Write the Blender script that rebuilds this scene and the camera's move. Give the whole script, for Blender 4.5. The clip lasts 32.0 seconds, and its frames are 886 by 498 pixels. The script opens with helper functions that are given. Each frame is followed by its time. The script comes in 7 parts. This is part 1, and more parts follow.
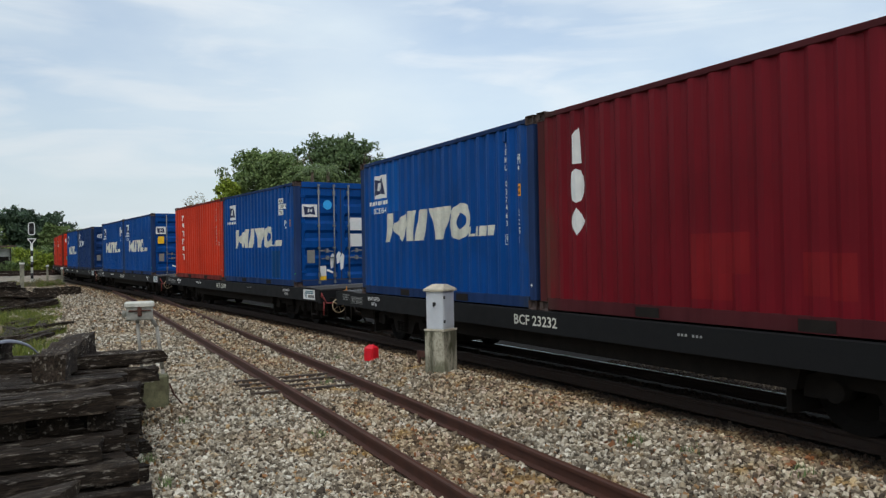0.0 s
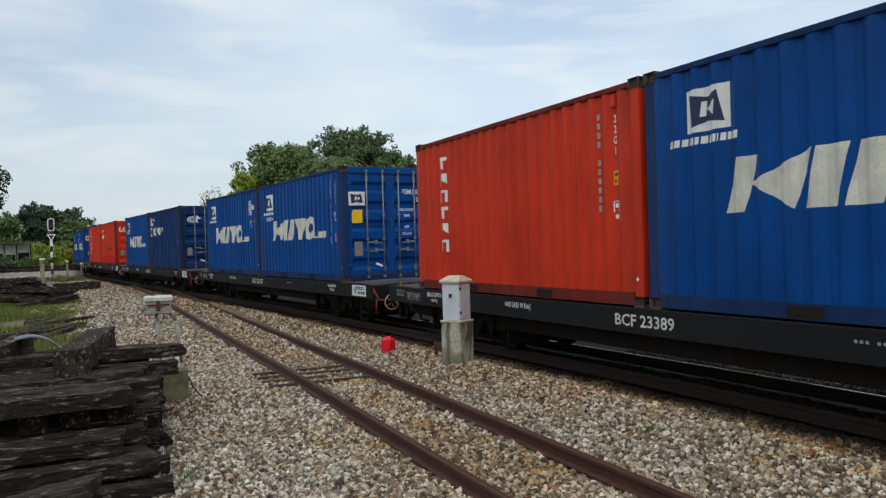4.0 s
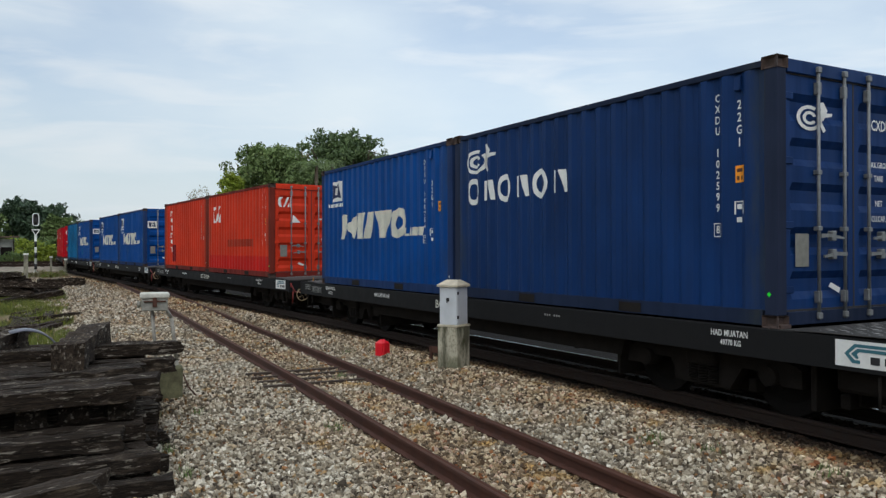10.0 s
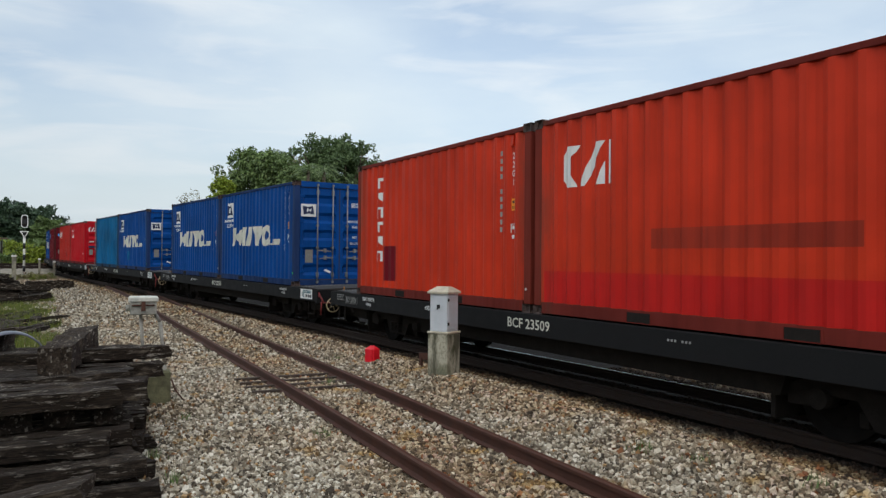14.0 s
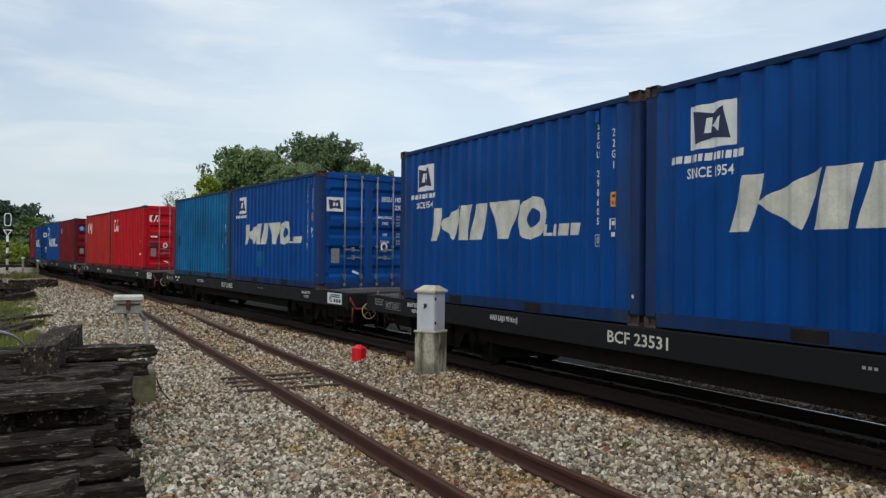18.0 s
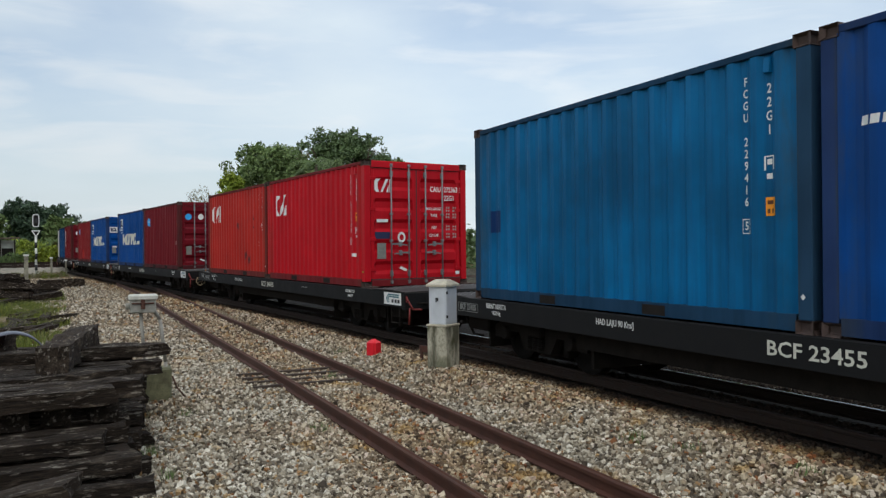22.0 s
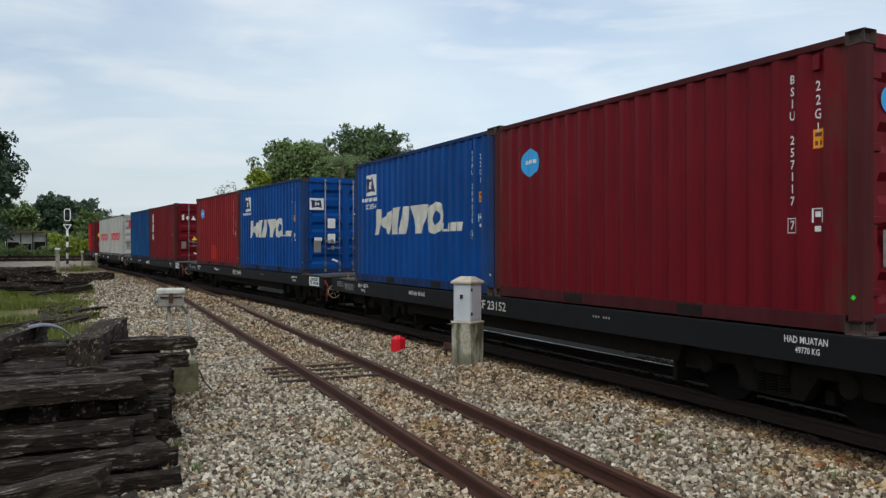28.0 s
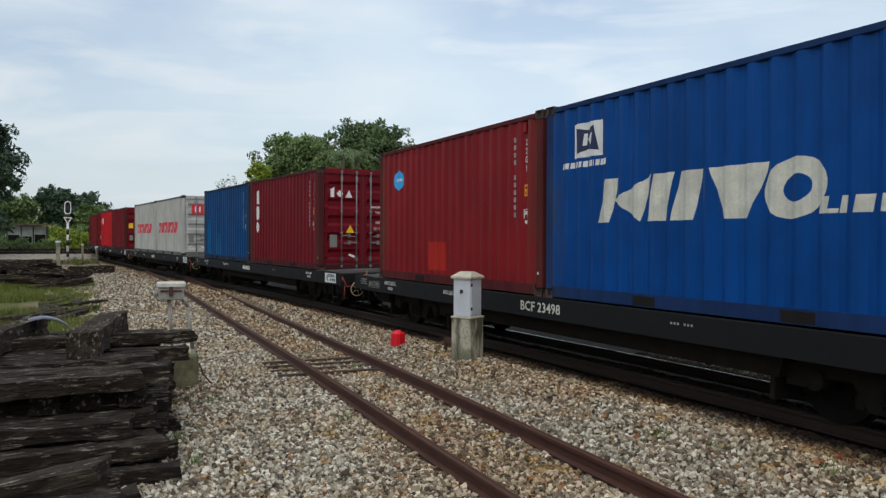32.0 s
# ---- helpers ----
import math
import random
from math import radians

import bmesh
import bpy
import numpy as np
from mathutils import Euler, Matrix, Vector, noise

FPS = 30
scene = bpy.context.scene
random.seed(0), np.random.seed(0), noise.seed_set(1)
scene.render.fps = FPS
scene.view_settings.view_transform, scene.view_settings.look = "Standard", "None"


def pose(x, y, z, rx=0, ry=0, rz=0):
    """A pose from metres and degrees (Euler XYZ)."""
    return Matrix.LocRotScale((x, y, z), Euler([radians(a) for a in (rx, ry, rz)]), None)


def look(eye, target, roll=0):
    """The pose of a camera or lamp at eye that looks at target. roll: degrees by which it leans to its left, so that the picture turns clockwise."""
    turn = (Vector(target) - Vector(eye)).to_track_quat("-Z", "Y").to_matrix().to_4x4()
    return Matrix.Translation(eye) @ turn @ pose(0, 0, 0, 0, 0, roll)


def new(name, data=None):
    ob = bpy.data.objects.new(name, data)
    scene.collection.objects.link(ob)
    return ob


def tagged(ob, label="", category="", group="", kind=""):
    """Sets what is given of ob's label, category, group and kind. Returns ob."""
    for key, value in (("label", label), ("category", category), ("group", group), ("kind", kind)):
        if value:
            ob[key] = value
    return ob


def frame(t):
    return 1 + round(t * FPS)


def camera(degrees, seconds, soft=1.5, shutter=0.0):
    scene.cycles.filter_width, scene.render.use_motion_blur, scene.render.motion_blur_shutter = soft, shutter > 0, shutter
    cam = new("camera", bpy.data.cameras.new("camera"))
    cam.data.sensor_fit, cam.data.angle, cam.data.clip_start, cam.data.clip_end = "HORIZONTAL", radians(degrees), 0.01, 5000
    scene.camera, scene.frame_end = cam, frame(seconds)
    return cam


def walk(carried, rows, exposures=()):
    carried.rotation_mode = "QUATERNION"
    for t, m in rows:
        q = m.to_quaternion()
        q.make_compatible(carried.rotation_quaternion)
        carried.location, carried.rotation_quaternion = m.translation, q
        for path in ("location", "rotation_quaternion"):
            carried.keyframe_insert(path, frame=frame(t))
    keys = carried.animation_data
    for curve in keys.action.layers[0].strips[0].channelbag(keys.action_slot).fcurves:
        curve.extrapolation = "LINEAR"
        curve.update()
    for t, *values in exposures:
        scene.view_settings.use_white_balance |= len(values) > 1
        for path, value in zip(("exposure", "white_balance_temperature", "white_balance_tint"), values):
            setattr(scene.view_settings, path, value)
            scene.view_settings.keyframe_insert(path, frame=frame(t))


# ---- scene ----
# camera: a hand-held stand beside the siding
FOV = 59.5
PATH = [
    (0.0, 0.120, -7.335, 1.740, -17.327, 2.442, 1.862, -1.04),
    (0.5, 0.120, -7.335, 1.740, -17.352, 2.398, 1.823, -1.12),
    (1.0, 0.120, -7.335, 1.740, -17.370, 2.366, 1.789, -1.13),
    (1.5, 0.120, -7.335, 1.740, -17.380, 2.347, 1.758, -1.22),
    (2.0, 0.120, -7.335, 1.740, -17.420, 2.274, 1.734, -1.28),
    (2.5, 0.120, -7.335, 1.740, -17.460, 2.202, 1.730, -1.27),
    (3.0, 0.120, -7.335, 1.740, -17.488, 2.149, 1.709, -1.26),
    (3.5, 0.120, -7.335, 1.740, -17.501, 2.126, 1.674, -1.49),
    (5.5, 0.120, -7.335, 1.740, -17.560, 2.014, 1.625, -1.85),
    (6.0, 0.078, -7.388, 1.733, -17.588, 1.988, 1.618, -1.66),
    (6.5, 0.035, -7.490, 1.717, -17.531, 2.072, 1.675, -1.30),
    (7.0, 0.010, -7.490, 1.714, -17.528, 2.124, 1.660, -0.96),
    (7.5, 0.011, -7.482, 1.718, -17.511, 2.159, 1.670, -0.92),
    (8.0, 0.018, -7.486, 1.716, -17.483, 2.193, 1.668, -0.84),
    (8.5, 0.025, -7.490, 1.720, -17.455, 2.229, 1.697, -0.52),
    (9.0, 0.005, -7.490, 1.716, -17.463, 2.251, 1.719, -0.50),
    (9.5, 0.012, -7.494, 1.715, -17.443, 2.268, 1.747, -0.34),
    (10.0, 0.011, -7.493, 1.714, -17.450, 2.260, 1.773, -0.16),
    (10.5, 0.018, -7.493, 1.716, -17.442, 2.261, 1.783, -0.22),
    (11.0, 0.010, -7.489, 1.715, -17.456, 2.255, 1.816, -0.04),
    (11.5, 0.007, -7.490, 1.719, -17.450, 2.270, 1.831, 0.05),
    (12.0, -0.002, -7.487, 1.717, -17.449, 2.288, 1.866, 0.19),
    (12.5, -0.008, -7.487, 1.716, -17.432, 2.330, 1.896, 0.26),
    (13.0, -0.000, -7.485, 1.720, -17.399, 2.377, 1.909, 0.41),
    (13.5, 0.004, -7.485, 1.720, -17.373, 2.415, 1.932, 0.42),
    (14.0, -0.002, -7.486, 1.718, -17.349, 2.465, 1.941, 0.46),
    (14.5, -0.011, -7.485, 1.717, -17.339, 2.498, 1.957, 0.47),
    (16.5, 0.025, -7.481, 1.720, -17.197, 2.686, 1.941, 0.42),
    (17.0, 0.010, -7.481, 1.716, -17.197, 2.711, 1.940, 0.55),
    (17.5, 0.004, -7.482, 1.717, -17.187, 2.737, 1.924, 0.56),
    (18.0, 0.000, -7.485, 1.715, -17.179, 2.754, 1.918, 0.51),
    (18.5, -0.007, -7.484, 1.712, -17.184, 2.757, 1.919, 0.59),
    (19.0, -0.008, -7.485, 1.713, -17.177, 2.770, 1.906, 0.60),
    (19.5, -0.005, -7.487, 1.713, -17.165, 2.785, 1.905, 0.61),
    (20.0, 0.017, -7.487, 1.716, -17.134, 2.801, 1.881, 0.50),
    (20.5, 0.036, -7.496, 1.715, -17.120, 2.783, 1.810, 0.05),
    (21.0, 0.067, -7.496, 1.718, -17.120, 2.730, 1.781, -0.08),
    (21.5, 0.184, -7.454, 1.733, -17.162, 2.502, 1.744, -0.44),
    (22.0, 0.120, -7.335, 1.740, -17.369, 2.367, 1.742, -0.57),
    (22.5, 0.120, -7.335, 1.740, -17.411, 2.290, 1.749, -0.47),
    (23.0, 0.120, -7.335, 1.740, -17.455, 2.211, 1.774, -0.37),
    (23.5, 0.120, -7.335, 1.740, -17.485, 2.156, 1.762, -0.37),
    (24.0, 0.120, -7.335, 1.740, -17.523, 2.085, 1.755, -0.24),
    (24.5, 0.120, -7.335, 1.740, -17.552, 2.030, 1.734, -0.28),
    (25.0, 0.120, -7.335, 1.740, -17.572, 1.992, 1.730, -0.36),
    (25.5, 0.120, -7.335, 1.740, -17.596, 1.945, 1.723, -0.28),
    (27.5, 0.120, -7.335, 1.740, -17.651, 1.841, 1.676, -0.08),
    (28.0, 0.120, -7.335, 1.740, -17.672, 1.799, 1.667, -0.09),
    (28.5, 0.120, -7.335, 1.740, -17.693, 1.759, 1.660, 0.09),
    (29.0, 0.120, -7.335, 1.740, -17.706, 1.733, 1.642, 0.07),
    (29.5, 0.120, -7.335, 1.740, -17.712, 1.721, 1.631, 0.16),
    (30.0, 0.120, -7.335, 1.740, -17.716, 1.713, 1.610, 0.19),
    (30.5, 0.120, -7.335, 1.740, -17.714, 1.716, 1.612, 0.30),
    (31.0, 0.120, -7.335, 1.740, -17.703, 1.737, 1.582, 0.32),
    (31.5, 0.120, -7.335, 1.740, -17.691, 1.761, 1.563, 0.28),
    (32.0, 0.120, -7.335, 1.740, -17.675, 1.792, 1.537, 0.22),
]
cam = camera(FOV, 32.0, soft=1.35)
walk(cam, [(t, look((x, y, z), (u, v, w), roll)) for t, x, y, z, u, v, w, roll in PATH])

# ---- light: a bright overcast sky with a weak, wide sun ----
EXPOSURE = 0.0
scene.view_settings.exposure = EXPOSURE
SUN_ELEV, SUN_AZ = radians(48), radians(122)
world = bpy.data.worlds.new("sky")
scene.world = world
world.use_nodes = True
wn, wl = world.node_tree.nodes, world.node_tree.links
wn.clear()
w_out, w_bg = wn.new("ShaderNodeOutputWorld"), wn.new("ShaderNodeBackground")
w_sky = wn.new("ShaderNodeTexSky")
w_sky.sky_type, w_sky.sun_disc = "NISHITA", False
w_sky.sun_elevation, w_sky.sun_rotation = SUN_ELEV, SUN_AZ
w_sky.air_density, w_sky.dust_density, w_sky.ozone_density = 1.0, 2.5, 1.0
w_co, w_map = wn.new("ShaderNodeTexCoord"), wn.new("ShaderNodeMapping")
w_map.inputs["Scale"].default_value = (1.0, 1.0, 3.2)
w_no = wn.new("ShaderNodeTexNoise")
w_no.inputs["Scale"].default_value, w_no.inputs["Detail"].default_value = 2.2, 6
w_no.inputs["Roughness"].default_value = 0.5
w_ra = wn.new("ShaderNodeValToRGB")
w_ra.color_ramp.elements[0].position, w_ra.color_ramp.elements[0].color = 0.34, (0.40, 0.40, 0.40, 1)
w_ra.color_ramp.elements[1].position, w_ra.color_ramp.elements[1].color = 0.66, (0.92, 0.92, 0.92, 1)
w_mul = wn.new("ShaderNodeVectorMath")
w_mul.operation = "SCALE"
w_mul.inputs["Scale"].default_value = 0.165
w_mix = wn.new("ShaderNodeMix")
w_mix.data_type = "RGBA"
w_mix.inputs["B"].default_value = (0.785, 0.888, 0.955, 1)
wl.new(w_co.outputs["Generated"], w_map.inputs["Vector"])
wl.new(w_map.outputs["Vector"], w_no.inputs["Vector"])
wl.new(w_no.outputs["Fac"], w_ra.inputs["Fac"])
wl.new(w_sky.outputs["Color"], w_mul.inputs[0])
wl.new(w_ra.outputs["Color"], w_mix.inputs["Factor"])
wl.new(w_mul.outputs["Vector"], w_mix.inputs["A"])
w_sep, w_lift = wn.new("ShaderNodeSeparateXYZ"), wn.new("ShaderNodeMapRange")
w_lift.inputs["From Min"].default_value, w_lift.inputs["From Max"].default_value = 0.36, 0.95
w_lift.inputs["To Min"].default_value, w_lift.inputs["To Max"].default_value = 1.0, 1.55
wl.new(w_co.outputs["Generated"], w_sep.inputs["Vector"])
wl.new(w_sep.outputs["Z"], w_lift.inputs["Value"])
w_map2, w_no2, w_ra2, w_wisp = wn.new("ShaderNodeMapping"), wn.new("ShaderNodeTexNoise"), wn.new("ShaderNodeValToRGB"), wn.new("ShaderNodeMix")
w_map2.inputs["Scale"].default_value = (1.0, 1.0, 5.5)
w_no2.inputs["Scale"].default_value, w_no2.inputs["Detail"].default_value, w_no2.inputs["Distortion"].default_value = 4.2, 8, 0.6
w_ra2.color_ramp.elements[0].position, w_ra2.color_ramp.elements[0].color = 0.48, (0, 0, 0, 1)
w_ra2.color_ramp.elements[1].position, w_ra2.color_ramp.elements[1].color = 0.68, (0.55, 0.55, 0.55, 1)
w_wisp.data_type = "RGBA"
w_wisp.inputs["B"].default_value = (0.90, 0.945, 0.975, 1)
wl.new(w_co.outputs["Generated"], w_map2.inputs["Vector"])
wl.new(w_map2.outputs["Vector"], w_no2.inputs["Vector"])
wl.new(w_no2.outputs["Fac"], w_ra2.inputs["Fac"])
wl.new(w_ra2.outputs["Color"], w_wisp.inputs["Factor"])
wl.new(w_mix.outputs["Result"], w_wisp.inputs["A"])
wl.new(w_wisp.outputs["Result"], w_bg.inputs["Color"])
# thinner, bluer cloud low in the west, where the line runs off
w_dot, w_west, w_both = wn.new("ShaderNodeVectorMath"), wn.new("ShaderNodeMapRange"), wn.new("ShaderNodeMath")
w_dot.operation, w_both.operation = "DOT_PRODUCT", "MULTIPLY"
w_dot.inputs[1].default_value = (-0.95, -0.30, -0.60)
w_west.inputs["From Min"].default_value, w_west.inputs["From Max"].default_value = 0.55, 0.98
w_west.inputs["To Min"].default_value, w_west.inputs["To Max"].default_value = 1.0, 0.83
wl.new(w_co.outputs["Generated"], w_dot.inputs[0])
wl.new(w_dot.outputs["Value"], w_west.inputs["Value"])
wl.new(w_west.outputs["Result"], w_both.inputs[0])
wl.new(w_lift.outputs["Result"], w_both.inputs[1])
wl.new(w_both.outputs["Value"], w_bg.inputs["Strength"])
wl.new(w_bg.outputs["Background"], w_out.inputs["Surface"])

sun_data = bpy.data.lights.new("sun", "SUN")
sun_data.energy, sun_data.angle, sun_data.color = 0.32, radians(35), (1.0, 0.95, 0.88)
sun = new("sun", sun_data)
sun.matrix_world = look((0, 0, 0), (-math.sin(SUN_AZ) * math.cos(SUN_ELEV), -math.cos(SUN_AZ) * math.cos(SUN_ELEV), -math.sin(SUN_ELEV)))


# ---- materials ----
def srgb(r, g, b):
    f = lambda c: c / 12.92 if c <= 0.04045 else ((c + 0.055) / 1.055) ** 2.4
    return (f(r / 255), f(g / 255), f(b / 255))


class Nodes:
    """A small builder of node materials."""

    def __init__(self, name):
        self.mat = bpy.data.materials.new(name)
        self.mat.use_nodes = True
        self.t = self.mat.node_tree
        self.bsdf = self.t.nodes["Principled BSDF"]
        self.co = None

    def node(self, kind, **inputs):
        n = self.t.nodes.new(kind)
        for k, v in inputs.items():
            self.put(n.inputs[k.replace("_", " ")], v)
        return n

    def put(self, socket, v):
        if isinstance(v, bpy.types.NodeSocket):
            self.t.links.new(v, socket)
        elif isinstance(v, tuple) and len(v) == 3 and socket.type == "RGBA":
            socket.default_value = (*v, 1)
        else:
            socket.default_value = v

    def coords(self, scale=(1, 1, 1), which="Object"):
        if self.co is None:
            self.co = self.t.nodes.new("ShaderNodeTexCoord")
        return self.node("ShaderNodeMapping", Vector=self.co.outputs[which], Scale=scale).outputs["Vector"]

    def noise(self, scale, detail=4, stretch=(1, 1, 1), rough=0.55, shift=None):
        v = self.coords(stretch)
        if shift is not None:
            add = self.node("ShaderNodeVectorMath")
            self.t.links.new(v, add.inputs[0])
            self.t.links.new(shift, add.inputs[1])
            v = add.outputs[0]
        return self.node("ShaderNodeTexNoise", Vector=v, Scale=scale, Detail=detail, Roughness=rough).outputs["Fac"]

    def own(self):
        """A shift of the pattern that differs from object to object."""
        info = self.t.nodes.new("ShaderNodeObjectInfo")
        m = self.node("ShaderNodeMath")
        m.operation = "MULTIPLY"
        self.t.links.new(info.outputs["Random"], m.inputs[0])
        m.inputs[1].default_value = 60.0
        return m.outputs[0], info.outputs["Random"]

    def ramp(self, fac, *stops):
        n = self.node("ShaderNodeValToRGB", Fac=fac)
        e = n.color_ramp.elements
        while len(e) < len(stops):
            e.new(0.5)
        for el, (p, c) in zip(e, stops):
            el.position = p
            el.color = (c, c, c, 1) if not isinstance(c, tuple) else (*c, 1)
        return n.outputs["Color"]

    def mix(self, fac, a, b, how="MIX"):
        n = self.t.nodes.new("ShaderNodeMix")
        n.data_type, n.blend_type = "RGBA", how
        self.put(n.inputs["Factor"], fac)
        self.put(n.inputs["A"], a)
        self.put(n.inputs["B"], b)
        return n.outputs["Result"]

    def bump(self, height, strength=0.3, dist=0.01):
        self.put(self.bsdf.inputs["Normal"], self.node("ShaderNodeBump", Height=height, Strength=strength, Distance=dist).outputs["Normal"])

    def done(self, color, rough=0.6, metal=0.0, spec=0.5):
        self.put(self.bsdf.inputs["Base Color"], color)
        self.put(self.bsdf.inputs["Roughness"], rough)
        self.put(self.bsdf.inputs["Metallic"], metal)
        self.put(self.bsdf.inputs["Specular IOR Level"], spec)
        return self.mat


def tint(c, k):
    return tuple(min(1.0, max(0.0, v * k)) for v in c)


def plain(name, c, rough=0.6, metal=0.0, vary=0.25, scale=6.0, bump=0.15, spec=0.5):
    n = Nodes(name)
    shift, rnd = n.own()
    a = n.noise(scale, 5, shift=shift)
    b = n.noise(scale * 9, 3, shift=shift)
    col = n.mix(n.ramp(a, (0.3, 0.0), (0.7, 1.0)), tint(c, 1 - vary), tint(c, 1 + vary * 0.7))
    col = n.mix(n.ramp(b, (0.45, 0.0), (0.75, 0.5)), col, tint(c, 1 - vary * 1.4))
    n.bump(b, bump, 0.004)
    return n.done(col, n.ramp(a, (0.2, max(0.05, rough - 0.12)), (0.8, min(1, rough + 0.12))), metal, spec)


RUST = srgb(96, 58, 38)


def paint(name, c, rough=0.45, dirt=0.35, rust=0.5, fade=0.2, k=0.68):
    """Weathered steel paint: faded patches, vertical run-off streaks, rust specks."""
    c = tint(c, k)
    n = Nodes(name)
    shift, rnd = n.own()
    big = n.noise(0.9, 4, shift=shift)
    streak = n.noise(3.2, 4, (2.4, 2.4, 0.16), shift=shift)
    fine = n.noise(34, 4, shift=shift)
    spot = n.noise(11, 6, rough=0.7, shift=shift)
    col = n.mix(n.ramp(big, (0.32, 0.0), (0.7, 1.0)), tint(c, 1 - fade), tint(c, 1 + fade))
    col = n.mix(n.ramp(streak, (0.48, 0.0), (0.78, dirt)), col, tuple(v * 0.5 + 0.004 for v in c))
    col = n.mix(n.ramp(streak, (0.22, 0.16), (0.40, 0.0)), col, tuple(v * 1.08 + 0.006 for v in c))
    # grime that has run down beside the corner posts
    along = n.node("ShaderNodeMath", Value=n.node("ShaderNodeSeparateXYZ", Vector=n.coords()).outputs["X"])
    along.operation = "ABSOLUTE"
    part_ = n.node("ShaderNodeMath", Value=along.outputs[0])
    part_.operation = "MULTIPLY"
    part_.inputs[1].default_value = 1 / 3.0
    edge = n.ramp(part_.outputs[0], (0.84, 0.0), (0.935, 1.0), (0.962, 1.0), (0.966, 0.0))
    run = n.mix(1.0, edge, n.ramp(n.noise(2.6, 6, (1.6, 1.6, 0.35), 0.7, shift), (0.40, 0.0), (0.62, 0.7)), "MULTIPLY")
    col = n.mix(run, col, tuple(v * 0.35 + e for v, e in zip(c, (0.030, 0.034, 0.022))))
    col = n.mix(n.ramp(spot, (0.70, 0.0), (0.76, rust)), col, RUST)
    n.bump(n.mix(0.5, big, fine), 0.12, 0.006)
    return n.done(col, n.ramp(streak, (0.3, rough - 0.12), (0.75, rough + 0.22)), 0.0, 0.13)


BLUE = srgb(0, 94, 186)
M = {}
M["blue"] = paint("blue_paint", BLUE, k=0.48)
M["blue_bright"] = paint("bright_blue_paint", srgb(6, 104, 196), k=0.60)
M["navy"] = paint("navy_paint", srgb(22, 64, 124), k=0.56, dirt=0.5)
M["teal"] = paint("teal_paint", srgb(2, 116, 174), k=0.62, dirt=0.75, rust=0.9, fade=0.34)
M["red"] = paint("red_paint", srgb(214, 22, 38), k=0.7, fade=0.12)
M["orange"] = paint("orange_red_paint", srgb(222, 62, 34), k=0.76, dirt=0.40, fade=0.16)
M["vivid"] = paint("newer_red_paint", srgb(216, 40, 36), k=0.72, dirt=0.3, fade=0.14)
M["orange_faded"] = paint("browned_orange_paint", srgb(186, 62, 42), k=0.62, dirt=0.5)
M["maroon"] = paint("maroon_paint", srgb(150, 26, 42), k=0.47, fade=0.14)
M["brick"] = paint("brick_red_paint", srgb(172, 38, 46), k=0.5, fade=0.14)
M["coral"] = paint("coral_red_paint", srgb(212, 52, 44), k=0.64, fade=0.14, rust=0.8)
M["white_box"] = paint("reefer_white_paint", srgb(214, 212, 204), fade=0.12, rust=0.7, dirt=0.6, k=0.66)
M["deep_blue"] = paint("deep_blue_paint", srgb(14, 80, 140), k=0.6, dirt=0.5)
PAINTS = (("blue", BLUE), ("navy", srgb(22, 66, 124)), ("teal", srgb(2, 116, 174)), ("red", srgb(226, 28, 42)), ("orange", srgb(226, 66, 40)), ("coral", srgb(212, 52, 44)), ("maroon", srgb(150, 26, 42)), ("brick", srgb(172, 38, 46)), ("white_box", srgb(214, 212, 204)), ("deep_blue", srgb(14, 80, 140)))
# darker, greyer copies of the paints for top and bottom rails and door sills
DARKER_PAINT = {k: paint("grimy_" + k, tuple(v * 0.27 + 0.015 for v in c), 0.7, 0.5, 0.6) for k, c in PAINTS}
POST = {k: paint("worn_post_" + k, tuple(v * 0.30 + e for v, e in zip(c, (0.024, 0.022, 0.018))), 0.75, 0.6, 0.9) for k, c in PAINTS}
M["casting"] = plain("rusty_casting", srgb(74, 58, 52), 0.8, 0.0, 0.4, 12)
M["galv"] = plain("galvanised_bar", srgb(126, 128, 128), 0.5, 0.35, 0.25, 20)
M["gasket"] = plain("black_gasket", srgb(44, 40, 38), 0.7, 0.0, 0.25)
M["lettering"] = plain("white_lettering", srgb(222, 222, 218), 0.6, 0, 0.10, 5, 0.05)
M["old_lettering"] = plain("worn_lettering", srgb(206, 204, 190), 0.65, 0, 0.22, 4, 0.05)
M["stencil"] = plain("faded_stencil", srgb(150, 150, 146), 0.7, 0, 0.25, 6, 0.05)
M["sticker_yellow"] = plain("yellow_sticker", srgb(236, 186, 20), 0.5, 0, 0.08)
M["sticker_orange"] = plain("orange_sticker", srgb(240, 150, 20), 0.5, 0, 0.08)
M["sticker_blue"] = plain("sky_blue_sticker", srgb(40, 160, 226), 0.5, 0, 0.08)
M["sticker_green"] = plain("green_mark", srgb(30, 230, 50), 0.5, 0, 0.05)
M["sticker_red"] = plain("red_sticker", srgb(206, 40, 60), 0.5, 0, 0.08)
M["grey_plate"] = plain("grey_plate", srgb(136, 134, 126), 0.5, 0.3, 0.2, 20)
M["frame"] = plain("black_underframe", srgb(21, 21, 22), 0.85, 0, 0.3, 4, 0.15, 0.25)
M["dark_iron"] = plain("dark_iron", srgb(37, 33, 30), 0.95, 0, 0.35, 7, 0.15, 0.15)
M["deck"] = plain("worn_deck_plate", srgb(50, 47, 44), 0.75, 0.0, 0.5, 3)
M["tread_bump"] = plain("rubbed_tread", srgb(124, 124, 124), 0.45, 0.4, 0.6, 1.3)
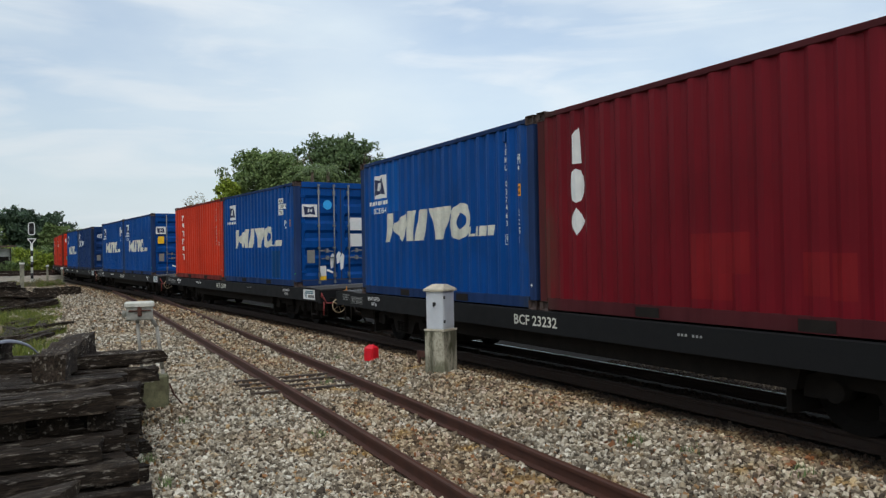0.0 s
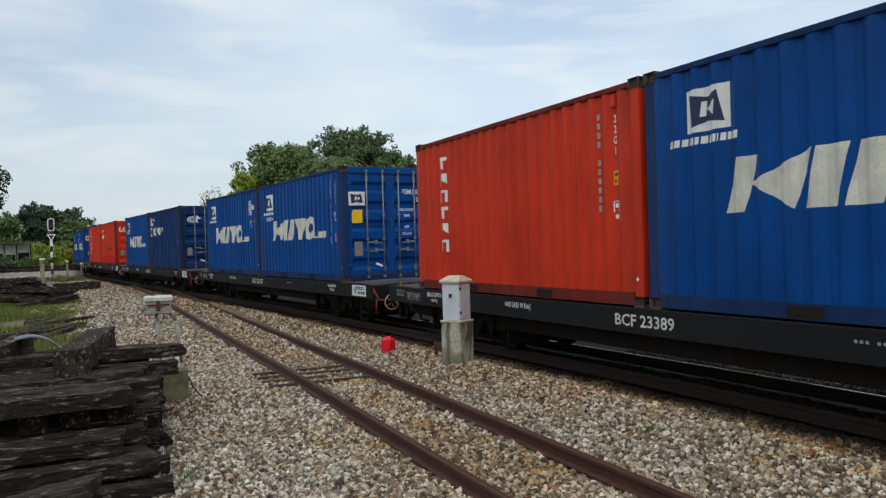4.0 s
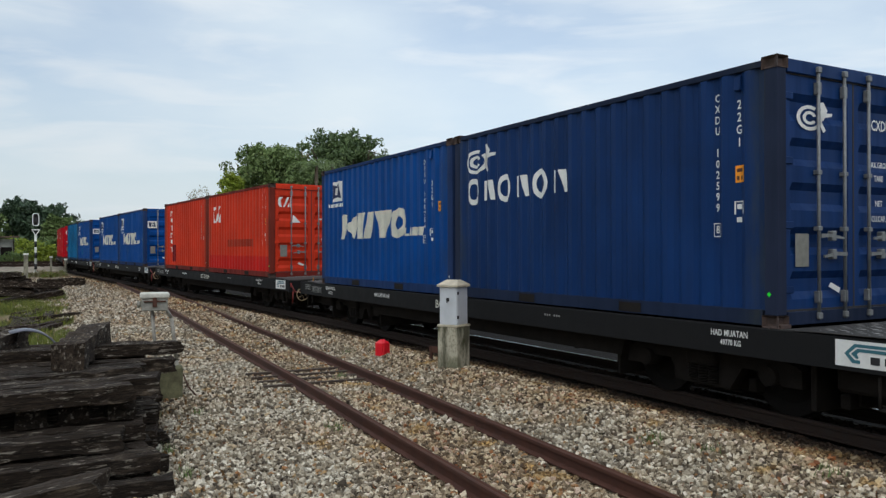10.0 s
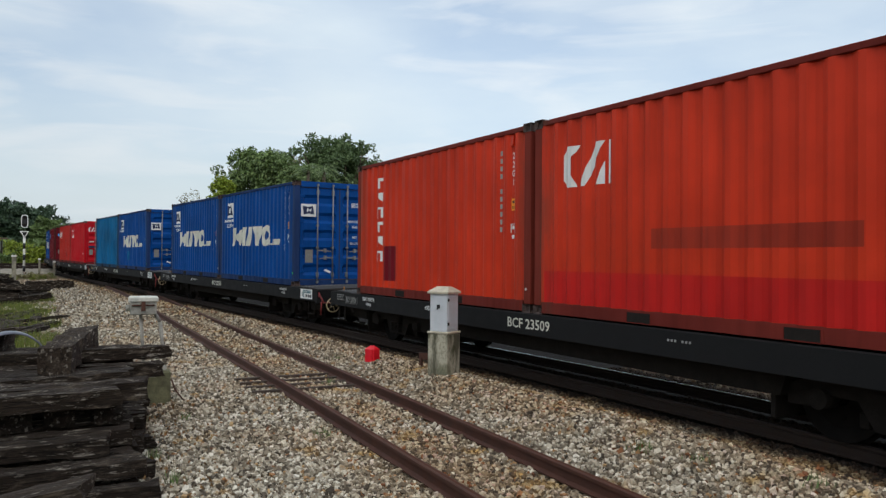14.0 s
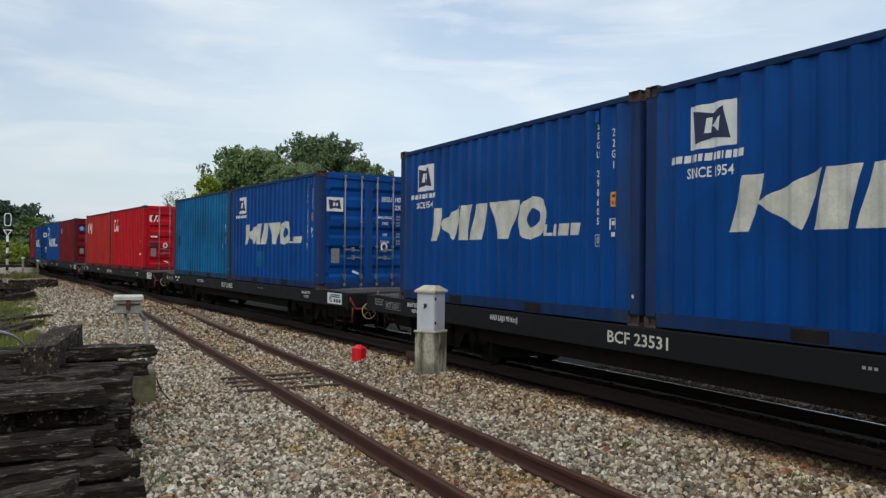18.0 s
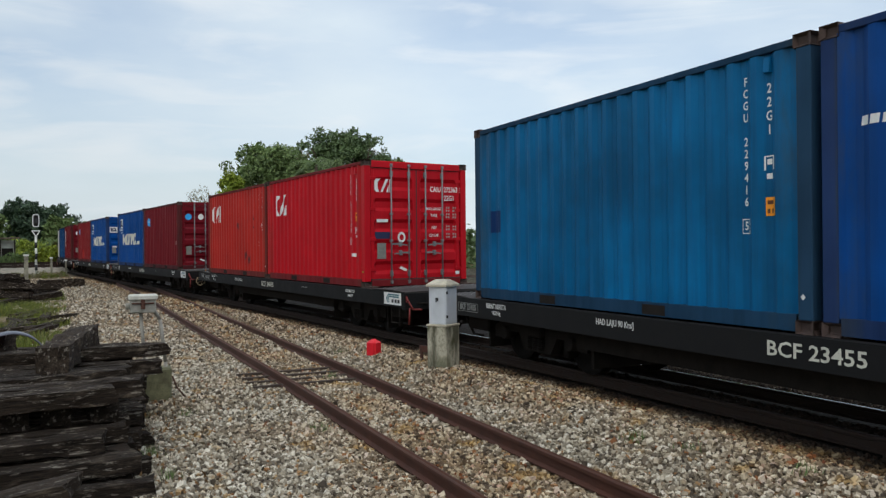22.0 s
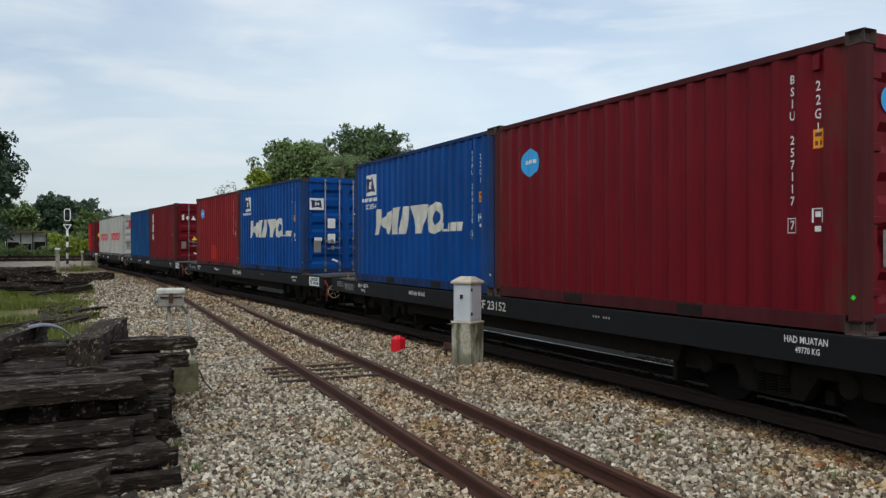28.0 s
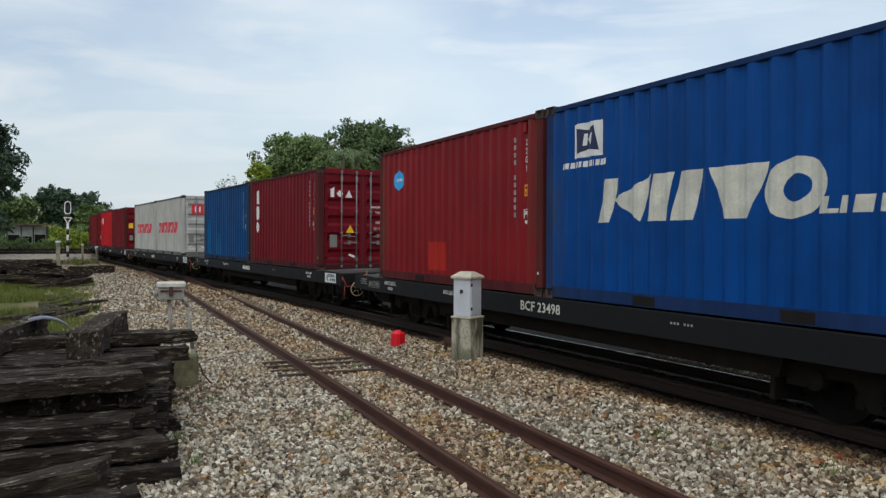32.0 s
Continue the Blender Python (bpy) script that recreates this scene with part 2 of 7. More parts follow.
M["wheel"] = plain("wheel_steel", srgb(26, 23, 21), 0.95, 0.0, 0.3, 10, 0.15, 0.15)
M["tread"] = plain("polished_tread", srgb(160, 160, 160), 0.25, 1.0, 0.1, 10)
M["pipe_red"] = plain("red_brake_pipe", srgb(118, 34, 30), 0.6, 0, 0.25)
M["wheel_cream"] = plain("faded_cream_handwheel", srgb(190, 168, 132), 0.6, 0, 0.25)
M["tarp_yellow"] = plain("yellow_coupler_mark", srgb(176, 112, 30), 0.7, 0, 0.25)
M["concrete"] = plain("stained_concrete", srgb(140, 136, 120), 0.9, 0, 0.45, 4.0, 0.4)
M["enamel"] = plain("pale_grey_enamel", srgb(196, 200, 204), 0.45, 0, 0.08, 5)
M["cap"] = plain("cream_cap", srgb(196, 186, 164), 0.7, 0, 0.22, 8)
M["red_marker"] = plain("red_marker_paint", srgb(220, 16, 36), 0.5, 0, 0.08)
M["white_paint"] = plain("white_paint", srgb(216, 216, 210), 0.6, 0, 0.15)
M["black_paint"] = plain("black_paint", srgb(30, 30, 32), 0.6, 0, 0.2)


def rail_steel():
    n = Nodes("rusty_rail")
    shift, rnd = n.own()
    a, b = n.noise(5, 5), n.noise(50, 3)
    col = n.mix(a, srgb(48, 26, 17), srgb(88, 48, 31))
    col = n.mix(n.ramp(b, (0.5, 0.0), (0.8, 0.6)), col, srgb(60, 36, 30))
    n.bump(b, 0.3, 0.003)
    return n.done(col, 0.75, 0.15)


M["rail"] = rail_steel()
# dark brown rail; on the main line the wagons' shade is in this colour
M["rail_dark"] = plain("grimy_rail", srgb(44, 29, 20), 0.9, 0, 0.3, 8)
M["tie"] = plain("old_tie", srgb(70, 58, 48), 0.9, 0, 0.35, 8, 0.4)
M["rail_top"] = plain("worn_rail_head", srgb(78, 50, 34), 0.85, 0.0, 0.3, 8, 0.3, 0.12)
M["rail_shiny"] = plain("shiny_rail_head", srgb(206, 208, 210), 0.22, 1.0, 0.05, 10, 0.02)


def timber(name, k):
    n = Nodes(name)
    shift, rnd = n.own()
    g = n.noise(5, 6, (16, 1.0, 16), 0.7, shift)
    w = n.noise(2.6, 8, (5, 1.3, 5), 0.75, shift)
    f = n.noise(4.5, 7, (6, 1.1, 6), 0.72, shift)
    col = n.mix(n.ramp(g, (0.36, 0.0), (0.62, 1.0)), tint(srgb(20, 16, 12), k), tint(srgb(54, 44, 35), k))
    col = n.mix(n.ramp(w, (0.51, 0.0), (0.59, 0.22), (0.66, 0.85)), col, n.mix(g, srgb(64, 52, 42), srgb(150, 136, 118)))
    col = n.mix(n.ramp(f, (0.575, 0.0), (0.63, 0.9)), col, n.mix(g, srgb(110, 98, 84), srgb(196, 188, 174)))
    col = n.mix(n.ramp(rnd, (0.0, 0.4), (1.0, 0.0)), col, srgb(17, 14, 12))
    n.bump(n.mix(0.5, g, n.mix(0.5, w, f)), 1.0, 0.045)
    return n.done(col, 0.92, 0.0, 0.2)


M["timber"] = timber("old_sleeper_timber", 1.1)
M["timber_grey"] = timber("greyed_sleeper_timber", 1.6)


# ---- building helpers ----
def box(bm, x0, x1, y0, y1, z0, z1, bevel=0.0):
    vs = [bm.verts.new((x, y, z)) for x in (x0, x1) for y in (y0, y1) for z in (z0, z1)]
    fs = [bm.faces.new([vs[i] for i in q]) for q in ((0, 1, 3, 2), (4, 6, 7, 5), (0, 4, 5, 1), (2, 3, 7, 6), (0, 2, 6, 4), (1, 5, 7, 3))]
    if bevel:
        es = {e for f in fs for e in f.edges}
        bmesh.ops.bevel(bm, geom=list(es), offset=bevel, segments=1, affect="EDGES")
    return vs


def tube(bm, a, b, r, n=10, r2=None):
    a, b = Vector(a), Vector(b)
    m = (b - a).to_track_quat("Z", "Y").to_matrix()
    r2 = r if r2 is None else r2
    lo = [bm.verts.new(a + m @ Vector((r * math.cos(i * math.tau / n), r * math.sin(i * math.tau / n), 0))) for i in range(n)]
    hi = [bm.verts.new(b + m @ Vector((r2 * math.cos(i * math.tau / n), r2 * math.sin(i * math.tau / n), 0))) for i in range(n)]
    for i in range(n):
        f = bm.faces.new((lo[i], lo[(i + 1) % n], hi[(i + 1) % n], hi[i]))
        f.smooth = True
    bm.faces.new(lo[::-1])
    bm.faces.new(hi)


def bar(bm, pts, r, n=8):
    for a, b in zip(pts, pts[1:]):
        tube(bm, a, b, r, n)


def ring(bm, c, axis, R, r, n=24, k=6):
    """A torus round c."""
    m = Vector(axis).to_track_quat("Z", "Y").to_matrix()
    rows = []
    for i in range(n):
        a = i * math.tau / n
        rows.append([bm.verts.new(Vector(c) + m @ Vector(((R + r * math.cos(j * math.tau / k)) * math.cos(a), (R + r * math.cos(j * math.tau / k)) * math.sin(a), r * math.sin(j * math.tau / k)))) for j in range(k)])
    for i in range(n):
        for j in range(k):
            f = bm.faces.new((rows[i][j], rows[(i + 1) % n][j], rows[(i + 1) % n][(j + 1) % k], rows[i][(j + 1) % k]))
            f.smooth = True


def prism(bm, outline, axis, lo, hi):
    """An outline of (u, v) pairs drawn out along axis x, y or z."""
    put = {"x": lambda u, v, w: (w, u, v), "y": lambda u, v, w: (u, w, v), "z": lambda u, v, w: (u, v, w)}[axis]
    a = [bm.verts.new(put(u, v, lo)) for u, v in outline]
    b = [bm.verts.new(put(u, v, hi)) for u, v in outline]
    n = len(outline)
    for i in range(n):
        bm.faces.new((a[i], a[(i + 1) % n], b[(i + 1) % n], b[i]))
    bm.faces.new(a[::-1])
    bm.faces.new(b)


def thicken(bm, t):
    """Gives a sheet its thickness: t > 0 grows against the faces' normals, t < 0 along them."""
    bm.normal_update()
    old = bm.faces[:]
    twin = {v: bm.verts.new(v.co - v.normal * t) for v in bm.verts[:] if v.link_faces}
    rim = [e for e in bm.edges if len(e.link_faces) == 1]
    for e in rim:
        a, b = e.verts
        bm.faces.new((a, b, twin[b], twin[a]))
    for f in old:
        bm.faces.new([twin[v] for v in reversed(f.verts[:])]).smooth = f.smooth


def to_mesh(bm, name):
    bmesh.ops.recalc_face_normals(bm, faces=bm.faces)
    me = bpy.data.meshes.new(name)
    bm.to_mesh(me)
    bm.free()
    me.materials.append(None)
    return me


STORE = {}


def shape(key, build):
    """One mesh for all alike pieces: built once, kept under its key."""
    if key not in STORE:
        bm = bmesh.new()
        build(bm)
        STORE[key] = to_mesh(bm, key)
    return STORE[key]


def put(name, me, material, parent=None, label="", m=None):
    """Links a mesh as one object; the paint belongs to the object, so meshes can be shared."""
    ob = new(name, me)
    ob.material_slots[0].link = "OBJECT"
    ob.material_slots[0].material = material
    if parent is not None:
        ob.parent = parent
    if m is not None:
        ob.matrix_basis = m
    if label:
        ob["label"] = label
    if name in ("marking", "writing", "tread_pattern"):
        ob["kind"] = "stuff"
    return ob


def part(name, bm, material, parent, label="", m=None):
    return put(name, to_mesh(bm, name), material, parent, label, m)


def made(build, *args):
    bm = bmesh.new()
    build(bm, *args)
    return bm


def writing(text, size, squeeze=1.0):
    """The flat mesh of a line of writing, its centre at the origin, in the xy plane."""
    key = "writing_%s_%s_%s" % (text, size, squeeze)
    if key not in STORE:
        cu = bpy.data.curves.new("writing", "FONT")
        cu.body, cu.size, cu.align_x, cu.align_y = text, size, "CENTER", "CENTER"
        cu.resolution_u = 2
        cu.offset = 0.016 * size
        ob = bpy.data.objects.new("writing", cu)
        me = bpy.data.meshes.new_from_object(ob)
        bpy.data.objects.remove(ob)
        me.transform(Matrix.Diagonal((squeeze, 1, 1, 1)))
        me.materials.clear()
        me.materials.append(None)
        STORE[key] = me
    return STORE[key]


# ---- the lie of the tracks ----
KNOTS = (-16, -6, 4, 14, 24, 36, 50, 66, 80, 100)
BENDS = (0.0, -0.01104, -0.01135, -0.00225, -0.00457, 0.00225, -0.00023, 0.00373, 0.00591, 0.00572)
_s = np.arange(60.0, -260.0, -0.5)
_k = np.where(_s > 16, 0.0, np.interp(-_s, KNOTS, BENDS))
_th = np.concatenate([[0], np.cumsum(_k[:-1] * -0.5)])
_th -= np.interp(-10, _s[::-1], _th[::-1])
_x = np.concatenate([[0], np.cumsum(-0.5 * np.cos(_th[:-1]))])
_y = np.concatenate([[0], np.cumsum(-0.5 * np.sin(_th[:-1]))])
_x += -10 - np.interp(-10, _s[::-1], _x[::-1])
_y += 0.086 - np.interp(-10, _s[::-1], _y[::-1])
RAIL_Z = 0.03


def grade(x):
    """The line climbs a little in the distance."""
    return 0.0045 * max(0.0, -x - 15.0)


def track_at(s):
    q = slice(None, None, -1)
    x = float(np.interp(s, _s[q], _x[q]))
    return Vector((x, float(np.interp(s, _s[q], _y[q])), RAIL_Z + grade(x)))


def table(f, x0, x1, step):
    """A quick stand-in for a smooth function: looked up and blended between even steps."""
    vals = [float(f(x0 + i * step)) for i in range(int((x1 - x0) / step) + 2)]

    def look_up(x):
        u = min(max((x - x0) / step, 0.0), len(vals) - 1.001)
        i = int(u)
        return vals[i] + (vals[i + 1] - vals[i]) * (u - i)
    return look_up


main_y = table(lambda x: np.interp(x, _x[::-1], _y[::-1]), -255.0, 60.0, 0.25)


SIDE_X = (-52, -42, -35, -29, -25, -20, -15, -10, -5, 0, 8, 30)
SIDE_Y = (-2.0, -2.05, -2.22, -2.52, -2.76, -3.02, -3.26, -3.54, -3.90, -4.26, -4.9, -6.6)


siding_y = table(lambda x: sum(float(np.interp(x + d, SIDE_X, SIDE_Y)) for d in (-2, -1, 0, 1, 2)) / 5, -54.0, 32.0, 0.25)


def ground_z(x, y):
    my = main_y(max(-250, min(59, x)))
    z = grade(x) - 0.16
    d = y - my
    side = siding_y(max(-50, min(28, x)))
    if -60 < x < 40:
        z += 0.21 * math.exp(-((d + 2.0) / 0.62) ** 2) * (1.0 if x > -22 else max(0.0, 1 - (-22 - x) / 12))
        z += 0.03 * math.exp(-((y - side + 1.9) / 0.7) ** 2)
    if y < side - 3.0:
        z -= 0.05
    near = math.hypot(x, y + 7)
    if near < 60:
        z += 0.022 * noise.noise((x * 0.9, y * 0.9, 0)) + 0.012 * noise.noise((x * 3.1, y * 3.1, 4))
    # rail feet stay clear
    for c in (my, side):
        for e in (-0.53, 0.53):
            if abs(y - c - e) < 0.16 and x > -60:
                z = min(z, grade(x) - 0.115)
    return z


def gravel_at(x, y):
    my, side = main_y(max(-250, min(59, x))), siding_y(max(-50, min(28, x)))
    lo = min(side - 2.7, my - 2.4) + 0.5 * noise.noise((x * 0.5, y * 0.5, 9)) - 2.4 * min(1.0, max(0.0, (-13 - x) / 9)) - (0.9 if x > -9 else 0.0)
    hi = my + 2.6 + 0.4 * noise.noise((x * 0.6, y * 0.6, 2))
    a = min(1.0, max(0.0, (y - lo) / 0.5)) * min(1.0, max(0.0, (hi - y) / 0.5))
    return a


def oil_shade_at(x, y):
    """The shade under the trains, painted into the bed along with its oil stain."""
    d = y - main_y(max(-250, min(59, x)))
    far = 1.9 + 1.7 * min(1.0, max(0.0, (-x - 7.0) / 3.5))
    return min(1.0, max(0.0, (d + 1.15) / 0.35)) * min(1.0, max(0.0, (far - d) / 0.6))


def ground_material():
    n = Nodes("ballast_and_earth")
    o = n.node("ShaderNodeAttribute")
    o.attribute_name = "oil_shade"
    g = n.node("ShaderNodeAttribute")
    g.attribute_name = "gravel"
    st = n.node("ShaderNodeTexVoronoi", Vector=n.coords(), Scale=17.0)
    big = n.noise(0.5, 5)
    mid = n.noise(2.5, 5)
    fine = n.noise(30, 4)
    sep = n.node("ShaderNodeSeparateColor", Color=st.outputs["Color"])
    stone = n.ramp(sep.outputs[0], (0.0, srgb(84, 77, 64)), (0.35, srgb(124, 115, 97)), (0.7, srgb(164, 154, 132)), (0.86, srgb(122, 92, 62)), (1.0, srgb(92, 62, 44)))
    stone = n.mix(n.ramp(st.outputs["Distance"], (0.45, 0.0), (0.75, 0.5)), stone, srgb(70, 62, 50))
    stone = n.mix(n.ramp(mid, (0.40, 0.1), (0.72, 0.6)), stone, srgb(112, 88, 60))
    earth = n.mix(mid, srgb(84, 74, 54), srgb(128, 114, 86))
    yard = n.node("ShaderNodeAttribute")
    yard.attribute_name = "yard"
    earth = n.mix(n.ramp(n.mix(0.35, big, mid), (0.36, 0.0), (0.52, 0.95)), earth, n.mix(fine, srgb(48, 54, 18), srgb(98, 102, 38)))
    earth = n.mix(yard.outputs["Fac"], earth, n.mix(n.ramp(mid, (0.40, 0.0), (0.62, 1.0)), srgb(32, 28, 22), n.mix(fine, srgb(70, 64, 50), srgb(108, 102, 82))))
    col = n.mix(g.outputs["Fac"], earth, stone)
    # the train's shade goes into the bed's colour here, with the oil
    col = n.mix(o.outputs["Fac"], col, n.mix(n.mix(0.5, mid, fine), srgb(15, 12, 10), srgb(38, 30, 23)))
    n.bump(n.mix(g.outputs["Fac"], fine, st.outputs["Distance"]), 0.7, 0.03)
    return n.done(col, 0.95, 0.0, 0.2)


M["ground"] = ground_material()


def build_ground():
    xs = np.concatenate([[-900, -500, -300, -220, -170], np.arange(-130, -40, 2.0), np.arange(-40, -24, 0.5), np.arange(-24, 3, 0.16), [3, 6, 12, 25, 60, 150, 400]])
    ys = np.concatenate([[-600, -300, -150, -80, -50, -35, -25, -18, -13], np.arange(-10.5, -7.5, 0.4), np.arange(-7.5, 2.0, 0.13), np.arange(2.0, 6, 0.5), [7, 9, 12, 16, 20, 25, 32, 42, 60, 90, 150, 300, 700]])
    vs, at, oil_shade, yard = [], [], [], []
    for x in xs:
        for y in ys:
            vs.append((x, y, ground_z(x, y)))
            yard.append(1.0 if -75 < x < 40 and 2.0 < y < 27 else 0.0)
            oil_shade.append(oil_shade_at(x, y) if -250 < x < 60 else 0.0)
            at.append(gravel_at(x, y) if -250 < x < 60 and -15 < y < 60 else 0.0)
    n = len(ys)
    fs = [(i * n + j, (i + 1) * n + j, (i + 1) * n + j + 1, i * n + j + 1) for i in range(len(xs) - 1) for j in range(n - 1)]
    me = bpy.data.meshes.new("ground")
    me.from_pydata(vs, [], fs)
    me.attributes.new("gravel", "FLOAT", "POINT").data.foreach_set("value", at)
    me.attributes.new("oil_shade", "FLOAT", "POINT").data.foreach_set("value", oil_shade)
    me.attributes.new("yard", "FLOAT", "POINT").data.foreach_set("value", yard)
    me.polygons.foreach_set("use_smooth", [True] * len(fs))
    me.materials.append(M["ground"])
    return tagged(new("ground", me), "gravel ballast and weedy earth of a railway yard", "ground", kind="structure")


build_ground()


def rail_mesh(name, path, z, x_from, x_to, step=1.0, offset=0.0):
    """A flat-bottomed rail swept along y = path(x); the head's top is a face strip of its own."""
    prof = [(-0.055, -0.14), (0.055, -0.14), (0.055, -0.128), (0.012, -0.112), (0.009, -0.045), (0.034, -0.034), (0.034, -0.006), (0.026, 0.0), (0.011, 0.001), (-0.011, 0.001), (-0.026, 0.0), (-0.034, -0.006), (-0.034, -0.034), (-0.009, -0.045), (-0.012, -0.112), (-0.055, -0.128)]
    bm = bmesh.new()
    rows = []
    n = int(abs(x_to - x_from) / step) + 1
    for i in range(n + 1):
        x = x_from + (x_to - x_from) * i / n
        d = (path(x + 0.3) - path(x - 0.3)) / 0.6
        k = math.sqrt(1 + d * d)
        rows.append([bm.verts.new((x - (offset + u) * d / k, path(x) + (offset + u) / k, z(x) + v)) for u, v in prof])
    for a, b in zip(rows, rows[1:]):
        for j in range(len(prof)):
            f = bm.faces.new((a[j], a[(j + 1) % len(prof)], b[(j + 1) % len(prof)], b[j]))
            f.material_index = 1 if j == 8 else 0
    bm.faces.new(rows[0])
    bm.faces.new(rows[-1][::-1])
    return bm


def track(name, path, z, x_from, x_to, head, label, web=None):
    base = tagged(new(name), label, "railway track", kind="structure")
    for e in (-0.534, 0.534):
        me = to_mesh(rail_mesh("rail", path, z, x_from, x_to, 1.0, e), "rail")
        me.materials.append(M["rail_dark"] if web and e < 0 else head)
        put("rail", me, web or M["rail"], base)
    return base


main_track = track("main_track", main_y, lambda x: RAIL_Z + grade(x), -140, 45, M["rail_shiny"], "main line of steel rails under the goods train", M["rail_dark"])
siding_track = track("siding_track", siding_y, lambda x: grade(x) + 0.0, -44, 20, M["rail_top"], "rusty siding rails half sunk in ballast")


def sleeper(bm, x, w):
    y = siding_y(x)
    d = (siding_y(x + 0.5) - siding_y(x - 0.5))
    m = Matrix.Translation((x, y, 0)) @ Matrix.Rotation(math.atan(d), 4, "Z")
    for v in box(bm, -w / 2, w / 2, -0.95, 0.95, -0.26, -0.112, 0.0):
        v.co = m @ v.co


for sx in (-10.35, -10.75, -11.15, -11.55):
    part("sleeper", made(sleeper, sx, 0.075), M["tie"], siding_track)


# loose ballast stones
def rust_at(x, y):
    """Brake and rail rust browns the stones beside the main line and between the siding's rails."""
    d, e = y - main_y(x), y - siding_y(x)
    k = 1.1 * min(1.0, max(0.0, (d + 2.8) / 1.6)) + 0.6 * math.exp(-(e / 0.45) ** 2)
    return min(1.0, max(0.0, k * (0.75 + 0.9 * noise.noise((x * 1.1, y * 1.1, 5)) + 0.5 * noise.noise((x * 4.1, y * 4.1, 7)))))


# stones darken towards the train: its shade painted in with the soot
def soot_shade_at(x, y):
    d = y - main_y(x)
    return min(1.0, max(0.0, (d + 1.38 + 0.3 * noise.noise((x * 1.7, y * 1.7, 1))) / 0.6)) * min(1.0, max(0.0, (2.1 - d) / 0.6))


def ballast():
    rng = np.random.default_rng(4)
    cube = np.array([(x, y, z) for x in (-1, 1) for y in (-1, 1) for z in (-1, 1)]) / 3 ** 0.5
    tri = np.array([(0, 1, 3), (0, 3, 2), (4, 6, 7), (4, 7, 5), (0, 4, 5), (0, 5, 1), (2, 3, 7), (2, 7, 6), (0, 2, 6), (0, 6, 4), (1, 5, 7), (1, 7, 3)])
    spots, rust, soot_shade = [], [], []
    for x, y in zip(rng.uniform(-10.0, -1.5, 16000), rng.uniform(1.0, 5.0, 16000)):
        spots.append((x, y, ground_z(x, y)))
        rust.append(0.55 * rust_at(x, y))
        soot_shade.append(soot_shade_at(x, y))
    for x0, x1, per in ((-9.0, -2.2, 1450), (-14.0, -9.0, 950), (-22.0, -14.0, 420), (-36.0, -22.0, 130), (-58.0, -36.0, 60)):
        y0, y1 = -7.4, 0.62
        n = int((x1 - x0) * (y1 - y0) * per)
        for x, y in zip(rng.uniform(x0, x1, n), rng.uniform(y0, y1, n)):
            # out of sight of the standpoint
            if (y + 7.48) < 0.02 * -x - 1.2 or y + 7.48 > 1.85 * -x + 0.8:
                continue
            my, sd = main_y(x), siding_y(x)
            if y > my + 0.45 or abs(abs(y - my) - 0.534) < 0.09 or abs(abs(y - sd) - 0.534) < 0.07:
                continue
            if -11.7 < x < -10.2 and abs(y - sd) < 1.0 and min(abs(x + q) for q in (10.35, 10.75, 11.15, 11.55)) < 0.065:
                continue
            if rng.random() > gravel_at(x, y):
                continue
            spots.append((x, y, ground_z(x, y)))
            rust.append(rust_at(x, y))
            soot_shade.append(soot_shade_at(x, y))
    c = np.array(spots)
    n = len(c)
    far = np.clip((-c[:, 0] - 12) / 14, 0, 1)[:, None, None]
    size = rng.uniform(0.010, 0.027, (n, 1, 1)) * (1 + 0.35 * (rng.random((n, 1, 1)) > 0.93)) * (1 + 0.5 * far)
    v = cube[None] * size * rng.uniform(0.65, 1.4, (n, 8, 3))
    v = v * np.array([1.3, 1.0, 0.75])[None, None]
    q = rng.normal(size=(n, 4))
    q /= np.linalg.norm(q, axis=1, keepdims=True)
    w, x, y, z = q.T
    rot = np.stack([np.stack([1 - 2 * (y * y + z * z), 2 * (x * y - z * w), 2 * (x * z + y * w)], 1), np.stack([2 * (x * y + z * w), 1 - 2 * (x * x + z * z), 2 * (y * z - x * w)], 1), np.stack([2 * (x * z - y * w), 2 * (y * z + x * w), 1 - 2 * (x * x + y * y)], 1)], 1)
    v = np.einsum("nij,nkj->nki", rot, v) + c[:, None]
    v[:, :, 2] += size[:, :, 0] * rng.uniform(0.0, 1.0, (n, 1))
    f = (tri[None] + 8 * np.arange(n)[:, None, None]).reshape(-1)
    me = bpy.data.meshes.new("ballast_stones")
    me.vertices.add(n * 8)
    me.vertices.foreach_set("co", v.reshape(-1))
    me.loops.add(len(f))
    me.loops.foreach_set("vertex_index", f)
    me.polygons.add(n * 12)
    me.polygons.foreach_set("loop_start", np.arange(0, len(f), 3))
    me.update(calc_edges=True)
    me.shade_flat()
    me.attributes.new("rust", "FLOAT", "POINT").data.foreach_set("value", np.repeat(np.array(rust), 8))
    me.attributes.new("soot_shade", "FLOAT", "POINT").data.foreach_set("value", np.repeat(np.array(soot_shade), 8))
    k = Nodes("ballast_stone")
    geo = k.node("ShaderNodeNewGeometry")
    r = geo.outputs["Random Per Island"]
    ru, so = k.node("ShaderNodeAttribute"), k.node("ShaderNodeAttribute")
    ru.attribute_name, so.attribute_name = "rust", "soot_shade"
    col = k.ramp(r, (0.0, srgb(66, 58, 49)), (0.18, srgb(106, 96, 82)), (0.44, srgb(150, 140, 121)), (0.70, srgb(188, 178, 158)), (0.94, srgb(230, 223, 206)), (0.955, srgb(176, 148, 106)), (0.985, srgb(150, 104, 64)), (1.0, srgb(90, 58, 40)))
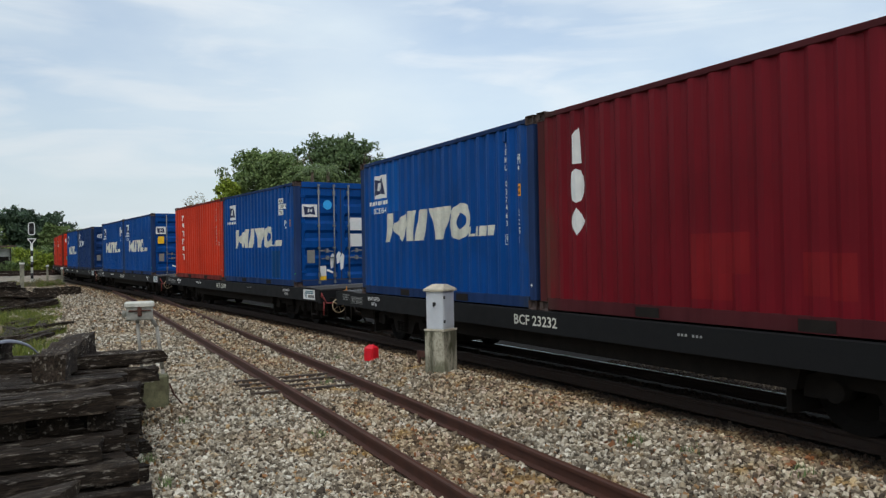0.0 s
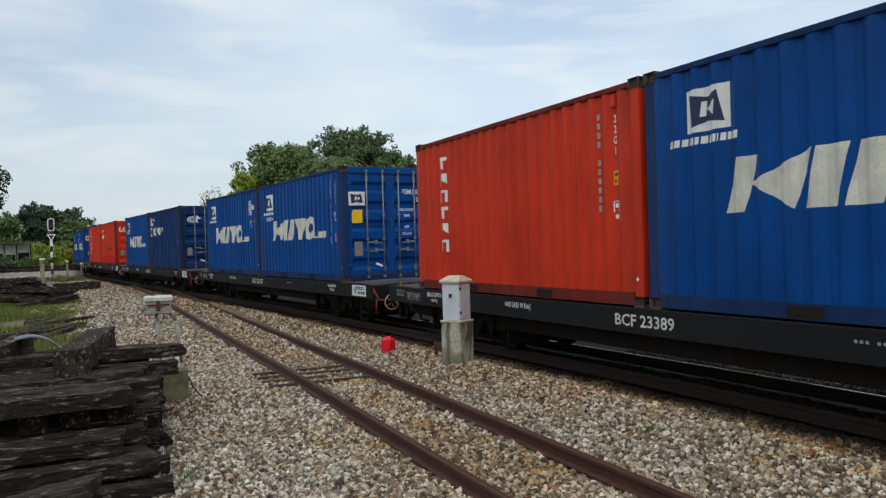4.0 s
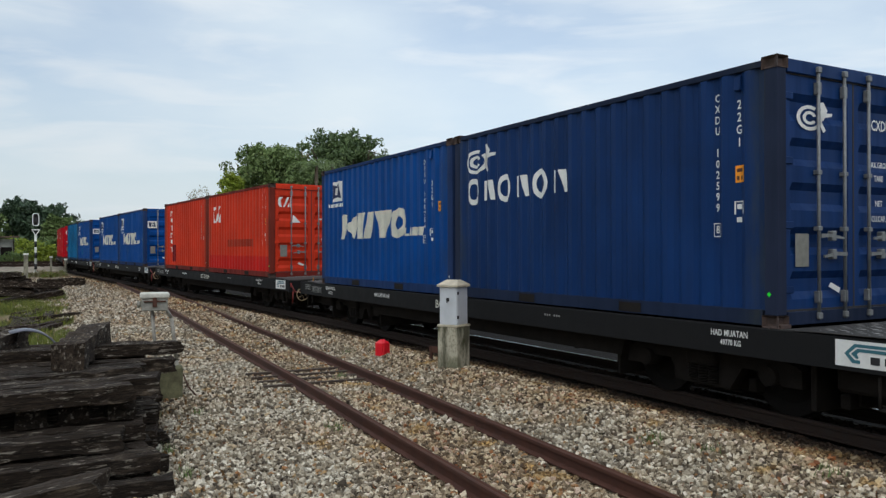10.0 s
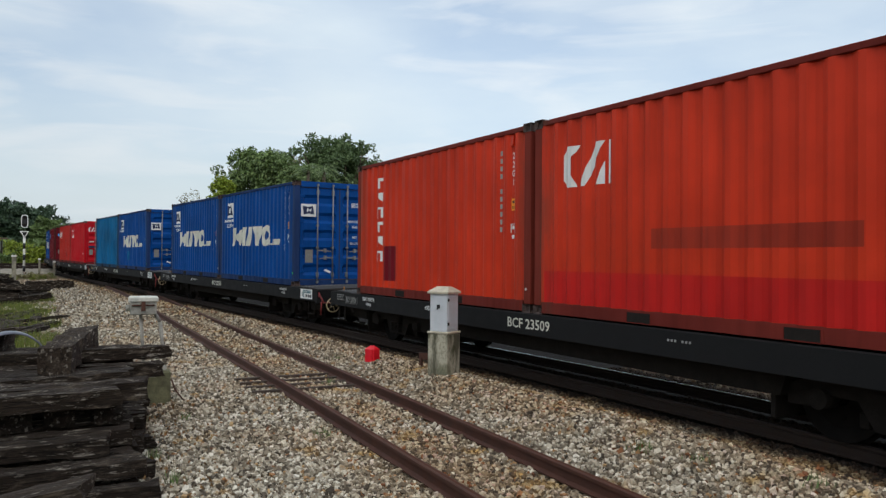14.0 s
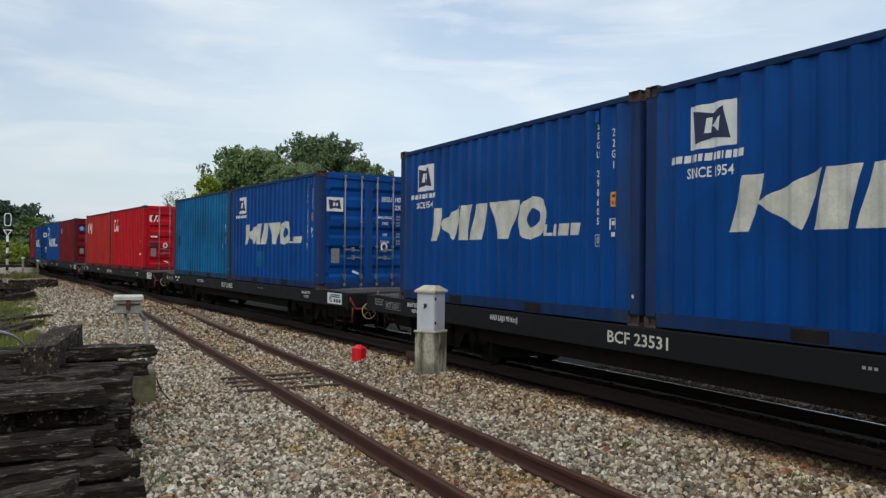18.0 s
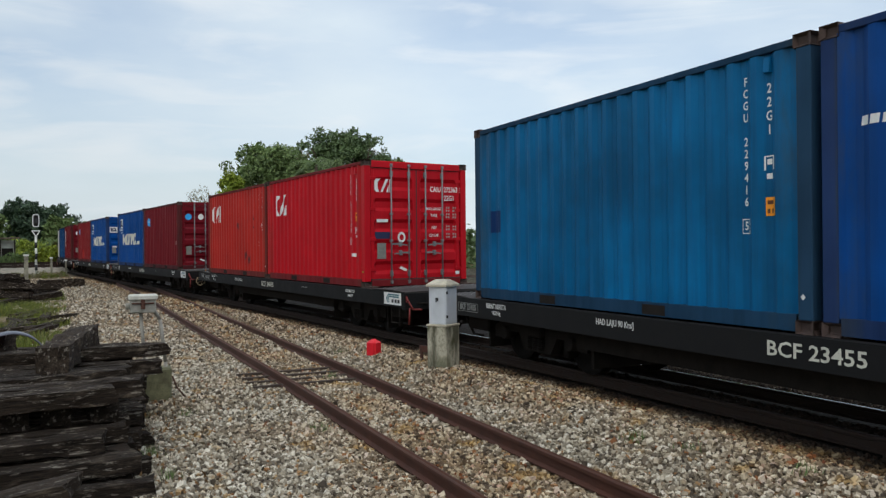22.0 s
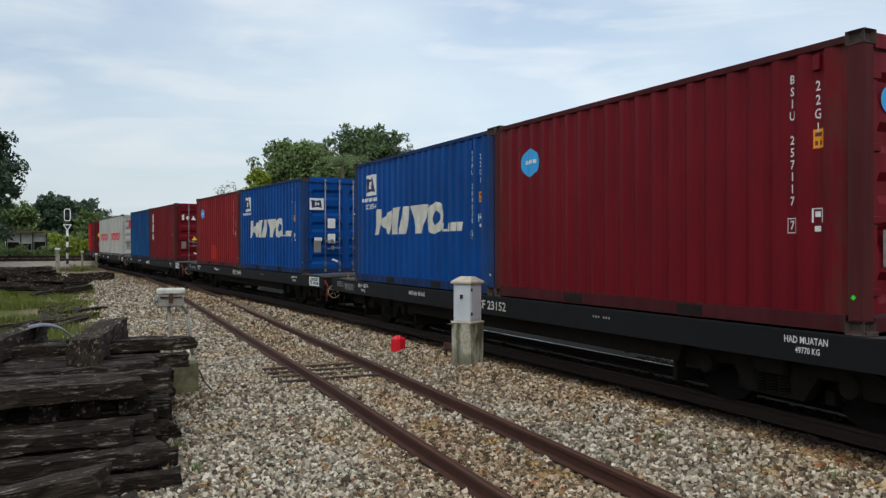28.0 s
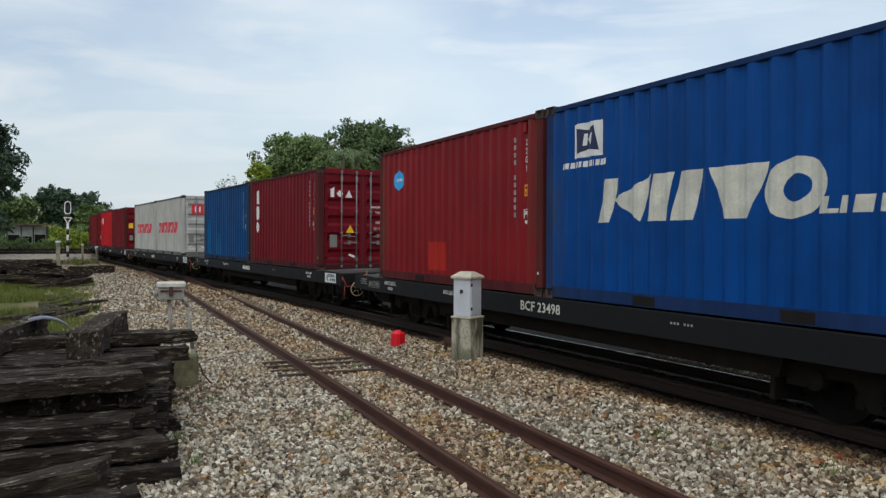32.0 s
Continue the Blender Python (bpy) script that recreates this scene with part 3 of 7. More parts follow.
    brown = k.ramp(r, (0.0, srgb(58, 43, 30)), (0.28, srgb(108, 82, 54)), (0.52, srgb(152, 121, 82)), (0.74, srgb(190, 164, 122)), (0.86, srgb(222, 202, 162)), (0.91, srgb(164, 96, 46)), (1.0, srgb(118, 58, 30)))
    tone = k.noise(0.55, 3)
    col = k.mix(k.ramp(tone, (0.46, 0.0), (0.66, 0.40)), col, brown)
    col = k.mix(ru.outputs["Fac"], col, brown)
    col = k.mix(k.ramp(k.noise(2.6, 3), (0.60, 0.0), (0.70, 0.75)), col, k.mix(r, srgb(112, 80, 40), srgb(196, 160, 96)))
    # painted shade and soot on the stones nearest the wagons
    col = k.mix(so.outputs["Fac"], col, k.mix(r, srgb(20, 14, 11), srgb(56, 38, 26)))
    grit = k.noise(60, 4)
    col = k.mix(k.ramp(grit, (0.42, 0.0), (0.7, 0.35)), col, srgb(92, 84, 72))
    k.bump(grit, 0.35, 0.006)
    me.materials.append(k.done(col, 0.9, 0.0, 0.3))
    return tagged(new("ballast_stones", me), "loose pale grey and rust-brown ballast stones", "ballast", kind="stuff")


ballast()


# ---- the goods train ----
PITCH = 16.013
FRONT = (0.01, -0.05, 0.06, -0.05, 0.0, 0.12, 0.23, -0.20, -0.28, -0.02, -0.01, 0.18, 0.03, 0.0, 0.0)
C_LEN, C_HIGH, C_WIDE = 6.058, 2.591, 2.438
DOOR_X = 6.10
SEAT_Z = 0.946


def run(t):
    """How far the front door of the fifth wagon has come, in metres along the track."""
    u = (t - 13.0) / 10
    return -6.9596 + 10 * (4.59923 * u - 0.03324 * u * u - 0.04191 * u ** 3 + 0.00847 * u ** 4)


def wagon_pose(i, t):
    s = run(t) - (i - 4) * PITCH + FRONT[i] - DOOR_X
    a, b = track_at(s + 4.9), track_at(s - 4.9)
    d, mid = a - b, (a + b) / 2
    return Matrix.Translation(mid) @ Matrix.Rotation(math.atan2(d.y, d.x), 4, "Z") @ Matrix.Rotation(-math.atan2(d.z, math.hypot(d.x, d.y)), 4, "Y")


# container pieces
WAVE = 0.276
DEEP = 0.036
PX = 2.87


def wave(x):
    """Depth of the corrugated wall behind its outer plane."""
    u = (x + PX) % WAVE
    for a, b, p, q in ((0, 0.07, 0, 0), (0.07, 0.138, 0, DEEP), (0.138, 0.208, DEEP, DEEP), (0.208, 0.276, DEEP, 0)):
        if u <= b + 1e-9:
            return p + (q - p) * (u - a) / (b - a)
    return 0.0


CREASES = sorted({round(-PX + i * WAVE + d, 4) for i in range(21) for d in (0, 0.07, 0.138, 0.208) if -PX + i * WAVE + d < PX})


def side_sheet(bm):
    xs = CREASES + [PX]
    y0 = -C_WIDE / 2 + 0.012
    for thick in (0.0,):
        a = [bm.verts.new((x, y0 + wave(x), 0.16)) for x in xs]
        b = [bm.verts.new((x, y0 + wave(x), 2.50)) for x in xs]
        for i in range(len(xs) - 1):
            bm.faces.new((a[i], a[i + 1], b[i + 1], b[i]))
    thicken(bm, 0.004)


def end_sheet(bm):
    n = 8
    p = 2.1 / n
    pts = []
    for i in range(n):
        y = -1.05 + i * p
        pts += [(y, 0), (y + p * 0.25, 0), (y + p * 0.5, 0.045), (y + p * 0.75, 0.045)]
    pts.append((1.05, 0))
    a = [bm.verts.new((-2.98 + d, y, 0.16)) for y, d in pts]
    b = [bm.verts.new((-2.98 + d, y, 2.50)) for y, d in pts]
    for i in range(len(pts) - 1):
        bm.faces.new((a[i], a[i + 1], b[i + 1], b[i]))
    thicken(bm, -0.004)


def roof_sheet(bm):
    n = 26
    xs = [-2.95 + 5.9 * i / (2 * n) for i in range(2 * n + 1)]
    a = [bm.verts.new((x, -1.17, 2.545 + (0.018 if i % 2 else 0))) for i, x in enumerate(xs)]
    b = [bm.verts.new((x, 1.17, 2.545 + (0.018 if i % 2 else 0))) for i, x in enumerate(xs)]
    for i in range(len(xs) - 1):
        bm.faces.new((a[i], a[i + 1], b[i + 1], b[i]))
    thicken(bm, 0.004)


def casting_block(bm, sx, sy, top):
    x0, x1 = sorted((sx * (C_LEN / 2 - 0.178), sx * C_LEN / 2))
    y0, y1 = sorted((sy * (C_WIDE / 2 - 0.162), sy * C_WIDE / 2))
    z0, z1 = (C_HIGH - 0.118, C_HIGH) if top else (0.0, 0.118)
    box(bm, x0, x1, y0, y1, z0, z1)
    bm.faces.ensure_lookup_table()
    bm.normal_update()
    for f in [f for f in bm.faces if f.normal.x * sx > 0.9 or f.normal.y * sy > 0.9]:
        bmesh.ops.inset_individual(bm, faces=[f], thickness=0.034)
        bmesh.ops.translate(bm, verts=f.verts, vec=-f.normal * 0.045)


def post_bar(bm, sx, sy):
    x0, x1 = sorted((sx * (C_LEN / 2 - 0.155), sx * (C_LEN / 2 - 0.006)))
    y0, y1 = sorted((sy * (C_WIDE / 2 - 0.14), sy * (C_WIDE / 2 - 0.006)))
    box(bm, x0, x1, y0, y1, 0.118, C_HIGH - 0.118, 0.008)


def bottom_rail(bm):
    y = -C_WIDE / 2 + 0.006
    prism(bm, [(y, 0.02), (y + 0.10, 0.02), (y + 0.10, 0.03), (y + 0.012, 0.032), (y + 0.012, 0.148), (y + 0.09, 0.16), (y + 0.09, 0.17), (y, 0.165)], "x", -2.852, 2.852)
    for c in (-1.03, 1.03):
        box(bm, c - 0.2, c + 0.2, y - 0.003, y + 0.004, 0.018, 0.03)
        for e in (-0.2, 0.2):
            box(bm, c + e - 0.012, c + e + 0.012, y - 0.003, y + 0.006, 0.02, 0.145)


def fork_pocket(bm):
    y = -C_WIDE / 2 + 0.001
    box(bm, -0.18, 0.18, y, y + 0.008, 0.03, 0.14)


def top_rail(bm):
    y = -C_WIDE / 2 + 0.006
    box(bm, -2.852, 2.852, y, y + 0.06, 2.50, 2.566, 0.006)


def vent(bm):
    y = -C_WIDE / 2 + 0.002
    prism(bm, [(y + 0.05, 2.47), (y + 0.012, 2.465), (y + 0.002, 2.33), (y + 0.05, 2.32)], "x", -0.035, 0.035)


def door_header(bm):
    box(bm, 2.89, 3.02, -1.057, 1.057, 2.44, 2.57, 0.006)
    box(bm, 2.86, 2.97, -1.057, 1.057, 2.55, 2.585)


def door_sill(bm):
    box(bm, 2.88, 3.022, -1.057, 1.057, 0.02, 0.15, 0.006)


def floor_frame(bm):
    box(bm, -2.85, 2.85, -1.10, 1.10, 0.10, 0.16)
    for i in range(9):
        x = -2.5 + i * 0.62
        box(bm, x, x + 0.05, -1.10, 1.10, 0.035, 0.10)


TROUGHS = (0.40, 0.83, 1.26, 1.69, 2.12)


def door_leaf(bm):
    """One leaf, 1.08 wide from y = 0, with pressed horizontal troughs."""
    x = 2.985
    prof = [(0.17, 0)]
    for c in TROUGHS:
        prof += [(c - 0.135, 0), (c - 0.062, -0.05), (c + 0.062, -0.05), (c + 0.135, 0)]
    prof.append((2.43, 0))
    a = [bm.verts.new((x + d, 0.125, z)) for z, d in prof]
    b = [bm.verts.new((x + d, 0.95, z)) for z, d in prof]
    for i in range(len(prof) - 1):
        bm.faces.new((a[i], b[i], b[i + 1], a[i + 1]))
    # sloping cheeks close the troughs at both ends
    for y0, y1 in ((0.125, 0.085), (0.95, 0.99)):
        e = [bm.verts.new((x, y1, z)) for z, d in prof]
        f = [bm.verts.new((x + d, y0, z)) for z, d in prof]
        for i in range(len(prof) - 1):
            bm.faces.new((e[i], f[i], f[i + 1], e[i + 1]))
    bmesh.ops.remove_doubles(bm, verts=bm.verts, dist=0.0005)
    bmesh.ops.recalc_face_normals(bm, faces=bm.faces)
    thicken(bm, 0.003)
    box(bm, x - 0.055, x + 0.004, 0.0, 0.09, 0.165, 2.435, 0.004)
    box(bm, x - 0.055, x + 0.004, 0.985, 1.06, 0.165, 2.435, 0.004)


def lock_bar(bm):
    """A locking bar with its cams and guides, at y = 0."""
    x = 3.03
    tube(bm, (x, 0, 0.06), (x, 0, 2.53), 0.017, 8)
    for z in (0.10, 2.50):
        box(bm, x - 0.03, x + 0.026, -0.028, 0.028, z - 0.03, z + 0.03, 0.006)
    for z in (0.28, 2.32):
        box(bm, x - 0.04, x + 0.014, -0.034, 0.022, z - 0.06, z + 0.06, 0.006)
    for z in (0.95, 1.5):
        box(bm, x - 0.04, x + 0.022, -0.03, 0.03, z - 0.022, z + 0.022, 0.005)


def lock_handle(bm):
    x = 3.05
    prism(bm, [(0.0, 0.02), (0.14, 0.022), (0.36, -0.012), (0.36, -0.034), (0.14, -0.012), (0.0, -0.02)], "x", x - 0.008, x + 0.008)
    box(bm, x - 0.05, x + 0.012, 0.17, 0.235, -0.05, 0.05, 0.008)


def hinge(bm):
    box(bm, 2.985, 3.005, 0.0, 0.16, -0.035, 0.035, 0.006)
    tube(bm, (2.998, 0.145, -0.055), (2.998, 0.145, 0.055), 0.016, 8)


def gasket_strip(bm):
    box(bm, 2.88, 2.93, -1.075, 1.075, 0.15, 2.455)
    box(bm, 2.94, 2.982, -0.02, 0.02, 0.15, 2.455)
    box(bm, 2.94, 2.9965, -1.07, 1.07, 2.428, 2.456)
    box(bm, 2.94, 2.9965, -1.07, 1.07, 0.148, 0.170)
    box(bm, 2.93, 2.992, -0.011, 0.011, 0.15, 2.455)


def flat(bm, pts):
    bm.faces.new([bm.verts.new((x, y, 0)) for x, y in pts])


def rects(*qs):
    def build(bm):
        for x0, x1, y0, y1 in qs:
            flat(bm, [(x0, y0), (x1, y0), (x1, y1), (x0, y1)])
    return build


def polys(*ps):
    def build(bm):
        for p in ps:
            flat(bm, p)
    return build


def on_side(key, source, dx, dz, lift=0.003):
    """A flat mesh laid onto the corrugated side: cut at the creases and pressed into them."""
    key = "side_%s_%.2f_%.2f" % (key, dx, dz)
    if key not in STORE:
        bm = bmesh.new()
        if isinstance(source, bpy.types.Mesh):
            bm.from_mesh(source)
        else:
            source(bm)
        for v in bm.verts:
            v.co = Vector((v.co.x + dx, 0, v.co.y + dz))
        lo, hi = min(v.co.x for v in bm.verts), max(v.co.x for v in bm.verts)
        for c in CREASES:
            if lo < c < hi:
                bmesh.ops.bisect_plane(bm, geom=bm.verts[:] + bm.edges[:] + bm.faces[:], plane_co=(c, 0, 0), plane_no=(1, 0, 0))
        for v in bm.verts:
            v.co.y = -C_WIDE / 2 + 0.012 + (wave(v.co.x) if abs(v.co.x) < PX else -0.006) - lift
        me = bpy.data.meshes.new(key)
        for f in bm.faces:
            f.normal_update()
            if f.normal.y > 0:
                f.normal_flip()
        bm.to_mesh(me)
        bm.free()
        me.materials.append(None)
        STORE[key] = me
    return STORE[key]


def pieces(source):
    """The separate flat shapes of a drawing, each as a builder of its own."""
    bm = bmesh.new()
    source(bm)
    left, out = set(bm.faces), []
    while left:
        todo, isle = [left.pop()], []
        while todo:
            f = todo.pop()
            isle.append([v.co.xy[:] for v in f.verts])
            for e in f.edges:
                for g in e.link_faces:
                    if g in left:
                        left.remove(g)
                        todo.append(g)
        out.append(isle)
    bm.free()
    out.sort(key=lambda isle: (round(min(p[0] for q in isle for p in q), 3), isle[0][0][1]))
    builders = []
    for isle in out:
        def build(bm, isle=isle):
            for q in isle:
                flat(bm, q)
            bmesh.ops.remove_doubles(bm, verts=bm.verts, dist=0.0005)
        builders.append(build)
    return builders


def on_door(me, y, z, lift=0.008):
    return Matrix.Translation((2.989 + lift, y, z)) @ Matrix.Rotation(math.pi / 2, 4, "Z") @ Matrix.Rotation(math.pi / 2, 4, "X")


def column(text):
    return "\n".join(text)


def slant(x0, x1, z0, z1, lean=0.16):
    return [(x0, z0), (x1, z0), (x1 + lean * (z1 - z0) / 0.5, z1), (x0 + lean * (z1 - z0) / 0.5, z1)]


# big marks of the owners, kept as plain block shapes
def big_blocks(bm):
    """Plain slanted shapes: a bar beside a wedge, two thick bars, a broad funnel, an oval ring."""
    lo, hi = 1.0, 1.53
    flat(bm, slant(-1.92, -1.68, lo, hi))
    flat(bm, [(-1.62, 1.27), (-1.12, lo), (-0.92, hi)])
    flat(bm, slant(-1.02, -0.70, lo, hi, 0.13))
    flat(bm, slant(-0.62, -0.29, lo, hi, 0.13))
    flat(bm, [(0.14, lo), (0.44, lo), (0.70, hi), (-0.06, hi)])
    n = 28
    ring = [(math.cos(k * math.tau / n), math.sin(k * math.tau / n)) for k in range(n)]
    ro = [bm.verts.new((0.97 + 0.35 * c + 0.04 * t, 1.265 + 0.285 * t, 0)) for c, t in ring]
    ri = [bm.verts.new((0.99 + 0.15 * c + 0.02 * t, 1.265 + 0.13 * t, 0)) for c, t in ring]
    for k in range(n):
        bm.faces.new((ro[k], ro[(k + 1) % n], ri[(k + 1) % n], ri[k]))


def small_blocks(bm):
    for x0, x1 in ((1.36, 1.45), (1.55, 1.62), (1.70, 1.86), (1.94, 2.08)):
        flat(bm, slant(x0 - 0.14, x1 - 0.14, 1.02, 1.17, 0.1))
    flat(bm, slant(1.30, 1.40, 1.02, 1.06, 0.1))


def flag_ground(bm):
    flat(bm, [(-0.29, -0.22), (0.29, -0.22), (0.29, 0.22), (-0.29, 0.22)])


def flag_field(bm):
    flat(bm, [(-0.20, -0.17), (0.0, -0.12), (0.22, -0.15), (0.15, 0.17), (0.0, 0.12), (-0.25, 0.17)])


def flag_mark(bm):
    flat(bm, [(-0.09, -0.07), (-0.02, -0.07), (0.0, 0.08), (-0.07, 0.08)])
    flat(bm, [(-0.01, 0.0), (0.10, -0.07), (0.12, 0.08)])


def line_bars(widths, h):
    def build(bm):
        x = -sum(widths) / 2 - 0.02 * len(widths) / 2
        for w in widths:
            flat(bm, [(x, -h / 2), (x + w, -h / 2), (x + w + h * 0.12, h / 2), (x + h * 0.12, h / 2)])
            x += w + 0.02
    return build


def three_blocks(bm):
    """Three plain stacked blocks: tall bar, oval, lozenge."""
    flat(bm, [(-0.06, 0.42), (0.08, 0.42), (0.05, 0.86), (-0.06, 0.78)])
    flat(bm, [(0.13 * math.cos(i * math.tau / 12), 0.15 + 0.21 * math.sin(i * math.tau / 12)) for i in range(12)])
    flat(bm, [(-0.13, -0.29), (0.0, -0.46), (0.13, -0.29), (0.0, -0.12)])


def owner_two(bm):
    """Plain angular blocks: a broad hook, a blade and a thin bar."""
    flat(bm, [(-0.44, -0.16), (-0.34, -0.26), (-0.16, -0.26), (-0.26, -0.10), (-0.26, 0.12), (-0.10, 0.26), (-0.34, 0.26), (-0.44, 0.16)])
    flat(bm, [(-0.10, -0.26), (0.02, -0.26), (0.36, 0.26), (0.20, 0.26)])
    flat(bm, [(0.22, -0.26), (0.36, -0.26), (0.36, 0.02)])
    flat(bm, [(0.42, -0.26), (0.46, -0.26), (0.46, 0.26), (0.42, 0.26)])


def wave_horse(bm):
    """A curled emblem, told only as a scroll and a raised crest."""
    n = 16
    for R0, R1, c, a0, a1 in ((0.30, 0.22, (-0.12, 0.0), 60, 400), (0.16, 0.09, (-0.12, 0.0), 20, 330)):
        o = [bm.verts.new((c[0] + R0 * math.cos(radians(a0 + (a1 - a0) * i / n)), c[1] + 0.62 * R0 * math.sin(radians(a0 + (a1 - a0) * i / n)), 0)) for i in range(n + 1)]
        q = [bm.verts.new((c[0] + R1 * math.cos(radians(a0 + (a1 - a0) * i / n)), c[1] + 0.62 * R1 * math.sin(radians(a0 + (a1 - a0) * i / n)), 0)) for i in range(n + 1)]
        for i in range(n):
            bm.faces.new((o[i], o[i + 1], q[i + 1], q[i]))
    flat(bm, [(0.10, 0.0), (0.20, -0.02), (0.30, 0.14), (0.20, 0.26), (0.12, 0.24), (0.14, 0.14)])
    flat(bm, [(0.20, 0.02), (0.40, 0.06), (0.42, 0.10), (0.22, 0.10)])
    flat(bm, [(0.14, -0.02), (0.26, -0.16), (0.20, -0.20), (0.08, -0.06)])


def disc(r, n=18):
    def build(bm):
        flat(bm, [(r * math.cos(i * math.tau / n), r * math.sin(i * math.tau / n)) for i in range(n)])
    return build


def annulus(r, q, n=18):
    def build(bm):
        o = [bm.verts.new((r * math.cos(i * math.tau / n), 1.25 * r * math.sin(i * math.tau / n), 0)) for i in range(n)]
        p = [bm.verts.new((q * math.cos(i * math.tau / n), 1.25 * q * math.sin(i * math.tau / n), 0)) for i in range(n)]
        for i in range(n):
            bm.faces.new((o[i], o[(i + 1) % n], p[(i + 1) % n], p[i]))
    return build


COLOUR_WORD = {"blue": "blue", "navy": "navy blue", "teal": "teal blue", "red": "bright red", "orange": "orange-red", "maroon": "maroon", "brick": "brick red", "coral": "coral red", "white_box": "white", "deep_blue": "deep blue"}


def container(spec):
    """A twenty-foot box; the doors face +x, the side with the marks -y, the base at z = 0."""
    colour, style, lead = spec["colour"], spec["style"], spec["lead"]
    P = M[colour]
    top = new("shipping_container")
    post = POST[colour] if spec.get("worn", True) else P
    for k in (0, 1):
        put("side_panel", shape("side_sheet", side_sheet), P, top, m=pose(0, 0, 0, 0, 0, 180 * k))
        put("bottom_rail", shape("bottom_rail", bottom_rail), DARKER_PAINT[colour], top, m=pose(0, 0, 0, 0, 0, 180 * k))
        for c in (-1.03, 1.03):
            put("fork_pocket", shape("fork_pocket", fork_pocket), M["dark_iron"], top, m=pose(0, 0, 0, 0, 0, 180 * k) @ pose(c, 0, 0))
        put("top_rail", shape("top_rail", top_rail), DARKER_PAINT[colour], top, m=pose(0, 0, 0, 0, 0, 180 * k))
    put("roof", shape("roof_sheet", roof_sheet), P, top)
    put("front_wall", shape("end_sheet", end_sheet), P, top)
    put("floor", shape("floor_frame", floor_frame), M["dark_iron"], top)
    put("door_header", shape("door_header", door_header), P, top)
    put("door_sill", shape("door_sill", door_sill), DARKER_PAINT[colour], top)
    put("gasket", shape("gasket_strip", gasket_strip), M["gasket"], top)
    for sx in (-1, 1):
        for sy in (-1, 1):
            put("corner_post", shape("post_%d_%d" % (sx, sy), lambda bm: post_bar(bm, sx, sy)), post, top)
            for up in (0, 1):
                put("corner_casting", shape("casting_%d_%d_%d" % (sx, sy, up), lambda bm: casting_block(bm, sx, sy, up)), M["casting"], top)
    for k in (-1, 1):
        leaf = put("door", shape("door_leaf", door_leaf), P, top, m=Matrix.Diagonal((1, k, 1, 1)))
        if not lead:
            continue
        for y in (0.20, 0.61):
            put("locking_bar", shape("lock_bar", lock_bar), M["galv"], leaf, m=pose(0, y, 0))
            put("handle", shape("lock_handle", lock_handle), M["galv"], leaf, m=pose(0, y, 0.88 if y > 0.4 else 0.70) @ Matrix.Diagonal((1, -1 if y > 0.4 else 1, 1, 1)))
        for z in (0.36, 0.98, 1.60, 2.22):
            put("hinge", shape("hinge", hinge), P, leaf, m=pose(0, 0.95, z))

    W = M["lettering"]

    def mark(name, key, source, x, z, mat=W, label="", lift=0.003):
        if name == "company_mark":
            return [put(name, on_side("%s_%d" % (key, i), b, x, z, lift), mat, top, label) for i, b in enumerate(pieces(source))]
        return put(name, on_side(key, source, x, z, lift), mat, top, label)

    def tag(name, key, build, y, z, mat=W, label="", lift=0.008):
        return put(name, build if isinstance(build, bpy.types.Mesh) else shape(key, build), mat, top, label, on_door(None, y, z, lift))

    # side marks
    if style == "blocks":
        mark("company_mark", "big_blocks", big_blocks, spec.get("shift", 0.0), 0.0, M["old_lettering"])
        mark("company_mark", "small_blocks", small_blocks, spec.get("shift", 0.0), 0.0, M["old_lettering"])
        for nm, key, b, mt, lf in (("emblem_ground", "flag_ground", flag_ground, W, 0.003), ("emblem_field", "flag_field", flag_field, M["navy_flag"], 0.006), ("emblem_mark", "flag_mark", flag_mark, W, 0.009)):
            mark(nm, key, b, -2.13, 2.06, mt, lift=lf)
        mark("marking", "url_bars", line_bars((0.075, 0.075, 0.075, 0.015, 0.05, 0.05, 0.08, 0.04, 0.05, 0.015, 0.05, 0.05, 0.08), 0.075), -2.2, 1.755, W)
        if spec.get("since", True):
            mark("writing", "since", writing("SINCE 1954", 0.145, 0.82), -2.17, 1.60)
    elif style == "stack":
        mark("company_mark", "three_blocks", three_blocks, -2.24, 1.42)
    elif style == "spelled":
        for i in range(6):
            z = 2.16 - i * 0.28
            mark("company_mark", "tall_%d" % (i % 3), polys(*((((-0.13, 0.04), (0.13, 0.04), (0.13, 0.1), (-0.13, 0.1)), ((-0.04, -0.1), (0.04, -0.1), (0.04, 0.04), (-0.04, 0.04))), (((-0.12, -0.1), (-0.05, -0.1), (-0.05, 0.1), (-0.12, 0.1)), ((-0.02, 0.0), (0.12, -0.08), (0.12, 0.1), (-0.02, 0.1))), (((-0.13, -0.1), (-0.06, -0.1), (-0.06, 0.1), (-0.13, 0.1)), ((0.06, -0.1), (0.13, -0.1), (0.13, 0.1), (0.06, 0.1)), ((-0.06, 0.06), (0.06, 0.06), (0.06, 0.1), (-0.06, 0.1))))[i % 3]), -2.0, z)
    elif style == "angular":
        mark("company_mark", "owner_two", owner_two, -2.0 if lead else -2.1, 1.9)
    elif style == "crest":
        mark("emblem", "wave_horse", wave_horse, -2.28, 2.12)
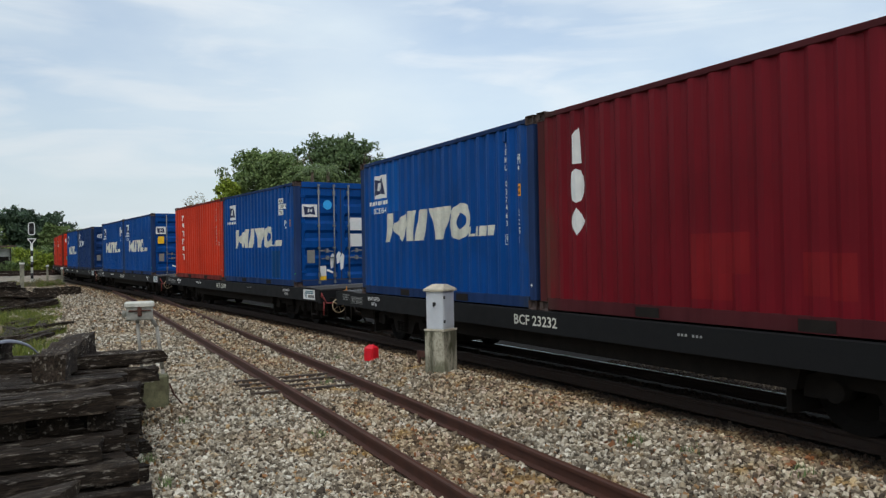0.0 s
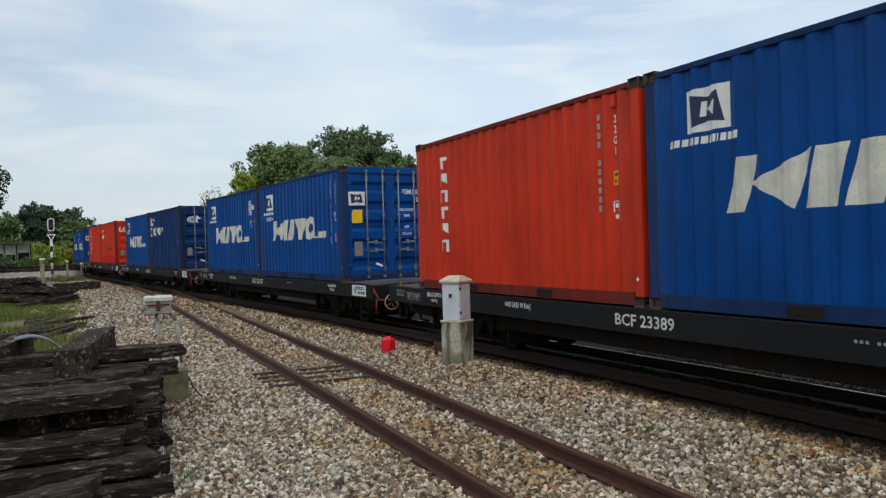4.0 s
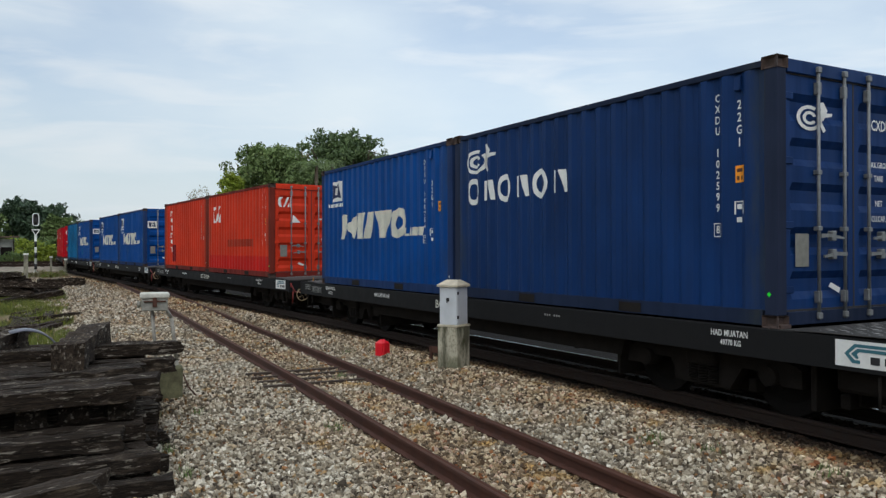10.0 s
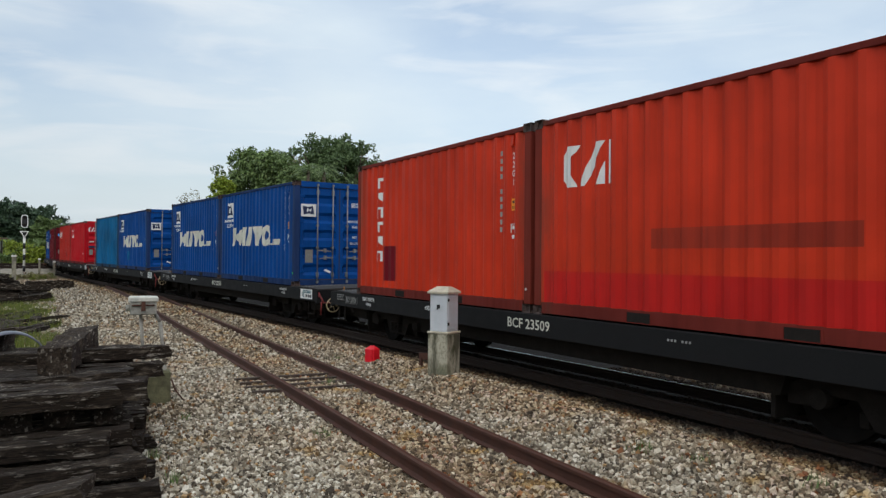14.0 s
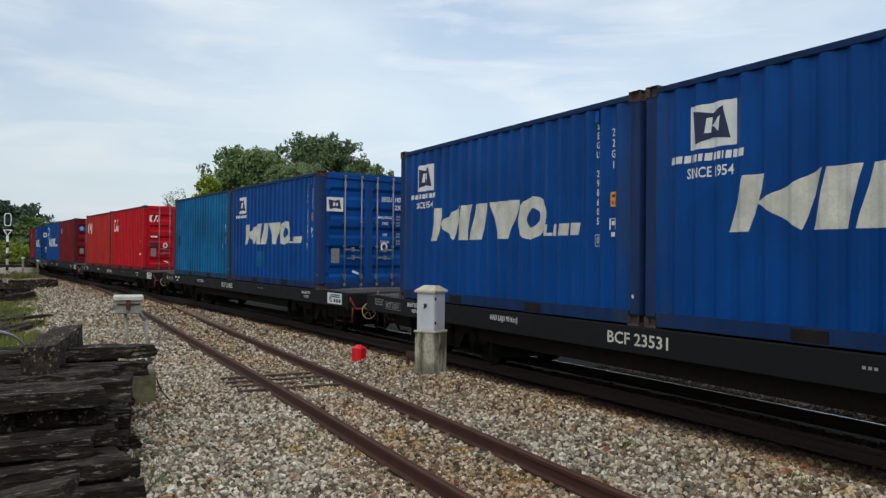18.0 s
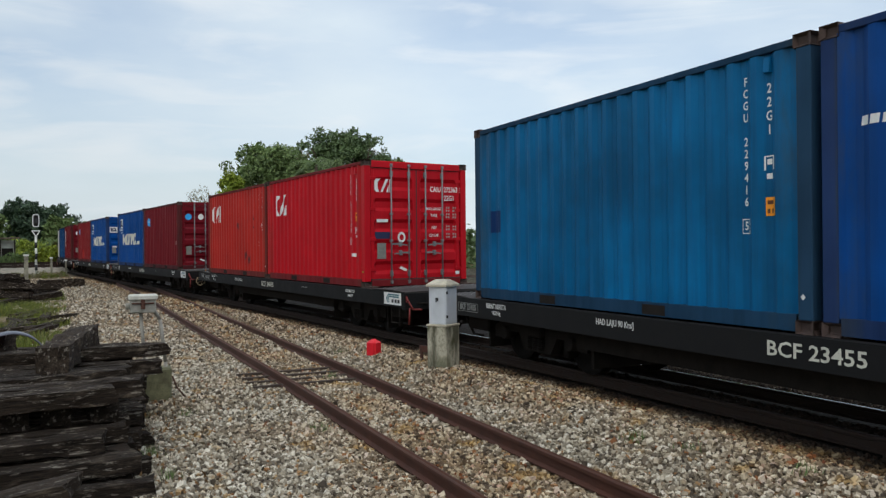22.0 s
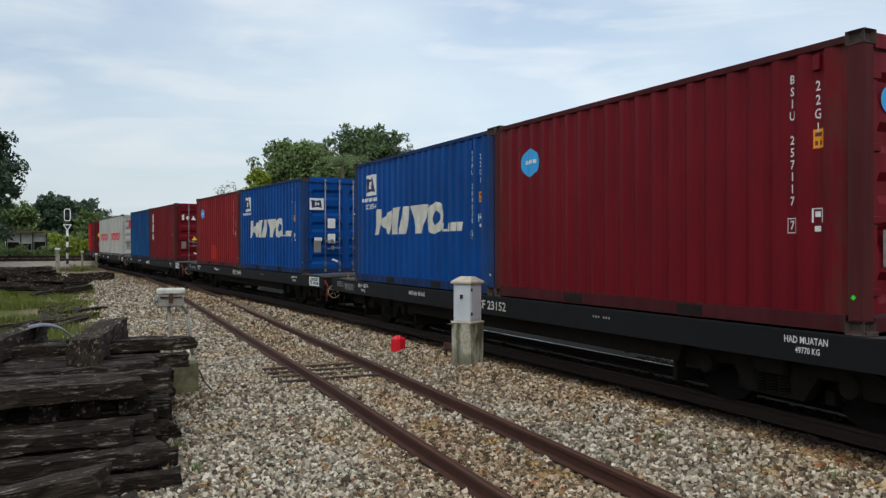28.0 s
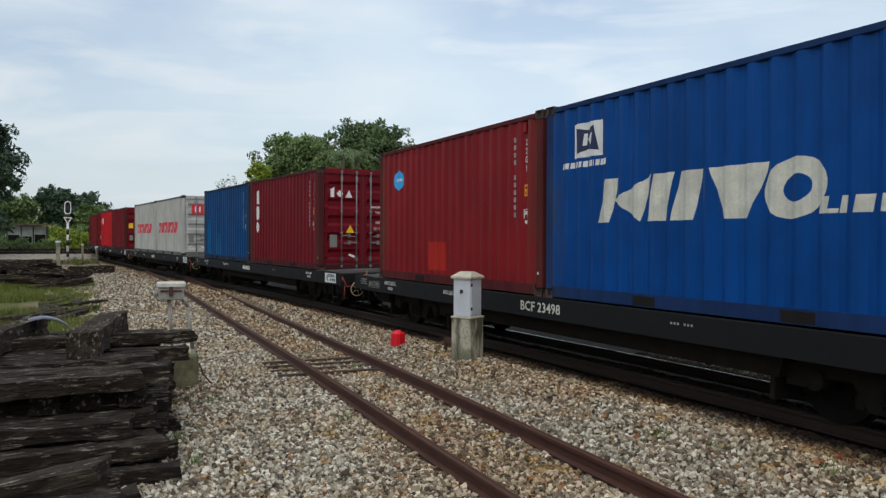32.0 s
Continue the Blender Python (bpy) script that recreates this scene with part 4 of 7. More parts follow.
        for i in range(6):
            x = -2.47 + i * 0.435
            if i % 2 == 0:
                mark("company_mark", "crest_ring", annulus(0.165, 0.10), x, 1.66)
            else:
                mark("company_mark", "crest_bar", polys([(-0.15, -0.15), (-0.08, -0.15), (-0.08, 0.15), (-0.15, 0.15)], [(-0.03, 0.15), (0.07, -0.15), (0.15, -0.15), (0.10, 0.15)]), x, 1.66)
    elif style == "cloud":
        mark("emblem", "round_sky", disc(0.205), -2.07, 1.95, M["sticker_blue"])
        mark("emblem_mark", "sky_bars", line_bars((0.04, 0.05, 0.07, 0.05), 0.055), -2.05, 1.96, W, lift=0.006)
    elif style == "strokes":
        mark("company_mark", "strokes", polys(*[slant(-2.2 + i * 0.7, -1.72 + i * 0.7 + 0.1 * (i % 2), 1.0, 1.48, 0.12) for i in range(6)]), 0.0, 0.0, M["sticker_red"])
        mark("company_mark", "stroke_cuts", polys(*[slant(-2.05 + i * 0.7, -1.9 + i * 0.7, 1.14, 1.34, 0.12) for i in range(6)]), 0.0, 0.0, P, lift=0.006)
    # serial and type code down the side
    serial = spec.get("serial", "")
    if serial:
        four, six, last = serial.split(" ")
        mark("writing", "v_" + serial, writing(column(four + " " + six + " " + last), 0.112, 0.85), spec.get("serial_x", 2.29), 1.62)
        q = 1.62 - 0.672
        mark("marking", "check_box", rects((-0.052, 0.052, 0.062, 0.07), (-0.052, 0.052, -0.07, -0.062), (-0.052, -0.045, -0.062, 0.062), (0.045, 0.052, -0.062, 0.062)), spec.get("serial_x", 2.29), q)
    elif style not in ("strokes",) and not spec.get("label_box"):
        mark("marking", "v_bars", rects(*[(-0.026, 0.026, 0.6 - i * 0.11, 0.67 - i * 0.11) for i in range(12) if i not in (4, 11)]), 2.25, 1.62, M["stencil"])
    put("vent", shape("vent", vent), P, top, m=pose(spec.get("vent_x", 2.56), 0, 0))
    if not spec.get("label_box"):
        mark("writing", "v_type", writing(column("22G1"), 0.125, 0.85), spec.get("type_x", 2.56), spec.get("type_z", 2.0))
    for x, z in spec.get("scuffs", ()):
        mark("scuff", "scuff_%.1f" % x, polys([(-0.06, 0.1), (-0.08, -0.02), (-0.03, -0.16), (0.02, -0.05), (0.09, -0.03), (0.03, 0.02), (0.02, 0.13), (-0.02, 0.05)]), x, z, M["scuff"], lift=0.002)
    if spec.get("caution", 1) > 0:
        mark("sticker", "caution", rects((-0.06, 0.06, -0.085, 0.085)), spec.get("caution_x", spec.get("type_x", 2.57)), spec.get("caution", 1.01 if style == "blocks" else 1.5), M["sticker_orange"])
        mark("marking", "caution_lines", rects((-0.04, 0.04, 0.02, 0.055), (-0.04, -0.01, -0.06, -0.02), (0.01, 0.04, -0.06, -0.02)), spec.get("caution_x", spec.get("type_x", 2.57)), spec.get("caution", 1.01 if style == "blocks" else 1.5), M["rust_print"], lift=0.005)
    mark("marking", "iso", rects((-0.06, -0.045, -0.05, 0.08), (-0.06, 0.06, 0.07, 0.08), (0.045, 0.06, -0.05, 0.08), (-0.03, 0.03, 0.0, 0.05), (-0.035, 0.035, -0.13, -0.08)), spec.get("iso_x", spec.get("type_x", 2.56)), spec.get("iso", 1.52 if style == "blocks" else 1.15))
    mark("chalk_mark", "tick", disc(0.026, 4), 2.93, 0.32, M["sticker_green"] if lead else W)
    for i, (x0, x1, z0, z1, mt) in enumerate(spec.get("patches", ())):
        mark("paint_patch", "patch_%s_%d" % (colour, hash((x0, x1, z0)) % 9999), rects((x0, x1, z0, z1)), 0.0, 0.0, M[mt], lift=0.0015)
    if spec.get("label_box"):
        for z, line, w in zip((2.17, 2.02, 1.87), spec["label_box"], (0.17, 0.27, 0.17)):
            mark("label_sheet", "sheet_%.2f" % w, rects((-0.17, 2 * w - 0.17, -0.065, 0.065)), spec.get("label_x", 2.0), z)
            mark("writing", "sheet_" + line, writing(line, 0.115, 0.8), spec.get("label_x", 2.0) - 0.17 + w, z - 0.005, M["black_paint"], lift=0.006)
    # door marks
    if lead:
        if style == "blocks":
            tag("emblem_ground", "dflag_ground", lambda bm: flat(bm, [(-0.20, -0.155), (0.20, -0.155), (0.20, 0.155), (-0.20, 0.155)]), -0.84, 1.87, W, lift=0.008)
            tag("emblem_field", "dflag_field", lambda bm: flat(bm, [(-0.13, -0.11), (0.0, -0.08), (0.15, -0.10), (0.11, 0.11), (0.0, 0.08), (-0.16, 0.11)]), -0.84, 1.87, M["navy_flag"], lift=0.011)
            tag("emblem_mark", "dflag_mark", flag_mark, -0.84, 1.87, W, lift=0.014).scale = (0.6, 0.6, 1)
        elif style == "angular":
            tag("company_mark", "owner_two", owner_two, -0.80, 2.08).scale = (0.40, 0.52, 1)
            if spec.get("ring"):
                tag("label_sheet", "door_label", rects((-0.13, 0.13, -0.032, 0.032)), -0.80, 1.36)
                tag("paint_patch", "door_patch", rects((-0.17, 0.17, -0.07, 0.07)), -0.80, 1.06, M["navy_flag"])
                mark("label_sheet", "side_label", rects((-0.12, 0.12, -0.035, 0.035)), 2.42, 0.66)
            else:
                tag("marking", "triangle_sticker", polys([(-0.12, -0.1), (0.12, -0.1), (-0.1, 0.12)]), -0.45, 1.62)
        elif style == "crest":
            tag("emblem", "wave_horse", wave_horse, -0.62, 2.03).scale = (0.66, 0.66, 1)
        elif style == "stack":
            tag("company_mark", "stack_door", polys([(-0.3, -0.1), (-0.2, -0.1), (-0.2, 0.16), (-0.3, 0.1)], [(-0.14, -0.01), (-0.05, -0.1), (0.04, -0.01), (-0.05, 0.09)], [(0.1, -0.1), (0.3, -0.1), (0.2, 0.09)]), -0.6, 1.95)
            tag("sticker", "stack_caution", polys([(-0.12, -0.1), (0.12, -0.1), (0.0, 0.1)]), -0.36, 1.05, M["sticker_yellow"])
        elif style == "cloud":
            tag("emblem", "round_sky_d", disc(0.16), -0.83, 2.02, M["sticker_blue"])
            tag("marking", "small_round", disc(0.11), -0.36, 2.02)
        if style == "strokes":
            tag("emblem", "red_square", rects((-0.26, 0.26, -0.22, 0.22)), -0.55, 2.0, M["sticker_red"])
            tag("emblem_mark", "square_bars", rects((-0.12, -0.05, -0.12, 0.12), (0.05, 0.12, -0.12, 0.12)), -0.55, 2.0, W, lift=0.012)
        if serial:
            four, six, last = serial.split(" ")
            tag("writing", "", writing(four, 0.155, 0.75), 0.46, 2.03)
            tag("writing", "", writing(six, 0.155, 0.75), 0.84, 2.03)
            tag("writing", "", writing(last, 0.155, 0.75), 1.08, 2.03)
            tag("writing", "", writing("22G1", 0.155, 0.75), 0.80, 1.85)
        for z, word in ((1.62, "MAX.GROSS"), (1.48, "TARE"), (1.22, "NET"), (1.06, "CU.CAP.")):
            tag("writing", "", writing(word, 0.085, 0.8), 0.42, z)
            tag("marking", "weights", rects(*[(-0.13 + i * 0.055, -0.098 + i * 0.055, q, q + 0.038) for i in range(5) if i != 2 for q in (0.012, -0.05)]), 0.85, z, M["stencil"])
        tag("data_plate", "data_plate", rects((-0.10, 0.10, -0.16, 0.16)), -0.82, 0.74, M["grey_plate"])
        if spec.get("yellow"):
            tag("sticker", "hazard_sheet", rects((-0.13, 0.13, -0.15, 0.15)), -0.84, 1.47, M["sticker_yellow"], "curled yellow hazard sheet")
        if spec.get("papers"):
            for y, z, h in ((-0.42, 1.36, 0.13), (-0.42, 0.95, 0.13), (-0.8, 0.93, 0.05)):
                tag("sticker", "paper_%.2f" % h, rects((-0.11, 0.11, -h, h)), y, z)
        if spec.get("torn"):
            for y, z, h in ((-0.25, 0.62, 0.2), (-0.08, 0.70, 0.16), (0.02, 0.6, 0.22)):
                tag("torn_paper", "torn_%.2f" % h, polys([(-0.05, -h), (0.02, -h * 0.8), (0.06, h * 0.7), (0.0, h), (-0.06, h * 0.4)]), y, z)
            tag("sticker", "seal_sheet", rects((-0.10, 0.10, -0.16, 0.16)), -0.52, 0.34)
            tag("sticker", "seal_foot", rects((-0.10, 0.10, -0.05, 0.05)), -0.52, 0.20, M["sticker_yellow"], lift=0.012)
            tag("emblem", "round_sky_d", disc(0.12), -0.36, 2.02, M["sticker_blue"])
            tag("data_sheet", "white_sheet", rects((-0.17, 0.17, -0.16, 0.16)), 0.42, 1.55, W, lift=0.006)
            tag("data_sheet", "white_sheet", rects((-0.17, 0.17, -0.16, 0.16)), 0.42, 1.14, W, lift=0.006)
            tag("data_sheet", "white_sheet", rects((-0.17, 0.17, -0.16, 0.16)), 0.85, 1.55, W, lift=0.006)
            tag("data_sheet", "white_sheet", rects((-0.17, 0.17, -0.16, 0.16)), 0.85, 1.14, W, lift=0.006)
        if spec.get("ring"):
            tag("marking", "oval_ring", annulus(0.09, 0.05), spec["ring"][0], spec["ring"][1])
        tag("marking", "small_label", rects((-0.05, 0.05, -0.035, 0.035)), 1.0, 0.26)
        tag("marking", "scrape", polys([(-0.09, 0.02), (0.08, -0.05), (0.10, 0.0), (-0.05, 0.06)]), -0.33, 0.36)
    return tagged(top, "%s corrugated shipping container %s" % (COLOUR_WORD[colour], spec["note"]), "shipping container", "containers on the goods train")


M["scuff"] = plain("dark_scuff", srgb(104, 34, 40), 0.7, 0, 0.4, 14)
M["rust_print"] = plain("dark_print", srgb(96, 50, 20), 0.6, 0, 0.1)
M["navy_flag"] = plain("navy_emblem", srgb(24, 34, 72), 0.6, 0, 0.1)
N_BLOCKS, N_PLAIN = "with white blocks and a flag emblem", "with small white markings"
CARGO = [
    (dict(colour="maroon", style="stack", patches=((-0.41, 0.32, 0.52, 0.92, "brick"), (-0.41, 0.12, 0.26, 0.52, "brick"), (0.88, 1.13, 0.34, 0.72, "brick"), (1.16, 1.39, 0.31, 0.71, "brick")), note="with three stacked white marks"), dict(colour="blue", style="blocks", patches=((-2.52, -1.3, 1.56, 2.46, "blue_bright"),), serial="TEMU 037463 9", caution=1.62, iso=2.03, type_x=2.64, type_z=1.12, vent_x=2.3, note="with a faded bright blue patch")),
    (dict(colour="blue", style="blocks", since=False, label_box=("KMTU", "739287 4", "22G1"), serial="", torn=True, caution=1.58, iso=1.58, iso_x=2.26, patches=((1.2, 1.9, 0.2, 0.9, "deep_blue"),), note="with torn papers on its doors", rust_end=1), dict(colour="orange", style="spelled", note="with white letters down its side", worn=False)),
    (dict(colour="blue", style="blocks", serial="TEMU 039085 6", yellow=True, note="with a yellow sheet on the door"), dict(colour="blue", style="blocks", since=False, label_box=("KMTU", "717204 0", "22G1"), label_x=2.15, caution=1.58, iso=1.58, iso_x=2.26, note=N_BLOCKS)),
    (dict(colour="navy", style="crest", serial="CXDU 102599 8", caution=1.5, note="with a curled white crest"), dict(colour="blue", style="blocks", since=False, serial="DFSU 188754 7", serial_x=2.0, type_x=2.27, type_z=1.72, caution_x=2.56, caution=1.5, iso=1.05, vent_x=2.27, note=N_BLOCKS)),
    (dict(colour="orange", style="angular", serial="CAIU 249892 8", caution=1.55, patches=((-0.85, 1.6, 0.86, 1.08, "orange_faded"), (-2.8, 2.8, 0.17, 0.58, "vivid")), note="with a bold angular white mark"), dict(colour="orange", style="spelled", patches=((-1.75, -1.3, 0.3, 0.95, "maroon"),), note="with white letters down its side")),
    (dict(colour="blue", style="blocks", serial="SEGU 242335 6", caution=1.5, iso=1.2, note=N_BLOCKS), dict(colour="blue", style="blocks", serial="SEGU 298605 0", caution=1.42, iso=1.12, vent_x=2.3, note=N_BLOCKS)),
    (dict(colour="blue", style="blocks", since=False, serial="SEGU 187681 0", ring=(0.40, 0.95), caution=1.6, iso=1.28, patches=((-0.9, -0.4, 0.42, 0.82, "teal"),), note="with a faded teal patch below"), dict(colour="teal", style="plain", serial="FCGU 229416 5", caution=1.12, iso=1.5, patches=((-2.55, -2.25, 1.0, 1.32, "navy"),), note="with a small navy patch")),
    (dict(colour="red", style="angular", serial="CAIU 272363 3", ring=(-0.36, 1.02), caution=1.45, note="with a bold angular white mark", worn=False), dict(colour="coral", style="angular", serial="CAIU 248351 1", caution=-9, iso=1.42, scuffs=((1.83, 1.42), (1.85, 1.66), (0.32, 1.5), (1.1, 0.62), (1.4, 0.5)), note="with an angular white mark, rusty edges")),
    (dict(colour="maroon", style="cloud", serial="BSIU 257117 7", caution=1.72, iso=1.02, note="with a round sky-blue emblem"), dict(colour="blue", style="blocks", serial="BEAU 284038 4", caution=1.55, iso=1.2, vent_x=2.3, note=N_BLOCKS)),
    (dict(colour="blue", style="blocks", since=False, serial="OFSU 188471 0", papers=True, caution=1.5, iso=1.02, serial_x=2.02, type_x=2.27, type_z=1.72, patches=((2.53, 2.70, 0.52, 0.95, "blue_bright"),), note="with papers stuck on its doors"), dict(colour="brick", style="cloud", patches=((-0.7, 0.0, 0.25, 0.75, "coral"),), note="with a sky-blue emblem and rust runs")),
    (dict(colour="maroon", style="stack", note="with white marks on its door"), dict(colour="deep_blue", style="plain", patches=((-2.5, -2.15, 0.2, 1.5, "teal"), (-1.3, -0.55, 0.2, 0.95, "teal")), note="with a lighter blue patch")),
    (dict(colour="white_box", style="strokes", note="with red stroke lettering", worn=False), dict(colour="white_box", style="strokes", note="with red stroke lettering", worn=False)),
    (dict(colour="maroon", style="plain", yellow=True, note=N_PLAIN), dict(colour="red", style="angular", note="with a small angular white mark", worn=False)),
    (dict(colour="brick", style="plain", note=N_PLAIN), dict(colour="maroon", style="plain", note=N_PLAIN)),
    (dict(colour="maroon", style="plain", note=N_PLAIN), dict(colour="brick", style="plain", note=N_PLAIN)),
]
NUMBERS = ("BCF 23232", "BCF 23389", "BCF 23157", "BCF 23372", "BCF 23509", "BCF 23531", "BCF 23455", "BCF 24065", "BCF 23152", "BCF 23498", "", "", "", "", "")


# ---- container flat wagons ----
NOSE, TAIL = 7.70, -7.38


def side_sill(bm):
    prism(bm, [(-1.30, 0.66), (-1.22, 0.66), (-1.22, 0.675), (-1.285, 0.68), (-1.285, 0.92), (-1.16, 0.925), (-1.16, 0.94), (-1.30, 0.94)], "x", TAIL + 0.08, NOSE - 0.08)


def centre_beam(bm):
    prism(bm, [(-7.2, 0.60), (-5.8, 0.60), (-3.2, 0.34), (3.2, 0.34), (5.8, 0.60), (7.4, 0.60), (7.4, 0.88), (-7.2, 0.88)], "y", -0.30, 0.30)


def cross_beam(bm):
    box(bm, -0.05, 0.05, -1.26, 1.26, 0.70, 0.90)


def headstock(bm, x0, x1):
    box(bm, x0, x1, -1.30, 1.30, 0.62, 0.925, 0.01)
    for y in (-0.8, 0.8):
        box(bm, x0 - 0.01, x1 + 0.012, y - 0.06, y + 0.06, 0.66, 0.88)


def end_plate(bm, sign):
    """Chequered end platform that falls away towards the outer corners."""
    if sign > 0:
        a, b, c = 6.14, 7.16, NOSE
    else:
        a, b, c = -6.14, -6.95, TAIL
    n = 10
    rows = []
    for i in range(n + 1):
        y = -1.285 + 2.57 * i / n
        rise = 0.035 * max(0.0, 1 - (abs(y) / 1.3) ** 2)
        rows.append([bm.verts.new(p) for p in ((a, y, 0.945), (a + (b - a) * 0.35, y, 0.96 + rise), (b, y, 0.965 + rise), (c, y, 0.945 + rise * 0.6), (c, y, 0.925))])
    for p, q in zip(rows, rows[1:]):
        for j in range(4):
            bm.faces.new((p[j], p[j + 1], q[j + 1], q[j]))
    thicken(bm, 0.006 * sign)


def tread_bumps(bm, sign):
    for i in range(9):
        for j in range(22):
            x = sign * (6.52 + i * 0.075)
            y = -1.2 + j * 0.113 + 0.05 * (i % 2)
            rise = 0.035 * max(0.0, 1 - (abs(y) / 1.3) ** 2)
            d = 0.018 if (i + j) % 2 else -0.018
            z = 0.963 + rise
            vs = [bm.verts.new((x + u, y + v, z + h)) for u, v, h in ((-0.022, -d, 0), (0.022, d, 0), (0.018, d + 0.012, 0), (-0.026, -d + 0.012, 0), (0, 0.006, 0.006))]
            for k in range(4):
                bm.faces.new((vs[k], vs[(k + 1) % 4], vs[4]))


def coupler(bm, sign):
    x = NOSE if sign > 0 else TAIL
    box(bm, min(x, x + sign * 0.32), max(x, x + sign * 0.32), -0.09, 0.09, 0.62, 0.82, 0.02)
    prism(bm, [(x + sign * 0.14, -0.20), (x + sign * 0.20, -0.22), (x + sign * 0.30, -0.08), (x + sign * 0.26, 0.16), (x + sign * 0.14, 0.18)], "z", 0.58, 0.86)
    tube(bm, (x, -0.52, 0.66), (x + sign * 0.2, -0.5, 0.42), 0.022, 6)
    tube(bm, (x + sign * 0.2, -0.5, 0.42), (x + sign * 0.34, -0.3, 0.36), 0.022, 6)


def coupler_chain(bm):
    rng = random.Random(3)
    for i in range(9):
        ring(bm, (NOSE + 0.13 + rng.uniform(-0.03, 0.03), -0.70 + rng.uniform(-0.05, 0.05), 0.90 - 0.019 * i), (rng.uniform(-1, 1), 1, rng.uniform(-0.8, 0.8)), 0.03, 0.012, 10, 5)
    tube(bm, (NOSE + 0.12, -0.74, 0.74), (NOSE + 0.15, -0.68, 0.86), 0.03, 8)
    tube(bm, (NOSE + 0.12, -0.69, 0.88), (NOSE + 0.12, -0.69, 1.0), 0.014, 6)


def brake_pipe(bm):
    bar(bm, [(NOSE + 0.02, -1.24, 0.80), (NOSE + 0.10, -1.18, 0.64), (NOSE + 0.42, -1.18, 0.66)], 0.018, 6)
    bar(bm, [(NOSE + 0.06, -1.22, 0.66), (NOSE + 0.03, -1.22, 0.36)], 0.018, 6)
    prism(bm, [(NOSE - 0.16, 0.90), (NOSE - 0.04, 0.92), (NOSE + 0.06, 0.80), (NOSE + 0.02, 0.76)], "y", -1.27, -1.24)


def handwheel(bm):
    c = (TAIL - 0.06, -1.22, 0.63)
    ring(bm, c, (1, 0.1, 0), 0.15, 0.009, 28, 6)
    for i in range(5):
        a = i * math.tau / 5
        tube(bm, c, (c[0] - 0.014 * math.cos(a), c[1] + 0.145 * math.cos(a), c[2] + 0.145 * math.sin(a)), 0.006, 5)
    tube(bm, (c[0] - 0.03, c[1], c[2]), (c[0] + 0.2, c[1] + 0.02, c[2]), 0.018, 8)


def twist_lock(bm):
    box(bm, -0.10, 0.10, -0.02, 0.14, 0.0, 0.045, 0.006)
    tube(bm, (0, -0.04, -0.05), (0, -0.04, 0.02), 0.02, 6)


def bogie_frame(bm):
    """One cast side frame of a three-piece bogie, along x, at y = 0."""
    pts = [(-1.20, 0.34), (-1.20, 0.52), (-1.0, 0.60), (-0.55, 0.66), (0.55, 0.66), (1.0, 0.60), (1.20, 0.52), (1.20, 0.34), (0.98, 0.34), (0.86, 0.46), (0.50, 0.46), (0.34, 0.22), (-0.34, 0.22), (-0.50, 0.46), (-0.86, 0.46), (-0.98, 0.34)]
    prism(bm, pts, "y", -0.07, 0.07)
    for x in (-0.14, 0.0, 0.14):
        n = 6
        for i in range(n):
            ring(bm, (x, -0.09, 0.27 + i * 0.03), (0, 0, 1), 0.05, 0.011, 10, 4)
    for x in (-0.85, 0.85):
        tube(bm, (x, -0.13, 0.43), (x, 0.06, 0.43), 0.10, 12)


def bolster(bm):
    box(bm, -0.2, 0.2, -0.95, 0.95, 0.44, 0.66, 0.02)
    box(bm, -0.36, 0.36, -0.46, 0.46, 0.14, 0.46, 0.02)


def bogie_end_beam(bm):
    box(bm, -0.03, 0.03, -0.9, 0.9, 0.16, 0.66, 0.01)


def wheelset(bm):
    """Two flanged wheels on an axle, about the origin, axle along y."""
    tube(bm, (0, -0.86, 0), (0, 0.86, 0), 0.065, 10)
    for s in (-1, 1):
        n = 28
        prof = [(0.09, -0.05), (0.30, -0.018), (0.36, -0.05), (0.425, -0.05), (0.428, 0.045), (0.452, 0.062), (0.44, 0.075), (0.36, 0.07), (0.30, 0.012), (0.09, 0.05)]
        rows = [[bm.verts.new((r * math.cos(i * math.tau / n), s * (0.535 - w), r * math.sin(i * math.tau / n))) for r, w in prof] for i in range(n)]
        for i in range(n):
            for j in range(len(prof) - 1):
                bm.faces.new((rows[i][j], rows[i][j + 1], rows[(i + 1) % n][j + 1], rows[(i + 1) % n][j]))
        for k in range(3):
            a = k * math.tau / 3
            tube(bm, (0.2 * math.cos(a), s * 0.56, 0.2 * math.sin(a)), (0.2 * math.cos(a), s * 0.58, 0.2 * math.sin(a)), 0.03, 6)


def brake_rod(bm):
    bar(bm, [(-3.6, -0.75, 0.42), (3.6, -0.75, 0.42)], 0.02, 6)
    tube(bm, (-1.1, -0.5, 0.52), (-0.2, -0.5, 0.52), 0.16, 12)
    box(bm, 0.7, 1.5, -0.9, -0.45, 0.42, 0.66, 0.03)
    for x in (-2.6, 2.6):
        box(bm, x - 0.03, x + 0.03, -0.80, 0.8, 0.36, 0.66)


def brake_beam(bm):
    """Brake beam, hangers and shoes across a bogie; z from the rail."""
    box(bm, -0.05, 0.05, -0.74, 0.74, 0.20, 0.34, 0.01)
    box(bm, -0.03, 0.03, -0.46, 0.46, 0.34, 0.62)
    for y in (-0.56, 0.56):
        box(bm, -0.07, 0.07, y - 0.05, y + 0.05, 0.22, 0.62, 0.015)


